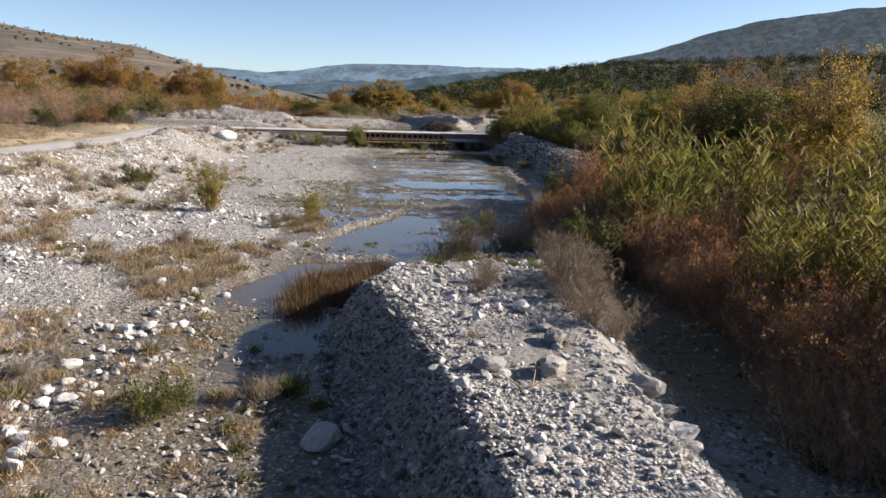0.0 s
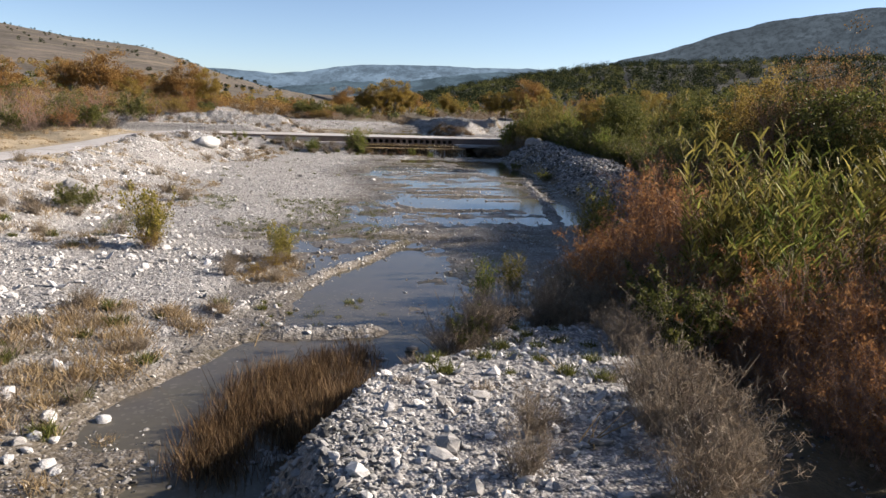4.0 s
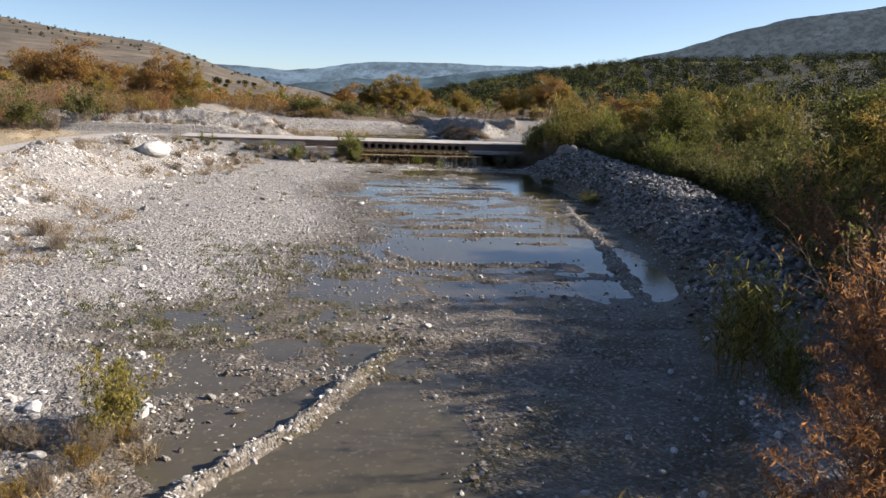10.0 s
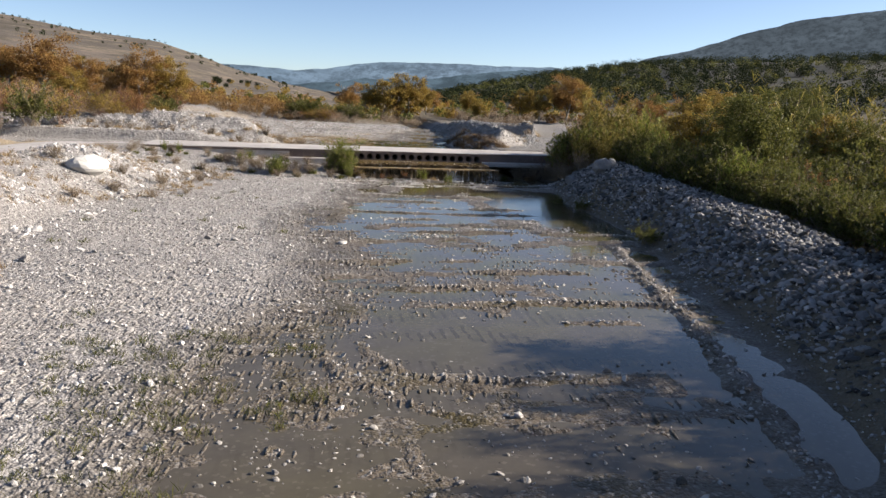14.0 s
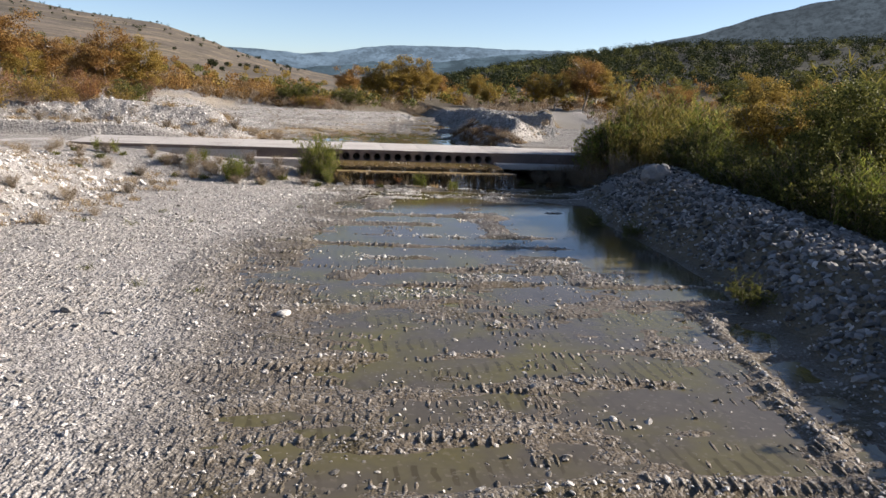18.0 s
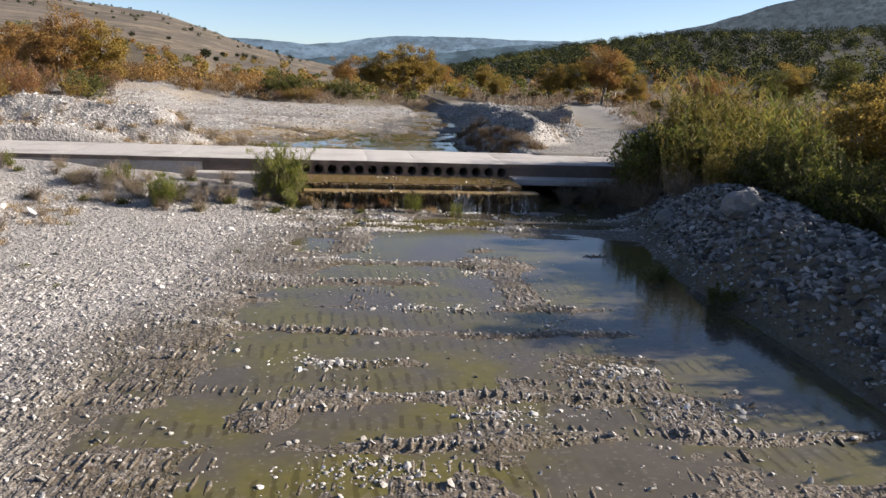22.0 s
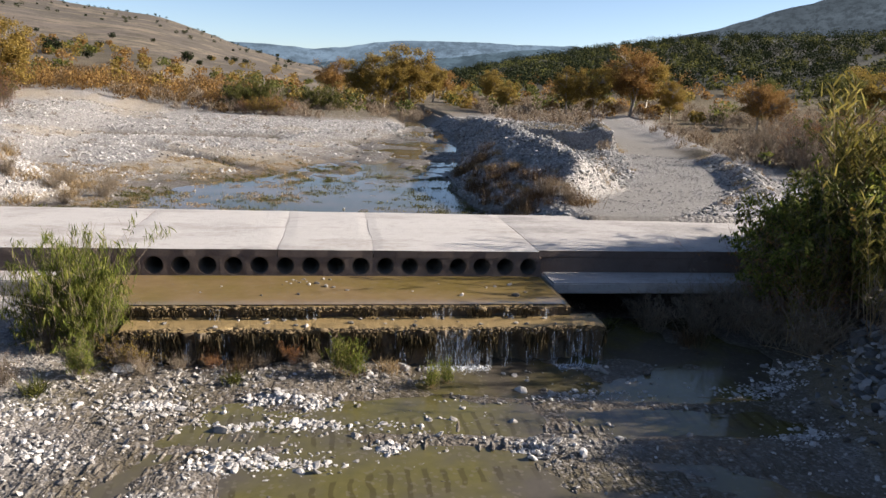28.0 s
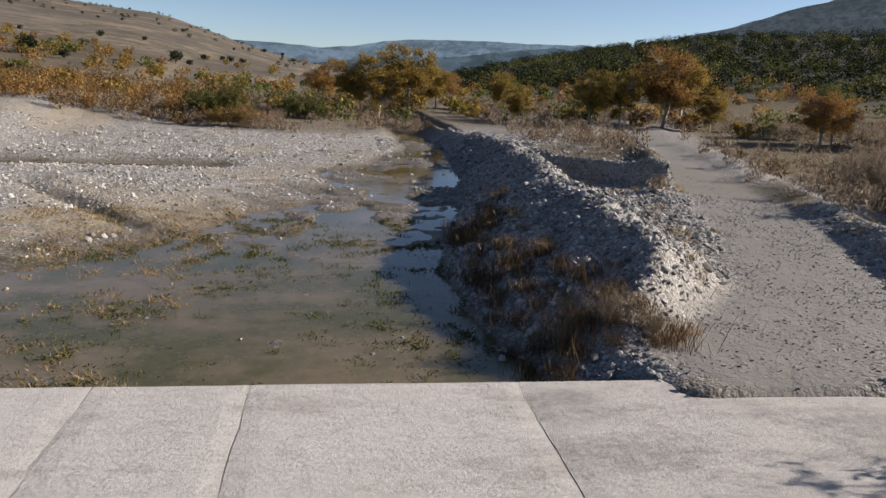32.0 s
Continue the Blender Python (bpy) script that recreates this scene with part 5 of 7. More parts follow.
def stalks(base, way, length, radius, droop=0.0, joints=3, sway=None, taper=0.25):
    """Three-sided tapering stems. Returns mesh arrays and a function that gives points along them."""
    n = len(base)
    length, radius = np.asarray(length) * np.ones(n), np.asarray(radius) * np.ones(n)
    droop = np.asarray(droop) * np.ones(n)
    sway = np.zeros((n, 3)) if sway is None else sway

    def along_stem(i, s):
        l = length[i]
        return base[i] + way[i] * (l * s)[:, None] + sway[i] * (l * s * s)[:, None] - np.array([0, 0, 1]) * (droop[i] * l * s * s)[:, None]

    every = np.arange(n)
    a = unit(np.cross(way, np.array([0.31, 0.87, 0.2])))
    b = np.cross(way, a)
    rings = []
    for j in range(joints + 1):
        s = j / joints
        c = along_stem(every, np.full(n, s))
        r = (radius * (1 - (1 - taper) * s))[:, None]
        rings.append(np.stack([c + r * (a * math.cos(q) + b * math.sin(q)) for q in (0, 2.094, 4.189)], 1))
    v = np.stack(rings, 1).reshape(-1, 3)
    k = (np.arange(n) * 3 * (joints + 1))[:, None, None]
    f = []
    for j in range(joints):
        for q in range(3):
            o, p, t = j * 3, (q + 1) % 3, (j + 1) * 3
            f += [[o + q, o + p, t + p], [o + q, t + p, t + q]]
    return v, (k + np.array(f)).reshape(-1, 3), along_stem


def upward(rng, n, lean):
    """Unit ways that lean outwards by up to about lean (1: 45 degrees)."""
    a, r = rng.uniform(0, 2 * np.pi, n), lean * np.sqrt(rng.random(n))
    return unit(np.stack([r * np.cos(a), r * np.sin(a), np.ones(n)], -1))


def make_shrub(rng, name, tall, wide, n_stem, n_leaf, leaf_l, leaf_w, leaf_mat, stem_mat, droop=0.1, twigs=5, start=0.25, stem_r=0.012, up=0.8):
    """A shrub: many stems that fork into twigs, with leaves along the twigs."""
    thing = new(name)
    base = np.zeros((n_stem, 3))
    base[:, :2] = rng.normal(size=(n_stem, 2)) * 0.13 * wide
    way = upward(rng, n_stem, wide / tall)
    length = tall * rng.uniform(0.55, 1.05, n_stem)
    sway = rng.normal(size=(n_stem, 3)) * 0.10
    v1, f1, at = stalks(base, way, length, stem_r * rng.uniform(0.6, 1.5, n_stem), droop, 3, sway)
    pick = rng.integers(0, n_stem, n_stem * twigs)
    s = rng.uniform(start, 0.98, len(pick))
    tb = at(pick, s)
    tw = unit(way[pick] + rng.normal(size=(len(pick), 3)) * 0.55)
    tl = tall * rng.uniform(0.12, 0.34, len(pick)) * (1.15 - 0.5 * s)
    v2, f2, at2 = stalks(tb, tw, tl, stem_r * 0.45, droop * 0.8, 1)
    me = raw_mesh("branchwork", *join_arrays([(v1, f1), (v2, f2)]), stem_mat)
    child("branchwork", me, thing)
    if n_leaf:
        leafy = np.flatnonzero(rng.random(len(tb)) < 0.55)
        pick = leafy[rng.integers(0, len(leafy), n_leaf)]
        p = at2(pick, rng.uniform(0.05, 1.0, n_leaf) ** 0.6 * 1.05) + rng.normal(size=(n_leaf, 3)) * 0.03 * tall ** 0.5
        p[:, 2] = np.maximum(p[:, 2], 0.02)
        child("foliage", raw_mesh("foliage", *leaves(rng, p, leaf_l, leaf_w, up), leaf_mat), thing)
    return thing


def make_cane(rng, name, tall, wide, n_stem, leaf_mat, per=15, plume=0.2):
    """A clump of giant cane: upright stalks with long arching leaves."""
    thing = new(name)
    base = np.zeros((n_stem, 3))
    base[:, :2] = rng.normal(size=(n_stem, 2)) * 0.38 * wide
    way = upward(rng, n_stem, 0.22)
    length = tall * rng.uniform(0.5, 1.05, n_stem)
    v, f, at = stalks(base, way, length, 0.014, 0.06, 3, rng.normal(size=(n_stem, 3)) * 0.06)
    tagged(child("cane_growth", raw_mesh("cane_growth", v, f, M_STRAW), thing), kind="stuff")
    i = np.repeat(np.arange(n_stem), per)
    s = rng.uniform(0.22, 1.0, len(i))
    p = at(i, s)
    out = rng.normal(size=(len(i), 3))
    out[:, 2] = 0
    w = unit(unit(out) * 0.62 + np.array([0, 0, 0.9]))
    v, f = tri_blades(rng, p, w, rng.uniform(0.32, 0.80, len(i)), rng.uniform(0.028, 0.052, len(i)), rng.uniform(0.25, 1.0, len(i)))
    child("foliage", raw_mesh("foliage", v, f, leaf_mat), thing)
    return thing


def make_tuft(rng, name, tall, wide, n, mat, width=0.012, lean=0.7, bend=0.5):
    """A tuft of grass-like blades, one mesh."""
    base = np.zeros((n, 3))
    base[:, :2] = rng.normal(size=(n, 2)) * 0.28 * wide
    way = upward(rng, n, lean)
    v, f = tri_blades(rng, base, way, tall * rng.uniform(0.4, 1.1, n), width, bend * rng.uniform(0.2, 1.2, n))
    v[:, 2] = np.maximum(v[:, 2], -0.03)
    return new(name, raw_mesh(name, v, f, mat))


def make_tree(rng, name, tall, wide, n_leaf, leaf_l, leaf_mat, bark, trunk_r=0.25, base_h=0.12, bare=0.0):
    """A tree: tapered trunk, forking limbs, and a crown of leaf clumps with gaps."""
    thing = new(name)
    up = np.array([[0, 0, 1.0]])
    lean = unit(up + rng.normal(size=(1, 3)) * 0.06)
    v, f, at = stalks(np.zeros((1, 3)), lean, tall * 0.62, trunk_r, 0, 5, rng.normal(size=(1, 3)) * 0.06, 0.35)
    child("trunk", raw_mesh("trunk", v, f, bark, True), thing)
    n1, n2 = 12, 110
    centre = unit(rng.normal(size=(n2, 3)))
    lobes = unit(rng.normal(size=(7, 3)) + np.array([0, 0, 0.3]))
    centre = centre * (0.62 + 0.48 * np.max(centre @ lobes.T, axis=1, keepdims=True) ** 3) * (rng.random((n2, 1)) ** 0.45)
    low, mid = tall * base_h, tall * (0.5 + base_h / 2)
    c2 = centre * np.array([0.46 * wide, 0.46 * wide, (tall - low) * 0.46]) + np.array([0, 0, mid])
    c2 *= 1 + 0.05 * rng.normal(size=(n2, 1))
    s1 = rng.uniform(0.25, 0.95, n1)
    b1 = at(np.zeros(n1, int), s1)
    aim = c2[rng.integers(0, n2, n1)]
    l1 = np.linalg.norm(aim - b1, axis=1)
    v1, f1, at1 = stalks(b1, unit(aim - b1), l1, trunk_r * 0.34, -0.08, 4, rng.normal(size=(n1, 3)) * 0.10, 0.25)
    near = np.linalg.norm(c2[:, None] - at1(np.arange(n1), np.full(n1, 0.55))[None], axis=2).argmin(1)
    b2 = at1(near, rng.uniform(0.3, 0.8, n2))
    l2 = np.linalg.norm(c2 - b2, axis=1)
    v2, f2, at2 = stalks(b2, unit(c2 - b2), l2, trunk_r * 0.10, -0.06, 2, None, 0.3)
    child("branchwork", raw_mesh("branchwork", *join_arrays([(v1, f1), (v2, f2)]), bark), thing)
    full = rng.random(n2) > bare
    pick = rng.choice(np.flatnonzero(full), n_leaf)
    p = c2[pick] + rng.normal(size=(n_leaf, 3)) * np.array([0.046, 0.046, 0.030]) * wide
    v, f = leaves(rng, p, leaf_l, leaf_l * 0.75, 0.1)
    child("crown", raw_mesh("crown", v, f, leaf_mat), thing)
    return thing


def put(thing, x, y, size=1.0, turn=None, sink=0.03, rng=RNG, tall=1.0):
    """A copy of a plant on the ground at x, y."""
    ob = copy_thing(thing, pose(x, y, ground_at(x, y) - sink, 0, 0, float(rng.uniform(0, 360)) if turn is None else turn))
    ob.scale = (size, size, size * tall)
    return ob


def family(makers, label, category, group):
    """Tags the first plants of a kind; they stand far off the view's way until they are moved to their places."""
    for m in makers:
        tagged(m, label, category, group)
    return makers


SPARES = []          # the models that are copied; removed at the end


def models(kind, count, make):
    made = [make(np.random.default_rng(100 * len(SPARES) + k + 7)) for k in range(count)]
    SPARES.extend(made)
    return made


TAMARISK = family(models("t", 3, lambda r: make_shrub(r, "tamarisk_bush", 2.6, 1.9, 40, 3300, 0.12, 0.024, M_RUST, M_REDTWIG, 0.06, 8, 0.3)), "rust-orange feathery tamarisk bush on the river bank", "bush", "tamarisk bushes")
PURPLE = family(models("p", 2, lambda r: make_shrub(r, "bare_tamarisk_bush", 2.6, 2.0, 46, 1500, 0.085, 0.019, M_RUST, M_REDTWIG, 0.08, 12, 0.2, 0.009)), "half-bare purplish-brown tamarisk bush with thin twigs", "bush", "bare tamarisk bushes")
WILLOW = family(models("w", 3, lambda r: make_shrub(r, "willow_bush", 2.6, 2.2, 44, 4600, 0.135, 0.050, M_OLIVE, M_TWIG, 0.1, 9, 0.25)), "olive-green leafy willow bush on the river bank", "bush", "willow bushes")
BRIGHT = family(models("b", 2, lambda r: make_shrub(r, "broom_bush", 2.6, 1.35, 52, 4300, 0.25, 0.020, M_GREEN, M_TWIG, 0.02, 9, 0.15, 0.010, 2.6)), "bright green upright broom bush", "bush", "broom bushes")
SALLOW = family(models("s", 2, lambda r: make_shrub(r, "sallow_bush", 2.6, 2.4, 48, 5200, 0.14, 0.045, M_GREEN, M_TWIG, 0.1, 9, 0.2)), "bright green leafy sallow bush beside the ford", "bush", "sallow bushes")
POPLAR = family(models("o", 2, lambda r: make_shrub(r, "poplar_sapling", 2.6, 1.0, 24, 1500, 0.12, 0.055, M_LIME, M_TWIG, 0.02, 7, 0.15, 0.010, 1.2)), "slender yellow-green poplar sapling growing in gravel", "sapling", "poplar saplings")
AUTUMN = family(models("a", 2, lambda r: make_shrub(r, "autumn_bush", 2.2, 2.0, 36, 1900, 0.10, 0.06, M_GOLD, M_REDTWIG, 0.08, 9, 0.25)), "golden-leaved autumn bush with brown twigs", "bush", "autumn bushes")
BRUSH = family(models("r", 3, lambda r: make_shrub(r, "dry_brush", 1.3, 1.1, 70, 1300, 0.16, 0.008, M_GREYGRASS, M_TWIG, 0.08, 6, 0.15, 0.007)), "dry grey-brown leafless brush on gravel", "bush", "dry brush")
CANE = family(models("c", 3, lambda r: make_cane(r, "giant_cane", 4.0, 1.3, 44, M_YELLOWGREEN, 24)), "tall yellow-green giant cane clump with long leaves", "cane", "giant cane clumps")
CANE_GREEN = family(models("g", 2, lambda r: make_cane(r, "giant_cane", 3.8, 1.3, 44, M_GREEN, 24)), "tall green giant cane clump with long arching leaves", "cane", "green cane clumps")
TUFT_TAN = family(models("x", 3, lambda r: make_tuft(r, "grass_tuft", 0.55, 0.7, 150, M_STRAW, 0.013, 0.9, 0.6)), "dry straw-coloured grass tuft on gravel", "grass tuft", "dry grass tufts")
TUFT_GREY = family(models("y", 3, lambda r: make_tuft(r, "grass_tuft", 0.5, 0.6, 150, M_GREYGRASS, 0.011, 1.0, 0.4)), "greyish-brown dry grass tuft on gravel", "grass tuft", "grey grass tufts")
TUFT_GREEN = family(models("z", 3, lambda r: make_tuft(r, "green_weed", 0.5, 0.38, 120, M_OLIVE, 0.02, 0.9, 0.5)), "small olive-green weed growing in gravel", "weed", "green weeds")
REED = family(models("q", 3, lambda r: make_tuft(r, "reed_clump", 1.0, 1.0, 170, M_BROWNREED, 0.014, 0.5, 0.45)), "clump of dead brown reeds standing in the stream", "reed", "brown reeds")
PLANE = family(models("k", 3, lambda r: make_tree(r, "plane_tree", 12, 12, 14000, 0.24, M_ORANGE, M_BARK, 0.32, 0.10, 0.15)), "autumn-orange plane tree with a pale mottled trunk", "tree", "orange plane trees")
GOLDFINE = family(models("i", 2, lambda r: make_tree(r, "slender_tree", 10, 6.5, 9500, 0.14, M_GOLD, M_DARKBARK, 0.16, 0.10, 0.2)), "slender golden-brown autumn tree above the thicket", "tree", "slender golden trees")
BARETREE = family(models("j", 2, lambda r: make_tree(r, "thin_tree", 10, 6.5, 3800, 0.12, M_BROWNLEAF, M_REDTWIG, 0.16, 0.12, 0.2)), "thin half-bare brown tree above the thicket", "tree", "half-bare trees")
GOLDTREE = family(models("l", 3, lambda r: make_tree(r, "plane_tree", 12, 10.5, 15000, 0.25, M_GOLD, M_BARK, 0.30, 0.10, 0.15)), "golden autumn plane tree with a spreading crown", "tree", "golden plane trees")
GREENTREE = family(models("m", 2, lambda r: make_tree(r, "ash_tree", 9, 7.5, 15000, 0.16, M_OLIVE, M_DARKBARK, 0.2, 0.08)), "olive-green broad-crowned tree above the thicket", "tree", "green trees")
DARKTREE = family(models("n", 2, lambda r: make_tree(r, "carob_tree", 5, 6.0, 700, 0.55, M_EVERGREEN, M_DARKBARK, 0.22, 0.05)), "small dark evergreen tree on the dry hillside", "tree", "hillside trees")


def tuft_field(name, spots, tall, wide, n, mat, label, width=0.012, lean=0.9, bend=0.6, seed=1):
    """Tufts too many to count, in one mesh."""
    rng = np.random.default_rng(seed)
    s = np.repeat(np.asarray(spots), n, 0)
    t = np.repeat(rng.uniform(0.6, 1.4, len(spots)), n)
    b = s + rng.normal(size=(len(s), 2)) * 0.26 * wide * t[:, None]
    base = np.stack([b[:, 0], b[:, 1], height(b[:, 0], b[:, 1]) - 0.02], -1)
    v, f = tri_blades(rng, base, upward(rng, len(s), lean), tall * t * rng.uniform(0.4, 1.1, len(s)), width, bend * rng.uniform(0.2, 1.2, len(s)))
    return tagged(new(name, raw_mesh(name, v, f, mat)), label, "grass", kind="stuff")


def scatter(kinds, spots, lo=0.8, hi=1.25, sink=0.04):
    for k, (x, y) in enumerate(spots):
        put(kinds[int(RNG.integers(len(kinds)))], x, y, float(RNG.uniform(lo, hi)), sink=sink)


def spots_in(n, x0, x1, y0, y1, keep, gap):
    """Random places in a rectangle where keep(x, y) holds, no two nearer than gap."""
    out = []
    for x, y in RNG.uniform((x0, y0), (x1, y1), (n, 2)):
        if keep(x, y) and all((x - a) ** 2 + (y - b) ** 2 > gap * gap for a, b in out):
            out.append((float(x), float(y)))
    return out

# ---- plants in their places ----
THICKET = ((4, 10.6), (10.8, 10.2), (13, 11.1), (15.5, 12.1), (18.2, 12.6), (22.4, 13.3), (27, 13.0), (30, 12.2), (33, 13.6), (36, 15.9), (43, 20.2), (50, 24.2), (55, 27.0), (60, 29.6), (65, 31.2), (80, 31.6), (97, 33.0), (104, 35.0))


def thick(y):
    return float(along(y, *THICKET))


# the thicket on the right bank, from its edge inwards
# below y=4 the thicket is unseen, added to shade the low ground
for x, y in spots_in(3000, 10, 60, -9, 104, lambda x, y: thick(y) + 0.3 < x < thick(y) + (22 if y > 6 else 7), 1.75):
    deep = x - thick(y)
    if (deep > 9 and RNG.random() < 0.45) or (33.0 < y < 39 and deep > 1.5 and RNG.random() < 0.85):
        continue
    q = RNG.random()
    if y < 33:
        kind = CANE if q < 0.40 else CANE_GREEN if q < 0.46 else PURPLE if q < 0.66 else TAMARISK if q < 0.80 else WILLOW if q < 0.88 else AUTUMN
        if deep < 4.5:
            kind = BRUSH if q < 0.34 else PURPLE if q < 0.70 else WILLOW if q < 0.77 else TAMARISK if q < 0.94 else AUTUMN
        size = 0.86 + 0.06 * min(deep, 9)
        if kind is CANE:
            size *= 1.05
    elif y < 56:
        kind = TAMARISK if q < 0.34 else PURPLE if q < 0.5 else WILLOW if q < 0.68 else CANE if q < 0.86 else AUTUMN
        size = 1.0 + 0.06 * min(deep, 9)
    else:
        kind = WILLOW if q < 0.62 else CANE_GREEN if q < 0.70 else CANE if q < 0.78 else AUTUMN if q < 0.86 else PURPLE if q < 0.95 else TAMARISK
        size = 0.80 + 0.10 * min(deep, 9) + 0.35 * (float(vnoise(x, y, 7, 33)) - 0.5)
    if kind is BRUSH:
        size *= 1.3
    put(kind[int(RNG.integers(len(kind)))], x, y, size * float(RNG.uniform(0.8, 1.2)))

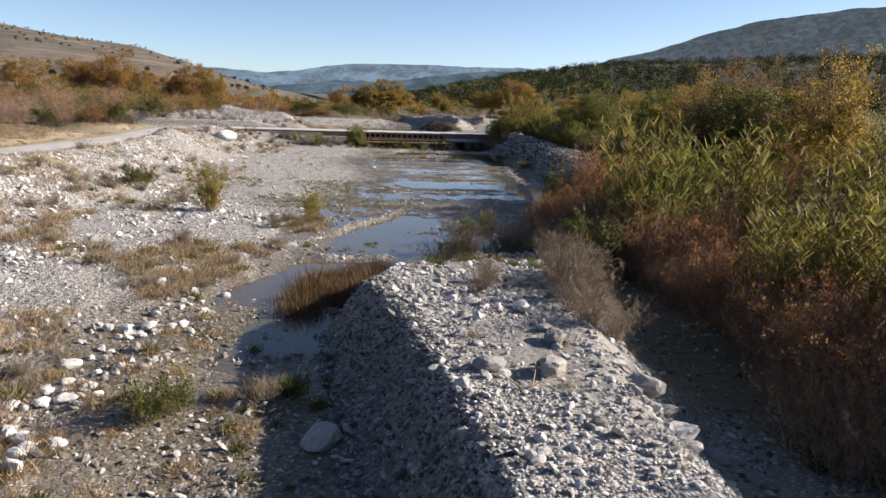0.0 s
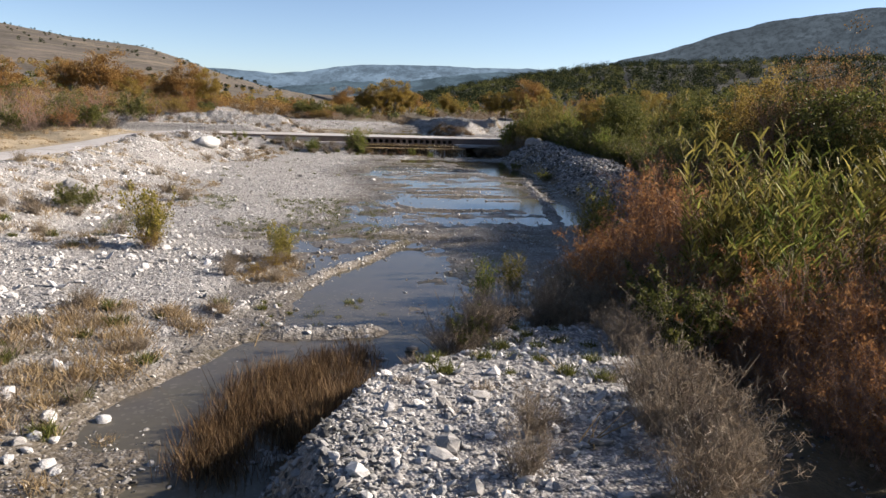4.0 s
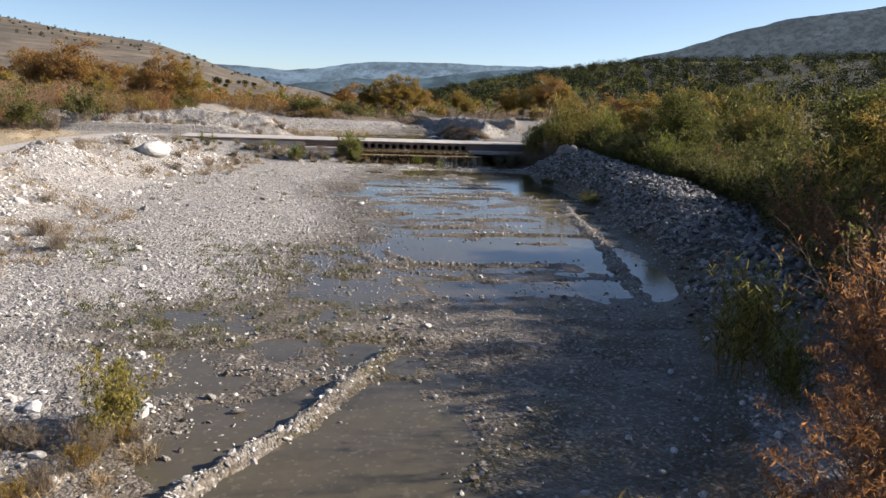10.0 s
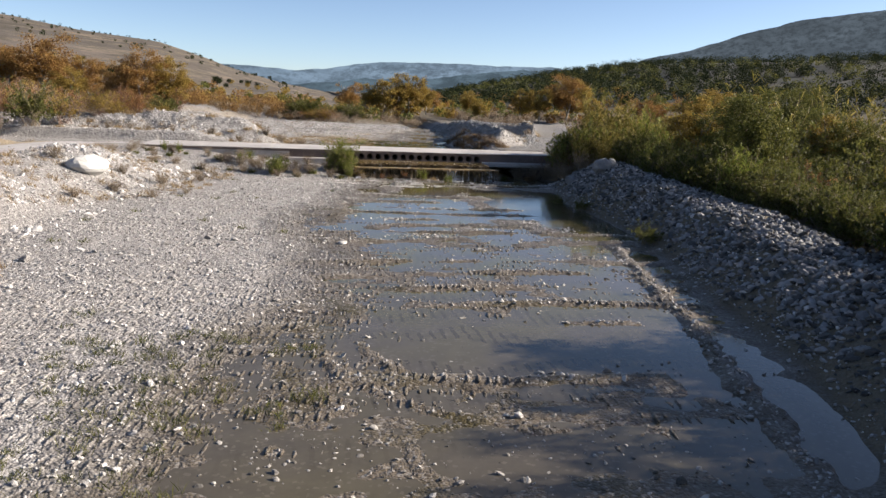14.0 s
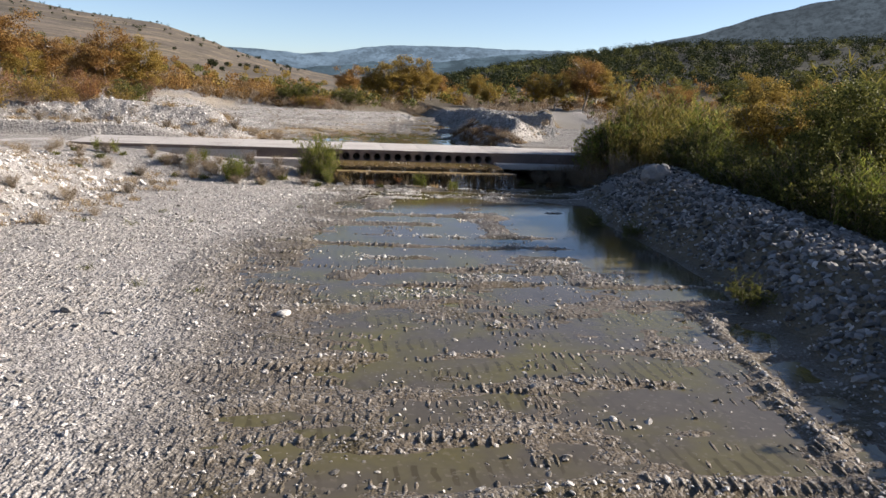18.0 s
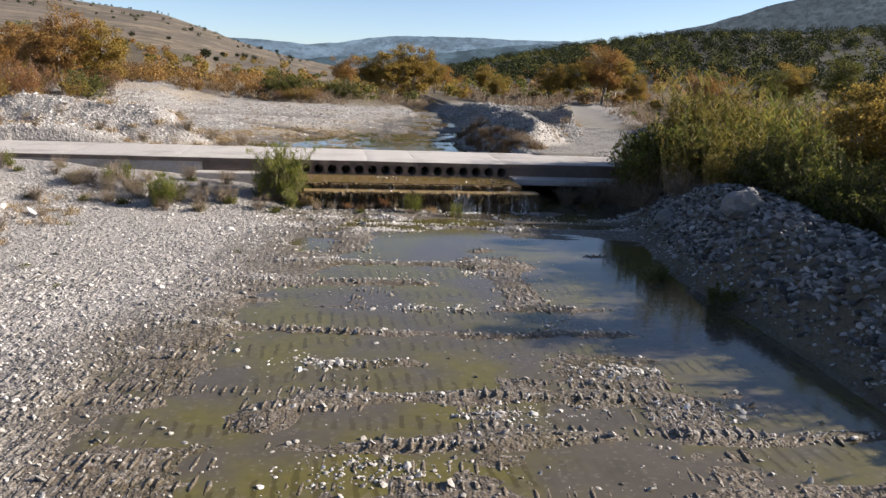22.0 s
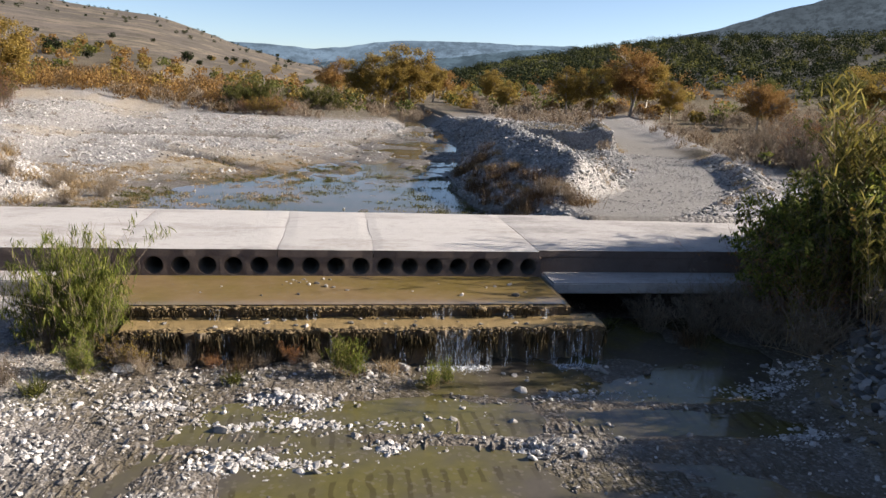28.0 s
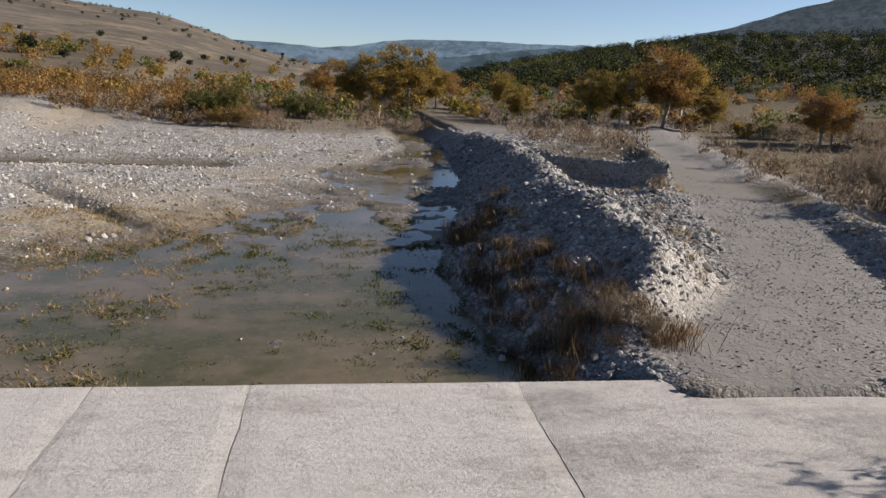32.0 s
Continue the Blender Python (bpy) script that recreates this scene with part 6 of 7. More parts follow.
# single plants that stand out
for kind, x, y, size in (
    (TAMARISK, 15.0, 35.6, 1.0), (TAMARISK, 17.2, 37.8, 1.5), (PURPLE, 16.4, 35.0, 1.6), (PURPLE, 17.5, 38.5, 1.6), (TAMARISK, 17.2, 33.0, 1.5), (TAMARISK, 13.4, 33.0, 1.15), (PURPLE, 14.0, 31.0, 1.3), (WILLOW, 12.7, 28.4, 1.0), (TAMARISK, 11.9, 30.6, 0.85), (BRUSH, 11.0, 30.2, 1.2), (BRUSH, 10.4, 31.3, 1.0), (BRUSH, 11.8, 31.8, 1.2), (PURPLE, 12.8, 26.4, 0.9),
    (CANE, 15.0, 29.0, 1.35), (CANE, 16.6, 30.2, 1.4), (CANE_GREEN, 15.8, 27.4, 1.25), (CANE, 17.6, 28.4, 1.35), (CANE_GREEN, 18.4, 31.0, 1.4), (CANE, 14.2, 27.2, 1.1), (PURPLE, 16.8, 26.6, 1.5), (PURPLE, 18.0, 26.0, 1.5), (PURPLE, 14.6, 24.8, 1.35), (TAMARISK, 13.6, 25.4, 1.2),
    # canes mostly out of view, added to cast shade over the path
    (CANE, 14.6, 8.0, 1.3), (CANE, 14.0, 10.2, 1.25), (CANE, 15.4, 9.4, 1.4), (CANE, 15.0, 12.0, 1.35), (CANE, 16.4, 11.2, 1.4), (CANE, 16.2, 13.6, 1.35), (CANE, 17.4, 12.6, 1.4), (CANE, 13.2, 6.4, 1.3),
    (CANE, 13.4, 17.2, 1.05), (CANE, 14.4, 18.4, 1.15), (CANE, 14.8, 16.6, 1.1), (PURPLE, 15.6, 18.8, 1.4), (CANE, 15.2, 15.4, 1.0), (CANE, 16.4, 16.6, 1.1),
    (BRUSH, 8.2, 18.4, 1.3), (BRUSH, 8.6, 20.6, 1.4), (BRUSH, 10.6, 30.4, 1.5), (BRUSH, 11.6, 31.2, 1.6), (BRUSH, 12.6, 31.8, 1.6), (BRUSH, 11.2, 32.4, 1.3), (TAMARISK, 12.9, 32.6, 1.0), (TAMARISK, 12.0, 33.2, 0.7), (BRUSH, 10.0, 29.2, 1.3), (BRUSH, 10.0, 10.5, 1.3), (TAMARISK, 12.4, 13.2, 1.05), (TAMARISK, 13.2, 14.2, 1.1), (TAMARISK, 13.0, 12.2, 1.0), (CANE, 10.2, 11.4, 0.36), (CANE, 10.8, 10.9, 0.4), (TUFT_GREEN, 9.9, 10.8, 1.5), (TUFT_TAN, 10.3, 11.9, 1.6),
    (WILLOW, 11.8, 25.6, 1.0), (TAMARISK, 12.8, 34.0, 0.7), (TAMARISK, 14.2, 34.6, 0.85), (TAMARISK, 13.2, 34.2, 0.55), (CANE_GREEN, 15.8, 39.2, 0.55),
    (BRUSH, 7.4, 17.4, 1.25), (BRUSH, 7.0, 15.3, 1.0), (BRUSH, 5.3, 18.6, 0.75), (BRUSH, 8.4, 19.4, 1.5), 
    (BRUSH, 6.2, 27.4, 1.5), (BRUSH, 7.2, 28.0, 1.4), (WILLOW, 6.7, 27.9, 0.5), (BRUSH, 9.3, 29.6, 1.4), (BRUSH, 10.4, 31.6, 1.3), (BRUSH, 5.9, 20.0, 0.8),
    (BRUSH, 8.0, 30.6, 1.1), (CANE_GREEN, 8.6, 33.4, 0.45), (CANE, 9.8, 33.8, 0.5), (BRUSH, 12.2, 34.8, 1.2), (CANE, 15.8, 41.0, 0.75), (CANE_GREEN, 16.8, 42.3, 0.7),
    (POPLAR, -4.1, 42.6, 1.15), (POPLAR, -3.7, 42.2, 0.9), (AUTUMN, -3.9, 41.7, 0.5), (POPLAR, 1.7, 40.0, 0.72), (POPLAR, 1.5, 39.6, 0.5), (CANE_GREEN, 1.6, 40.6, 0.36), (WILLOW, -9.3, 50.2, 0.6), (WILLOW, -8.7, 51.3, 0.5),
    (WILLOW, -2.7, 14.6, 0.42), (WILLOW, -2.2, 15.2, 0.36), (BRUSH, -0.4, 15.4, 0.6), (TUFT_GREEN, 0.2, 15.7, 1.6), (REED, -0.6, 15.8, 0.7),
    (BRIGHT, 10.2, 101.9, 1.2), (BRIGHT, 9.6, 101.5, 1.0), (BRIGHT, 10.7, 101.5, 0.8), (BRUSH, 12.8, 100.75, 0.42), (TAMARISK, 13.6, 100.8, 0.22), (BRUSH, 14.8, 100.8, 0.42), (TAMARISK, 15.6, 100.85, 0.3), (BRUSH, 16.0, 100.8, 0.42), (REED, 14.2, 100.5, 0.6), (TUFT_GREEN, 14.2, 99.9, 0.9), (CANE_GREEN, 19.4, 99.9, 0.2), (TUFT_TAN, 18.0, 100.5, 1.0), (BRIGHT, 10.7, 100.2, 0.4), (AUTUMN, 11.9, 101.0, 0.35), (BRUSH, 23.6, 103.2, 0.9), (CANE, 23.5, 103.3, 0.2), (BRUSH, 10.4, 103.0, 1.1), (BRUSH, 10.2, 104.2, 1.2), (BRUSH, 9.8, 102.2, 1.4), (TAMARISK, 9.6, 103.4, 0.55), (BRUSH, 11.3, 102.0, 1.0), (BRUSH, 11.5, 100.9, 0.8), (BRUSH, 12.0, 100.5, 0.5), (AUTUMN, 11.4, 100.9, 0.45),
    (BRIGHT, 4.7, 99.4, 0.62), (WILLOW, 5.0, 99.9, 0.5), (CANE_GREEN, 4.4, 99.2, 0.32), (BRUSH, 6.2, 100.1, 0.9), (BRUSH, 7.4, 100.3, 1.0), (BRUSH, 2.8, 100.8, 0.8), (BRUSH, 0.8, 101.4, 0.8),
    (CANE_GREEN, 16.8, 100.3, 0.30), (CANE_GREEN, 17.1, 100.1, 0.28), (CANE_GREEN, 19.0, 99.6, 0.22), (TUFT_GREEN, 10.0, 99.3, 1.2), (WILLOW, 25.5, 84.4, 0.42), (WILLOW, 25.0, 87.8, 0.36), (WILLOW, 24.6, 72.5, 0.5),
    (CANE, 31.0, 103.6, 0.95), (SALLOW, 30.8, 102.8, 1.1), (CANE_GREEN, 31.8, 104.6, 1.0), (SALLOW, 31.6, 104.3, 1.5), (CANE, 30.4, 101.4, 0.8), (SALLOW, 32.2, 102.9, 1.4), (CANE, 31.4, 99.6, 0.95), (CANE, 33.2, 98.2, 1.05), (CANE, 35.0, 99.8, 1.15), (CANE, 32.6, 101.8, 1.1), (CANE, 34.4, 102.8, 1.2), (CANE_GREEN, 36.8, 101.2, 1.2), (WILLOW, 31.0, 102.9, 1.0), (WILLOW, 33.6, 104.2, 1.25), (CANE, 36.4, 104.4, 1.2),
    (CANE, 32.0, 97.0, 0.6), (BRUSH, 30.6, 97.9, 1.5), (BRUSH, 29.8, 100.2, 1.6), (BRUSH, 33.6, 95.6, 1.5), (CANE_GREEN, 37.5, 97.5, 1.1), (WILLOW, 38.5, 100.5, 1.3), (CANE, 38.6, 105.2, 1.15), (CANE, 40.2, 102.6, 1.2),
    (CANE, 34.8, 105.0, 1.4), (WILLOW, 35.6, 105.4, 1.7), (CANE, 36.6, 104.8, 1.5), (WILLOW, 37.4, 105.8, 1.7), (CANE, 38.4, 106.2, 1.3), (WILLOW, 31.5, 103.6, 1.5), (SALLOW, 32.8, 104.2, 1.6), (SALLOW, 33.4, 102.6, 1.75), (AUTUMN, 32.0, 102.0, 1.4), (CANE, 34.5, 104.2, 1.6), (SALLOW, 31.2, 103.0, 1.4), (WILLOW, 32.6, 102.6, 1.8), (SALLOW, 34.2, 101.4, 1.6), (PURPLE, 30.2, 103.2, 1.3), (PURPLE, 30.6, 101.6, 1.3), (BRUSH, 29.2, 103.4, 1.7), (BRUSH, 29.6, 102.2, 1.6),
    (BRUSH, 24.6, 103.4, 0.6), (TUFT_GREEN, 25.2, 103.9, 1.2), (BRUSH, 24.9, 114.2, 0.7), (BRUSH, 26.0, 114.0, 0.9), (BRUSH, 26.9, 113.6, 0.8),
    (AUTUMN, 7.2, 176.0, 1.0), (AUTUMN, 8.6, 175.4, 1.15), (AUTUMN, 10.2, 175.6, 1.15), (TAMARISK, 11.6, 176.2, 0.9), (TAMARISK, 6.2, 176.6, 0.8), (TAMARISK, 9.4, 177.0, 1.1), (WILLOW, 4.4, 182.0, 1.7), (WILLOW, 6.4, 183.0, 1.9), (WILLOW, 8.2, 182.4, 1.7), (WILLOW, 5.6, 181.2, 1.5), (WILLOW, 14.6, 190, 1.4), (WILLOW, 15.8, 191, 1.5), (WILLOW, 13.6, 191, 1.3), (WILLOW, 15.5, 196.0, 1.3), (WILLOW, 17.5, 190.0, 1.0), (BRUSH, 12.5, 184.0, 1.6),
    (WILLOW, 50.5, 128, 1.7), (PURPLE, 52, 131, 1.8), (PURPLE, 55, 131, 1.9), (WILLOW, 57, 129, 1.8), (PURPLE, 49, 130, 1.5), (BRUSH, 26.5, 103.6, 1.2), (BRUSH, 28.0, 103.2, 1.5), (REED, 27.2, 102.4, 0.9), (BRUSH, 50, 132, 3.0), (BRUSH, 54, 128, 3.2), (BRUSH, 52, 138, 3.2), (BRUSH, 58, 134, 3.4), (PURPLE, 56, 140, 1.5), (PURPLE, 60, 128, 1.6), (WILLOW, 62, 136, 1.6), (CANE, 49, 123, 0.9), (BRUSH, 47, 126, 2.4), (BRUSH, 53, 122, 2.8), (CANE, 46, 114, 1.1), (CANE, 50, 112, 1.2), (WILLOW, 54, 116, 1.5), (CANE, 44.5, 109, 1.1),
):
    put(kind[int(RNG.integers(len(kind)))], x, y, size)

# a taller hedge where the bank is shaded
for y in np.arange(40.0, 58, 1.15):
    kind = (PURPLE, WILLOW, TAMARISK, WILLOW, PURPLE)[int(RNG.integers(5))]
    put(kind[int(RNG.integers(len(kind)))], thick(y) + float(RNG.uniform(0.5, 1.8)), y, float(RNG.uniform(1.2, 1.6)))

for y in np.arange(57, 100, 1.2):
    put(WILLOW[int(RNG.integers(3))], thick(y) + float(RNG.uniform(0.5, 2.0)), y, float(RNG.uniform(0.85, 1.15) if 62 < y < 78 else RNG.uniform(0.9, 1.25) if y > 90 else RNG.uniform(1.15, 1.55)))

# bare twigs that lean out over the path, and a strip of dry brush along the berm
for y in np.arange(9.5, 29.5, 0.75):
    for kind, off, lo, hi in ((PURPLE, 0.1, 0.65, 0.95), (TAMARISK if y % 3 < 1.2 else PURPLE, 1.2, 0.9, 1.25)):
        put(kind[int(RNG.integers(len(kind)))], thick(y) + off + float(RNG.uniform(-0.35, 0.35)), y + float(RNG.uniform(-0.3, 0.3)), float(RNG.uniform(lo, hi)))
for y in np.arange(14.6, 30, 0.85):
    if RNG.random() < 0.3:
        continue
    put(BRUSH[int(RNG.integers(3))], float(along(y, (14.2, 6.9), (15.6, 7.3), (20.2, 8.4), (24.5, 9.6), (30, 11.2))) + float(RNG.uniform(-0.5, 0.55)), y, float(RNG.uniform(0.55, 1.35)))

# reeds in the stream and along the mound's foot
scatter(REED, spots_in(260, 0.2, 4.2, 22.0, 29.6, lambda x, y: y < 27.4 + 0.6 * max(0, x - 1.5) and 0.4 < x - 0.25 * (y - 22) + 0.6 < 3.3, 0.33), 0.65, 1.0)
scatter(REED, spots_in(230, 22.8, 27.6, 112.8, 129, lambda x, y: x > along(y, (113, 23.6), (128, 24.2)) and ground_at(x, y) < 3.3, 0.5), 0.5, 1.1)
scatter(TUFT_TAN, spots_in(40, 24.0, 28.4, 112.6, 127, lambda x, y: 2.0 < ground_at(x, y) < 4.0, 0.8), 0.7, 1.3)
scatter(TUFT_GREEN, spots_in(60, 4, 23, 112.5, 128, lambda x, y: 1.45 < ground_at(x, y) < 1.75, 1.1), 0.5, 0.9, 0.1)

# grass and weeds on the gravel: the nearest as things, the rest joined
def field(x, y):
    return ground_at(x, y) > 0.27 and x < along(y, (6, -4.6), (18, -4.0), (25, -2.4), (30, -0.8), (36, 1.6), (43, 1.2), (50, 2), (100, 6)) and fbm(x, y, 4.5, 71, 2) > 0.44


def slope(x, y):
    return left_crest(y) - 1.5 < x < left_foot(y) + 3.5 and fbm(x, y, 6, 72, 2) > 0.43


scatter(TUFT_TAN, spots_in(420, -11, 2, 9, 42, field, 0.9)[:180], 0.7, 1.5)
scatter(TUFT_GREY, spots_in(420, -11, 2, 9, 42, field, 1.0)[:120], 0.7, 1.5)
scatter(TUFT_GREEN, spots_in(300, -11, 2, 9, 46, field, 1.2)[:100], 0.6, 1.3)
scatter(TUFT_GREY, spots_in(60, 4, 10.5, 10, 29, lambda x, y: ground_at(x, y) > 0.6, 1.2), 0.4, 0.9)
scatter(TUFT_GREEN, spots_in(60, 5, 9.5, 22.5, 28.5, lambda x, y: True, 0.7), 0.5, 1.0)
scatter(BRUSH, spots_in(320, -17, 2, 8, 50, field, 1.35), 0.35, 0.8)
scatter(BRUSH, spots_in(130, -18, 4, 44, 103, slope, 2.2), 0.45, 0.95)
many = lambda *a: np.array(spots_in(*a))
off_road = lambda x, y: x < left_crest(y) + 0.8 and near_line(x, y, ROAD_LINE)[0] > 2.6
tuft_field("dry_grass", np.concatenate([many(1300, -18, 0, 8, 50, field, 0.6), many(800, -18, 4, 50, 103, slope, 0.8), many(900, -34, -11, 24, 104, off_road, 0.8), many(260, -12, 8, 112.5, 127, lambda x, y: ground_at(x, y) > 1.85 and fbm(x, y, 4, 76, 2) > 0.45, 1.0), many(200, 29, 46, 112.5, 150, lambda x, y: near_line(x, y, TRACK_LINE)[0] > 2.4 and ground_at(x, y) < 3.4, 1.4)]), 0.5, 0.75, 60, M_STRAW, "dry straw-coloured grass on the banks", 0.016, seed=2)
tuft_field("grey_grass", np.concatenate([many(900, -18, 0, 8, 50, field, 0.65), many(500, -18, 4, 50, 103, slope, 1.0), many(420, -30, 22, 124, 178, lambda x, y: ground_at(x, y) > 1.75 and fbm(x, y, 8, 75, 2) > 0.48, 1.4)]), 0.45, 0.7, 60, M_GREYGRASS, "grey-brown dead grass on the gravel", 0.014, seed=3)
tuft_field("green_grass", np.concatenate([many(800, -7, 8, 45, 59, lambda x, y: fbm(x, y, 3, 73, 2) > 0.48 and ground_at(x, y) > 0.2, 0.45), many(60, -4, 14, 58, 96, lambda x, y: ground_at(x, y) > 0.26 and fbm(x, y, 3, 74, 2) > 0.6, 1.0)]), 0.34, 0.5, 46, M_OLIVE, "sparse green shoots on the damp gravel", 0.012, seed=4)
tuft_field("dead_weed", np.concatenate([many(900, 0, 15, 113, 132, lambda x, y: 1.64 < ground_at(x, y) < 2.05 and fbm(x, y, 3, 78, 2) > 0.42, 0.45), many(200, -8, 18, 128, 160, lambda x, y: 1.66 < ground_at(x, y) < 2.05 and fbm(x, y, 5, 79, 2) > 0.5, 0.9)]), 0.22, 0.6, 70, M_STRAW, "low dead weed on the damp pond edge", 0.018, 1.2, 0.6, 6)
tuft_field("pond_weed", many(2400, 3, 23.4, 112.2, 132, lambda x, y: fbm(x, y, 2.6, 77, 2) > 0.44 and ground_at(x, y) < 1.8, 0.4), 0.22, 0.6, 70, M_WEED, "olive-green weed standing in the shallow pond", 0.03, 1.5, 0.9, 5)

# weeds in the pool's edge beside the ridge of gravel
scatter(TUFT_GREEN, spots_in(24, 0.8, 5.4, 31.0, 34.0, lambda x, y: True, 0.4), 0.35, 0.75)
scatter(TUFT_TAN, spots_in(40, -0.4, 2.2, 36.0, 40.4, lambda x, y: True, 0.5), 0.5, 1.1)
scatter(BRUSH, spots_in(24, -0.4, 2.2, 36.0, 40.4, lambda x, y: True, 0.8), 0.4, 0.7)
scatter(AUTUMN, [(0.6, 37.6), (1.4, 38.6), (1.8, 39.6)], 0.22, 0.34)

# weeds along the rubble slope before the bridge, and on the rubble pile
scatter(BRUSH, spots_in(90, -8, 9.5, 98.6, 103.6, lambda x, y: ground_at(x, y) > 0.3, 1.25), 0.45, 0.9)
scatter(TUFT_GREEN, spots_in(60, -7, 9.5, 98.6, 103.6, lambda x, y: ground_at(x, y) > 0.3, 1.5), 0.8, 1.5)
scatter(CANE_GREEN, [(-4.6, 102.9), (-3.4, 102.6), (1.6, 101.2), (2.4, 101.9), (4.0, 100.2)], 0.22, 0.4)
scatter(TUFT_TAN, spots_in(70, -16, 5.5, 112.6, 122.5, lambda x, y: near_line(x, y, ROAD_LINE)[0] > 2.8, 1.4), 0.9, 1.7)
scatter(BRUSH, spots_in(60, -14, 6.5, 112.8, 121, lambda x, y: 1.75 < ground_at(x, y) < 3.4 and near_line(x, y, ROAD_LINE)[0] > 2.8, 1.5), 0.5, 0.9)
scatter(TUFT_TAN, spots_in(40, -4.6, -0.6, 10, 24, lambda x, y: True, 0.8), 0.4, 0.9)
scatter(TUFT_GREEN, spots_in(36, -4.0, 1.2, 10, 20, lambda x, y: True, 0.8), 0.4, 0.9)

# trees: plane trees of the valley and taller growth behind the thicket
for kind, x, y, size in (
    (GOLDTREE, 25.0, 205, 0.85), (GOLDTREE, 29.6, 207, 0.95), (GOLDTREE, 21.5, 210, 0.75), (GOLDTREE, 34.5, 214, 0.6), (PLANE, 17, 222, 0.7),
    (GOLDTREE, 50.5, 187, 0.60), (GOLDTREE, 54.6, 187.5, 0.66), (PLANE, 60.5, 188, 0.92), (GOLDTREE, 63.5, 190, 0.85), (GOLDTREE, 42.0, 190, 0.42), (GOLDTREE, 45, 214, 0.55), (PLANE, 38, 225, 0.55), (GOLDTREE, 66, 186, 0.5),
    (PLANE, 69.5, 169, 0.58), (PLANE, 73.0, 172, 0.5), (GOLDTREE, 85, 170, 0.78), (GREENTREE, 78, 166, 0.9), (GREENTREE, 92, 168, 1.1), (GREENTREE, 76, 178, 0.8),
    (PLANE, -34, 166, 0.98), (PLANE, -40, 168, 0.85), (PLANE, -29, 170, 0.7), (PLANE, -17.5, 155, 0.80), (GOLDTREE, -13.6, 157, 0.75), (PLANE, -21, 158, 0.6), (PLANE, -50, 160, 0.7), (GREENTREE, -45, 150, 0.6), (GOLDTREE, -26, 152, 0.55), (PLANE, -58, 150, 0.6), (GREENTREE, -36, 148, 0.5),
    (BARETREE, 31.7, 46, 1.05), (BARETREE, 29.5, 43, 0.95), (BARETREE, 34.5, 43, 1.02), (GOLDFINE, 32.5, 38.5, 1.05), (BARETREE, 33.4, 33.5, 1.0), (BARETREE, 33.5, 29.5, 1.15), (GOLDFINE, 37, 34, 1.1), (BARETREE, 31, 25, 1.1), (BARETREE, 27.5, 24.5, 0.95), (BARETREE, 25.5, 42.5, 0.85), (BARETREE, 36, 50, 1.0), (GREENTREE, 40, 60, 0.8), (GREENTREE, 44, 72, 0.7), (GOLDTREE, 48, 90, 0.5), (GREENTREE, 46, 84, 0.7), (GREENTREE, 54, 100, 0.8), (GREENTREE, 60, 112, 0.9), (GOLDTREE, 60, 120, 0.6), (BARETREE, 40, 47, 1.1), (GREENTREE, 66, 118, 1.0),
    (GREENTREE, 28.0, 40.8, 0.9), (GREENTREE, 28.6, 43.6, 0.9), (BARETREE, 27.0, 42, 0.85), (GREENTREE, 29.2, 46.2, 0.85), (GOLDFINE, 29.6, 49.0, 0.88), (GOLDFINE, 30.5, 52.5, 0.85), (GREENTREE, 31.5, 56, 0.9),
    (GOLDFINE, 37.5, 61, 0.7), (GREENTREE, 36.2, 82, 0.85), (GREENTREE, 38.5, 88, 0.85), (GOLDTREE, 39, 94, 0.6), (GREENTREE, 56, 78, 0.9), (GREENTREE, 62, 90, 1.0), (GREENTREE, 70, 104, 1.0), (GREENTREE, 50, 64, 0.9),
):
    put(kind[int(RNG.integers(len(kind)))], x, y, size, sink=0.1)


def on_hill(az, el, wide):
    """Stands a tree where the slope shows at that bearing and height above the level, seen from the ford."""
    a = radians(az)
    r = np.arange(110, 900, 6.0)
    seen = (height(19.5 + r * math.sin(a), 98.0 + r * math.cos(a)) - 8.4) / r >= math.tan(radians(el))
    r = float(r[int(np.argmax(seen))]) if seen.any() else 500.0
    x, y = 19.5 + r * math.sin(a), 98.0 + r * math.cos(a)
    put(DARKTREE[int(RNG.integers(2))], x, y, max(0.35, wide * r / 1292 / 6.0), sink=0.2)


for az, el, wide in ((-21.0, 0.18, 36), (-18.8, -0.05, 20), (-17.6, 0.74, 18), (-13.7, 1.46, 9), (-11.7, 0.02, 28), (-10.75, -0.1, 14), (-9.8, 0.35, 13), (-8.5, 0.38, 11), (-7.9, 0.29, 15), (-7.05, 0.21, 13), (-5.5, 1.1, 9), (-4.2, 0.9, 9), (-21.3, 1.64, 9), (-16.5, 1.52, 14), (-11.1, 2.2, 9), (-3.4, 0.5, 10), (-16.9, -0.2, 11), (-27, 0.6, 20), (-24, 1.2, 16), (-30, 0.2, 22)):
    on_hill(az, el, wide)

# thickets left of the road
for x, y in spots_in(900, -75, -12, 96, 160, lambda x, y: x < along(y, (96, -23), (102, -19), (106, -16.5), (110, -17.5), (115, -13.5), (124, -13), (140, -13), (160, -8)) and near_line(x, y, ROAD_LINE)[0] > 3.6, 2.9):
    q = RNG.random()
    kind = PURPLE if q < 0.42 else BRUSH if q < 0.6 else AUTUMN if q < 0.78 else WILLOW if q < 0.9 else TAMARISK
    put(kind[int(RNG.integers(len(kind)))], x, y, float(RNG.uniform(1.1, 1.8)) * (2.0 if kind is BRUSH else 1.0))


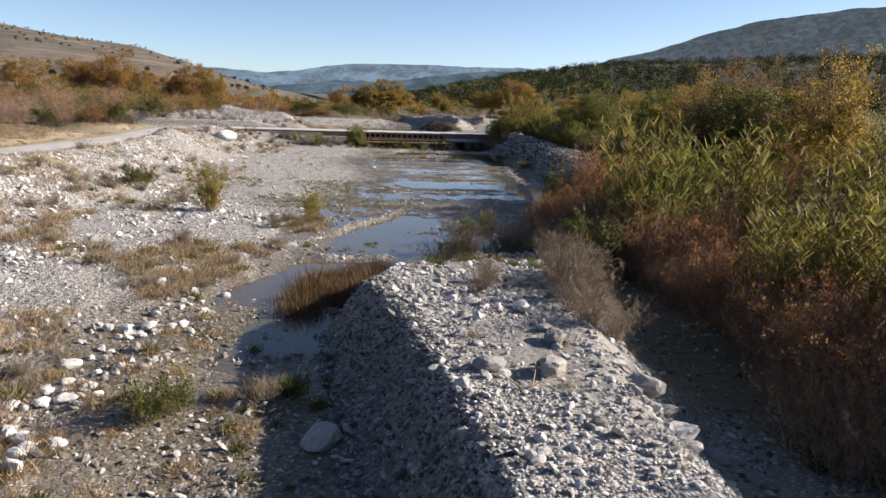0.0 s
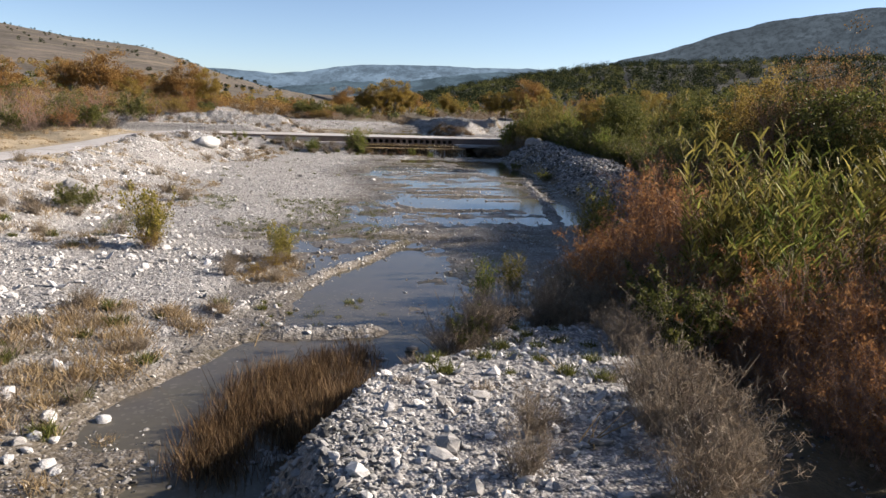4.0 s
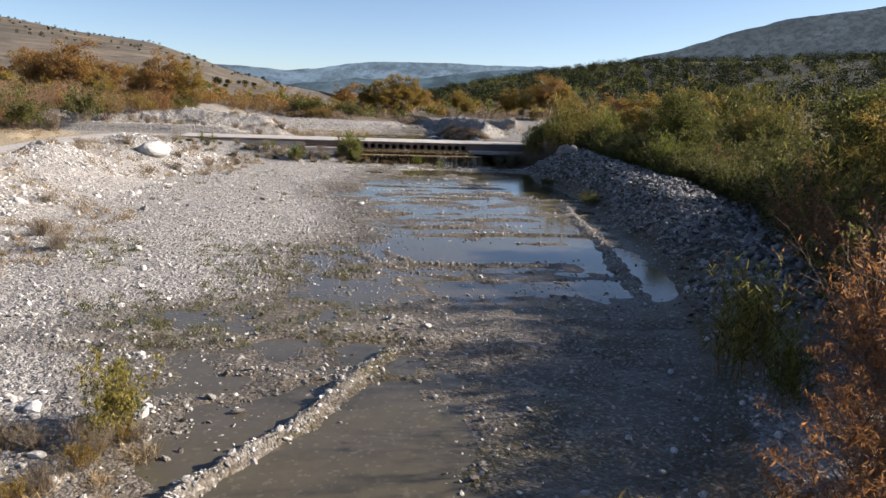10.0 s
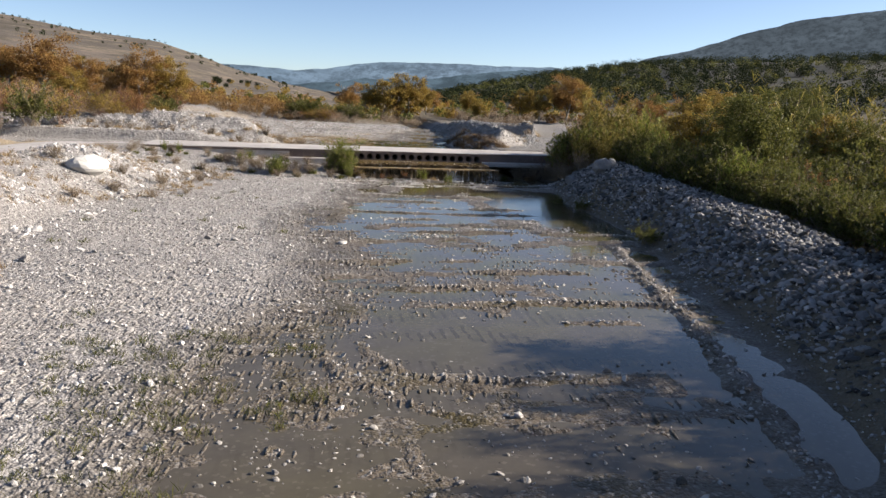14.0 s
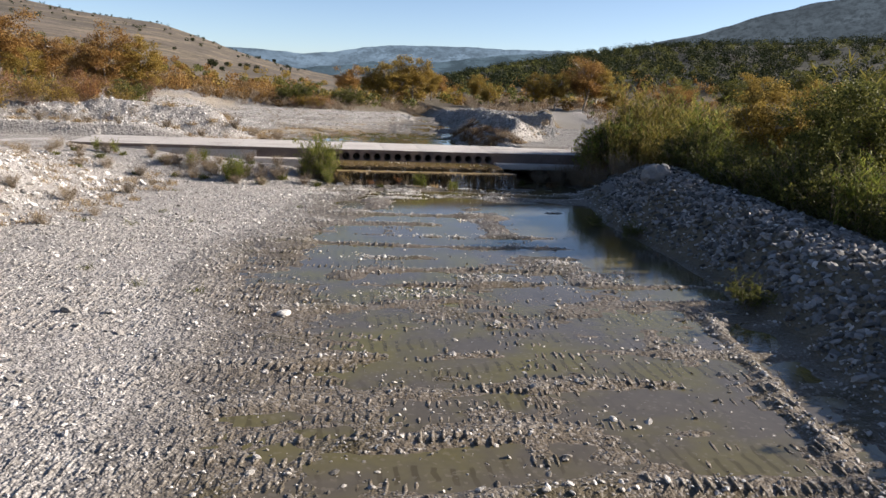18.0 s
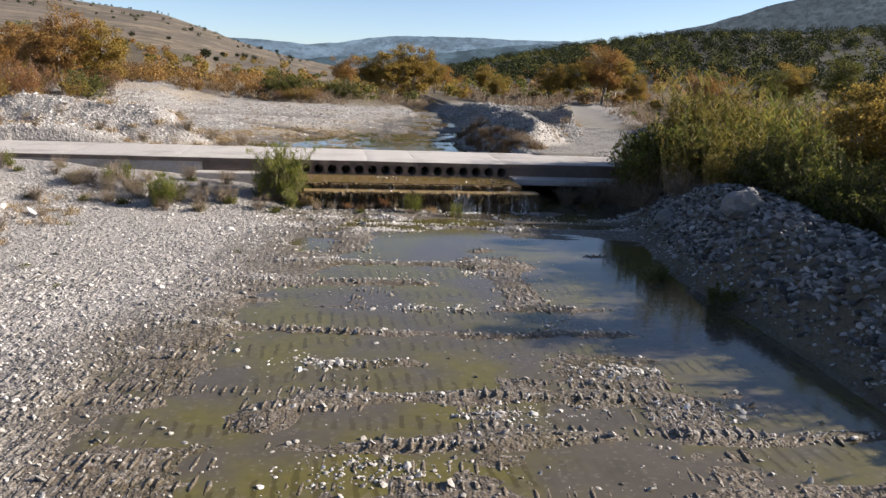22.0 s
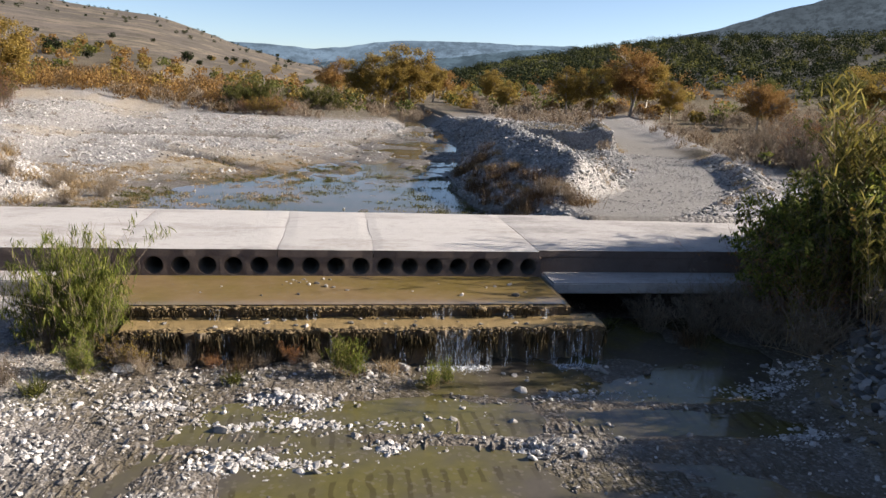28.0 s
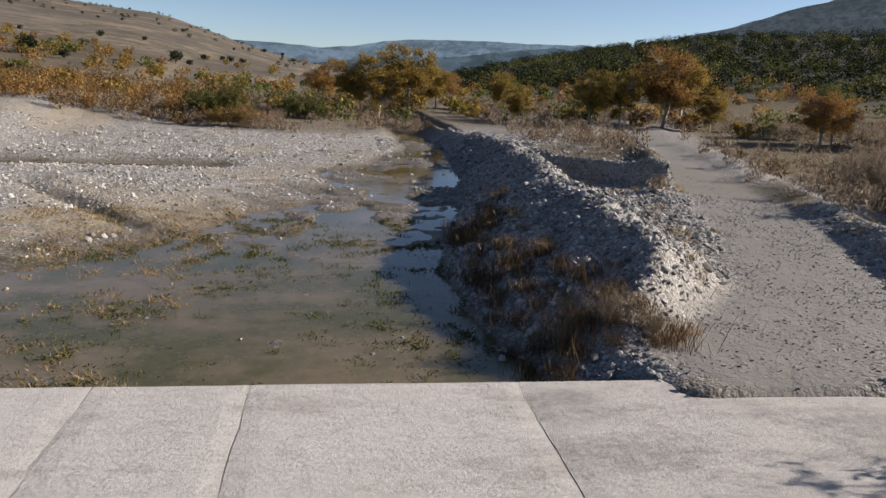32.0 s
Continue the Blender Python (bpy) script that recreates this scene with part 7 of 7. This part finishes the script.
# far scrub and woods, nobody could count them
def clump_field(name, spots, tall, n_leaf, leaf, mat, label, seed, thin=0.75):
    rng = np.random.default_rng(seed)
    n = len(spots)
    s = np.repeat(np.asarray(spots), n_leaf, 0)
    t = np.repeat(tall * rng.uniform(0.55, 1.3, n), n_leaf)
    d = unit(rng.normal(size=(len(s), 3))) * (rng.random((len(s), 1)) ** 0.33)
    wob = 1 + 0.4 * (vnoise(s[:, 0] + d[:, 0] * t, s[:, 1] + d[:, 2] * t, 0.7 * tall / 2, 3) - 0.5)
    z = height(s[:, 0], s[:, 1])
    p = np.stack([s[:, 0] + d[:, 0] * t * 0.62 * wob, s[:, 1] + d[:, 1] * t * 0.62 * wob, z + t * 0.45 + d[:, 2] * t * 0.5 * wob], -1)
    v, f = leaves(rng, p, leaf, leaf * thin, 0.2 if thin > 0.5 else 1.6)
    return tagged(new(name, raw_mesh(name, v, f, mat)), label, "scrub", kind="stuff")


def ring_spots(rng, n, az0, az1, r0, r1, keep=None):
    a, r = np.radians(rng.uniform(az0, az1, n)), np.sqrt(rng.uniform(r0**2, r1**2, n))
    x, y = 10 + r * np.sin(a), 50 + r * np.cos(a)
    ok = np.ones(n, bool) if keep is None else keep(x, y)
    return np.stack([x, y], -1)[ok]


wr = np.random.default_rng(5)
dry_valley = lambda x, y: np.where(x > 30, (x > along(y, (110, 44), (125, 43), (136, 35.5), (150, 36), (160, 37))) & (near_line(x, y, TRACK_LINE)[0] > 3.2), y > 172 + 0.3 * np.abs(x - 15)) & (y > 112) & (fbm(x, y, 14, 81, 2) > 0.36)
clump_field("valley_scrub", ring_spots(wr, 2600, -26, 42, 85, 190, dry_valley), 1.5, 90, 0.45, M_GREYGRASS, "greyish-brown dry scrub across the valley floor", 1, 0.16)
clump_field("valley_scrub", ring_spots(wr, 900, -26, 42, 85, 190, dry_valley), 1.3, 80, 0.4, M_BROWNREED, "dark brown brush across the valley floor", 11, 0.16)
far_valley = lambda x, y: fbm(x, y, 30, 82, 2) > 0.42
clump_field("autumn_scrub", ring_spots(wr, 200, -24, 30, 140, 300, far_valley), 2.7, 130, 0.5, M_ORANGE, "rust and orange autumn trees across the valley", 2)
clump_field("autumn_scrub", ring_spots(wr, 240, -24, 30, 140, 320, far_valley), 2.6, 130, 0.5, M_GOLD, "golden autumn bushes across the valley", 3)
clump_field("olive_scrub", ring_spots(wr, 240, -24, 40, 140, 320, far_valley), 2.4, 120, 0.5, M_OLIVE, "olive-green bushes across the valley", 4)
clump_field("autumn_scrub", np.stack([wr.uniform(-70, 4, 330), wr.uniform(176, 222, 330)], -1), 2.2, 120, 0.32, M_BROWNLEAF, "brown and rusty thicket along the foot of the dry hill", 12, 0.4)
clump_field("autumn_scrub", np.stack([wr.uniform(-60, 2, 130), wr.uniform(178, 215, 130)], -1), 2.3, 140, 0.34, M_ORANGE, "orange thicket along the foot of the dry hill", 13, 0.5)
clump_field("hill_woods", ring_spots(wr, 1700, 9, 62, 215, 640, lambda x, y: fbm(x, y, 60, 84, 3) > 0.38), 5.4, 150, 0.62, M_EVERGREEN, "dark evergreen woods on the shaded hillside", 5)
clump_field("hill_scrub", ring_spots(wr, 500, 10, 60, 200, 500), 4.0, 90, 0.7, M_OLIVE, "olive scrub between the dark woods", 6)
clump_field("ridge_trees", ring_spots(wr, 200, -24, -1, 420, 960, lambda x, y: fbm(x, y, 90, 83, 2) > 0.5), 2.0, 50, 0.6, M_EVERGREEN, "dark scattered trees along the dry ridge", 7)
clump_field("bank_undergrowth", np.array(spots_in(1500, 12, 52, 6, 104, lambda x, y: thick(y) + (0.4 if y < 34 else 2.2) < x < thick(y) + 20, 1.3)), 1.5, 130, 0.22, M_BROWNREED, "dense brown undergrowth below the bushes", 8, 0.2)
clump_field("bank_thicket", np.array(spots_in(700, 24, 52, 44, 104, lambda x, y: thick(y) + 2.6 < x < thick(y) + 11, 1.5)), 3.3, 340, 0.19, M_OLIVE, "dense olive thicket growth behind the bank", 9, 0.42)
clump_field("bank_thicket", np.array(spots_in(420, 30, 42, 84, 104.5, lambda x, y: thick(y) + 0.6 < x < thick(y) + 9, 1.2)), 2.6, 240, 0.19, M_OLIVE, "dense olive-green growth beside the ford", 14, 0.42)
# runs on unseen below y=4, added for the shade it casts
clump_field("bank_thicket", np.array(spots_in(700, 12, 40, -9, 46, lambda x, y: thick(y) + (1.3 if 8 < y < 24 else 2.6) < x < thick(y) + 11, 1.4)), 2.4, 170, 0.24, M_BROWNREED, "dense dead brown thicket growth behind the bank", 10, 0.2)


# ---- falling water, moss and small things at the spillway ----
def foam_material():
    n = Nodes("falling_water", 0.25, 0.5)
    p = n.world()
    f = n.noise(n.stretch(p, 9, 9, 1.2), 3.0, 4, 0.7)
    clear = n.add("BsdfTransparent")
    m = n.add("MixShader", Fac=n.ramp(f, (0.46, 0.0), (0.68, 0.62)))
    n.put(n.bsdf.inputs["Base Color"], (0.85, 0.88, 0.9, 1))
    n.tree.links.new(clear.outputs[0], m.inputs[1])
    n.tree.links.new(n.bsdf.outputs[0], m.inputs[2])
    n.tree.links.new(m.outputs[0], n.tree.nodes["Material Output"].inputs[0])
    return n.mat


M_FALL = foam_material()
fr = np.random.default_rng(9)


def fall(x, wide, y, top, foot, parent):
    """One narrow curved sheet of falling water, broken into strands."""
    bm = bmesh.new()
    for s in range(max(4, int(wide / 0.036))):
        cx = x + float(fr.uniform(-wide / 2, wide / 2))
        w, out = float(fr.uniform(0.006, 0.024)), float(fr.uniform(0.03, 0.30))
        last = None
        start = float(fr.uniform(0, 0.45)) if s % 3 else 0.0
        for k in range(8):
            f = start + (1 - start) * k / 7
            wob = 0.012 * math.sin(9 * f + cx * 17)
            row = [bm.verts.new((cx + wob + d * w * (1 + 0.5 * f), y - out * f ** 0.6 - 0.02, top + (foot - top) * f)) for d in (-0.5, 0.5)]
            if last:
                bm.faces.new((last[0], last[1], row[1], row[0]))
            last = row
    return tagged(part("waterfall", bm, M_FALL, parent, "thin white falling water"), kind="stuff")


for x, w in ((12.2, 0.3), (13.0, 0.2), (13.9, 0.25), (14.8, 0.2), (15.6, 0.3), (16.5, 0.2), (17.4, 0.3), (18.3, 0.35), (19.3, 0.6), (19.8, 1.0), (20.0, 1.1), (20.2, 0.8), (20.5, 0.6), (21.2, 0.3), (21.9, 0.4), (22.6, 0.3), (23.1, 0.6), (23.4, 0.5), (23.7, 0.4)):
    fall(x, w, 101.12, 1.16, LOWER, lower_step)
for x, w in ((13.5, 0.3), (16.0, 0.3), (19.6, 0.6), (21.4, 0.3), (22.5, 0.3)):
    fall(x, w, 102.06, 1.46, 1.19, upper_step)


def moss_curtain(parent, x0, x1, y, top, drop, n, mat, label):
    """Hanging roots and moss on a step's face."""
    x = fr.uniform(x0, x1, n)
    gate = vnoise(x, x * 0, 0.5, 90)
    x = x[gate > 0.32]
    b = np.stack([x, y - fr.uniform(0.0, 0.12, len(x)), np.full(len(x), top) - fr.uniform(0, 0.5, len(x)) * drop], -1)
    w = unit(np.stack([fr.normal(size=len(x)) * 0.15, -np.abs(fr.normal(size=len(x))) * 0.12, -np.ones(len(x))], -1))
    v, f = tri_blades(fr, b, w, fr.uniform(0.12, 0.6, len(x)) * drop, 0.03, 0.0)
    return tagged(child("moss", raw_mesh("moss", v, f, mat), parent, label), kind="stuff")


moss_curtain(lower_step, 11.4, 24.0, 101.05, 1.16, 0.75, 2600, M_MOSS, "dark hanging moss on the step's face")
moss_curtain(upper_step, 10.3, 23.2, 102.02, 1.46, 0.3, 1500, M_MOSS, "")

# a wet film on the apron and lumps of crust along its lip
film = bmesh.new()
for x0, x1, y0, y1, z in ((10.6, 23.2, 102.26, 105.18, 1.513),):
    vs = [film.verts.new(c) for c in ((x0, y0, z), (x1, y0, z), (x1, y1, z), (x0, y1, z))]
    film.faces.new(vs)
part("water_film", film, M_FILM, upper_step, "thin clear water film over brown algae")
for x, y, s in ((15.4, 104.7, 0.12), (15.5, 104.6, 0.1), (15.7, 104.75, 0.14), (15.6, 104.4, 0.12), (15.2, 104.5, 0.09), (15.35, 104.3, 0.11), (15.1, 104.2, 0.08), (15.8, 104.5, 0.1), (16.3, 104.8, 0.15), (16.5, 104.75, 0.12), (18.9, 103.5, 0.1), (13.4, 104.0, 0.09), (12.9, 103.4, 0.1), (19.8, 104.3, 0.08), (21.2, 103.9, 0.12), (21.5, 104.0, 0.14), (15.9, 104.2, 0.16), (16.1, 104.3, 0.2), (16.6, 103.9, 0.15), (16.4, 104.0, 0.22), (17.0, 103.6, 0.14), (21.9, 103.0, 0.3), (22.0, 104.2, 0.2), (20.3, 103.1, 0.2), (15.6, 103.2, 0.15), (14.6, 103.1, 0.12), (22.3, 103.4, 0.14)):
    s = 0.72 * s
    ob = new("stone", WET_ROCKS[int(fr.integers(len(ROCKS)))])
    ob.parent = upper_step
    ob.location, ob.rotation_euler, ob.scale = (x, y, 1.50 + 0.2 * s), (0.2, 0.1, x * 7), (s * 1.3, s, s * 0.7)
for k in range(26):
    x = float(fr.uniform(11.4, 24.0))
    s = float(fr.uniform(0.06, 0.17))
    ob = new("stone", WET_ROCKS[int(fr.integers(len(ROCKS)))])
    ob.parent = lower_step
    ob.location, ob.rotation_euler, ob.scale = (x, float(fr.uniform(101.3, 102.0)), 1.19 + 0.2 * s), (0.2, 0.1, x * 7), (s * 1.3, s, s * 0.6)

# brown crust along the lips of the steps
def crust(x0, x1, y, z, n, seed, parent):
    rng = np.random.default_rng(seed)
    shapes, f0 = ico_shapes(rng, 6)
    x = rng.uniform(x0, x1, n)
    at = np.stack([x, y + 0.16 * (fbm(x, x * 0, 0.8, 51, 2) - 0.4) + rng.normal(size=n) * 0.05, z + rng.uniform(-0.09, 0.008, n)], -1)
    size = 0.019 * np.exp(rng.normal(size=(n, 1, 1)) * 0.55)
    v = np.stack(shapes)[rng.integers(0, 6, n)] * size * np.array([1.5, 1.0, 0.6]) + at[:, None]
    f = (np.arange(n)[:, None, None] * v.shape[1] + f0).reshape(-1, 3)
    return tagged(child("crust", raw_mesh("crust", v.reshape(-1, 3), f, M_CRUST, True), parent, "lumpy brown lime crust along the step's lip"), kind="stuff")


crust(11.3, 24.0, 101.16, 1.185, 3000, 61, lower_step)
crust(10.3, 23.2, 102.12, 1.485, 2200, 62, upper_step)
crust(11.4, 24.0, 102.0, 1.20, 700, 63, lower_step)

# white foam where the water lands
for x0, x1 in ((19.0, 20.7), (22.6, 23.7)):
    n = 480
    fx, fy = fr.uniform(x0, x1, n), 100.92 - np.abs(fr.normal(size=n)) * 0.16
    shapes, f0 = ico_shapes(fr, 5)
    v = np.stack(shapes)[fr.integers(0, 5, n)] * (0.026 * np.exp(fr.normal(size=(n, 1, 1)) * 0.5)) * np.array([1.6, 1.3, 0.5]) + np.stack([fx, fy, np.full(n, LOWER + 0.004)], -1)[:, None]
    foam = child("foam", raw_mesh("foam", v.reshape(-1, 3), (np.arange(n)[:, None, None] * v.shape[1] + f0).reshape(-1, 3), M_FALL, True), apron, "white foam at the foot of the falling water")
    tagged(foam, kind="stuff")

# rubble below the spillway
for k in range(130):
    x, y = float(fr.uniform(11, 25.5)), float(100.9 - abs(fr.normal()) * 1.6)
    stone(x, y, float(np.clip(0.11 * math.exp(fr.normal() * 0.5), 0.06, 0.34)), kinds=WET_ROCKS if k % 4 else ROCKS)


# ---- dead canes and sticks ----
def stick(x, y, length, radius, heading, rise, mat, label, z=0.03):
    base = np.array([[0, 0, 0.0]])
    a = radians(heading)
    v, f, _ = stalks(base, unit(np.array([[math.cos(a), math.sin(a), rise]])), length, radius, rise * 0.35, 5, fr.normal(size=(1, 3)) * 0.06, 0.4)
    ob = new("dead_stick", raw_mesh("dead_stick", v, f, mat, True))
    ob.location = (x, y, ground_at(x, y) + z)
    return tagged(ob, label, "stick", "dead sticks")


for x, y, l, h, r in ((6.6, 19.4, 1.2, 30, 0.25), (6.5, 19.3, 1.1, 50, 0.2), (6.7, 19.5, 1.3, 12, 0.3), (6.6, 19.2, 0.9, 70, 0.2), (6.4, 19.4, 1.2, 40, 0.4), (4.2, 11.6, 0.9, 120, 0.3), (4.4, 11.8, 1.0, 60, 0.35), (4.3, 11.7, 0.8, 20, 0.3), (1.0, 29.4, 1.4, 75, 0.9), (29.5, 99.0, 1.8, 160, 0.3), (12.2, 101.0, 1.6, 150, 0.35), (10.6, 102.6, 1.3, 10, 0.2), (22.8, 101.6, 1.0, 170, 0.1), (27.0, 98.3, 1.6, 175, 0.05), (31.5, 103.0, 2.6, 200, 0.5), (7.5, 23.0, 1.2, 100, 0.2)):
    stick(x, y, l, 0.016, h, r, M_STRAW, "pale dry dead cane lying on the ground")

# ---- a small white sign board and a far shed ----
sign = tagged(new("sign_board"), "small white sign board on a post on the dry slope", "sign")
sx, sy = 10 + 235 * math.sin(radians(-22.3)), 50 + 235 * math.cos(radians(-22.3))
sign.location = (sx, sy, ground_at(sx, sy))
n_white = Nodes("white_painted_metal", 0.5, 0.4)
M_SIGN = n_white.done(n_white.mix(n_white.noise(n_white.coords(), 2.0), (0.75, 0.75, 0.73), (0.82, 0.82, 0.80)))
part("post", box(bmesh.new(), -0.05, 0.05, -0.05, 0.05, -0.2, 2.0, 0.01), M_TWIG, sign)
part("board", box(bmesh.new(), -0.8, 0.8, -0.09, -0.05, 1.0, 2.3, 0.02), M_SIGN, sign)

for spare in SPARES:
    for ob in (*spare.children_recursive, spare):
        bpy.data.objects.remove(ob)
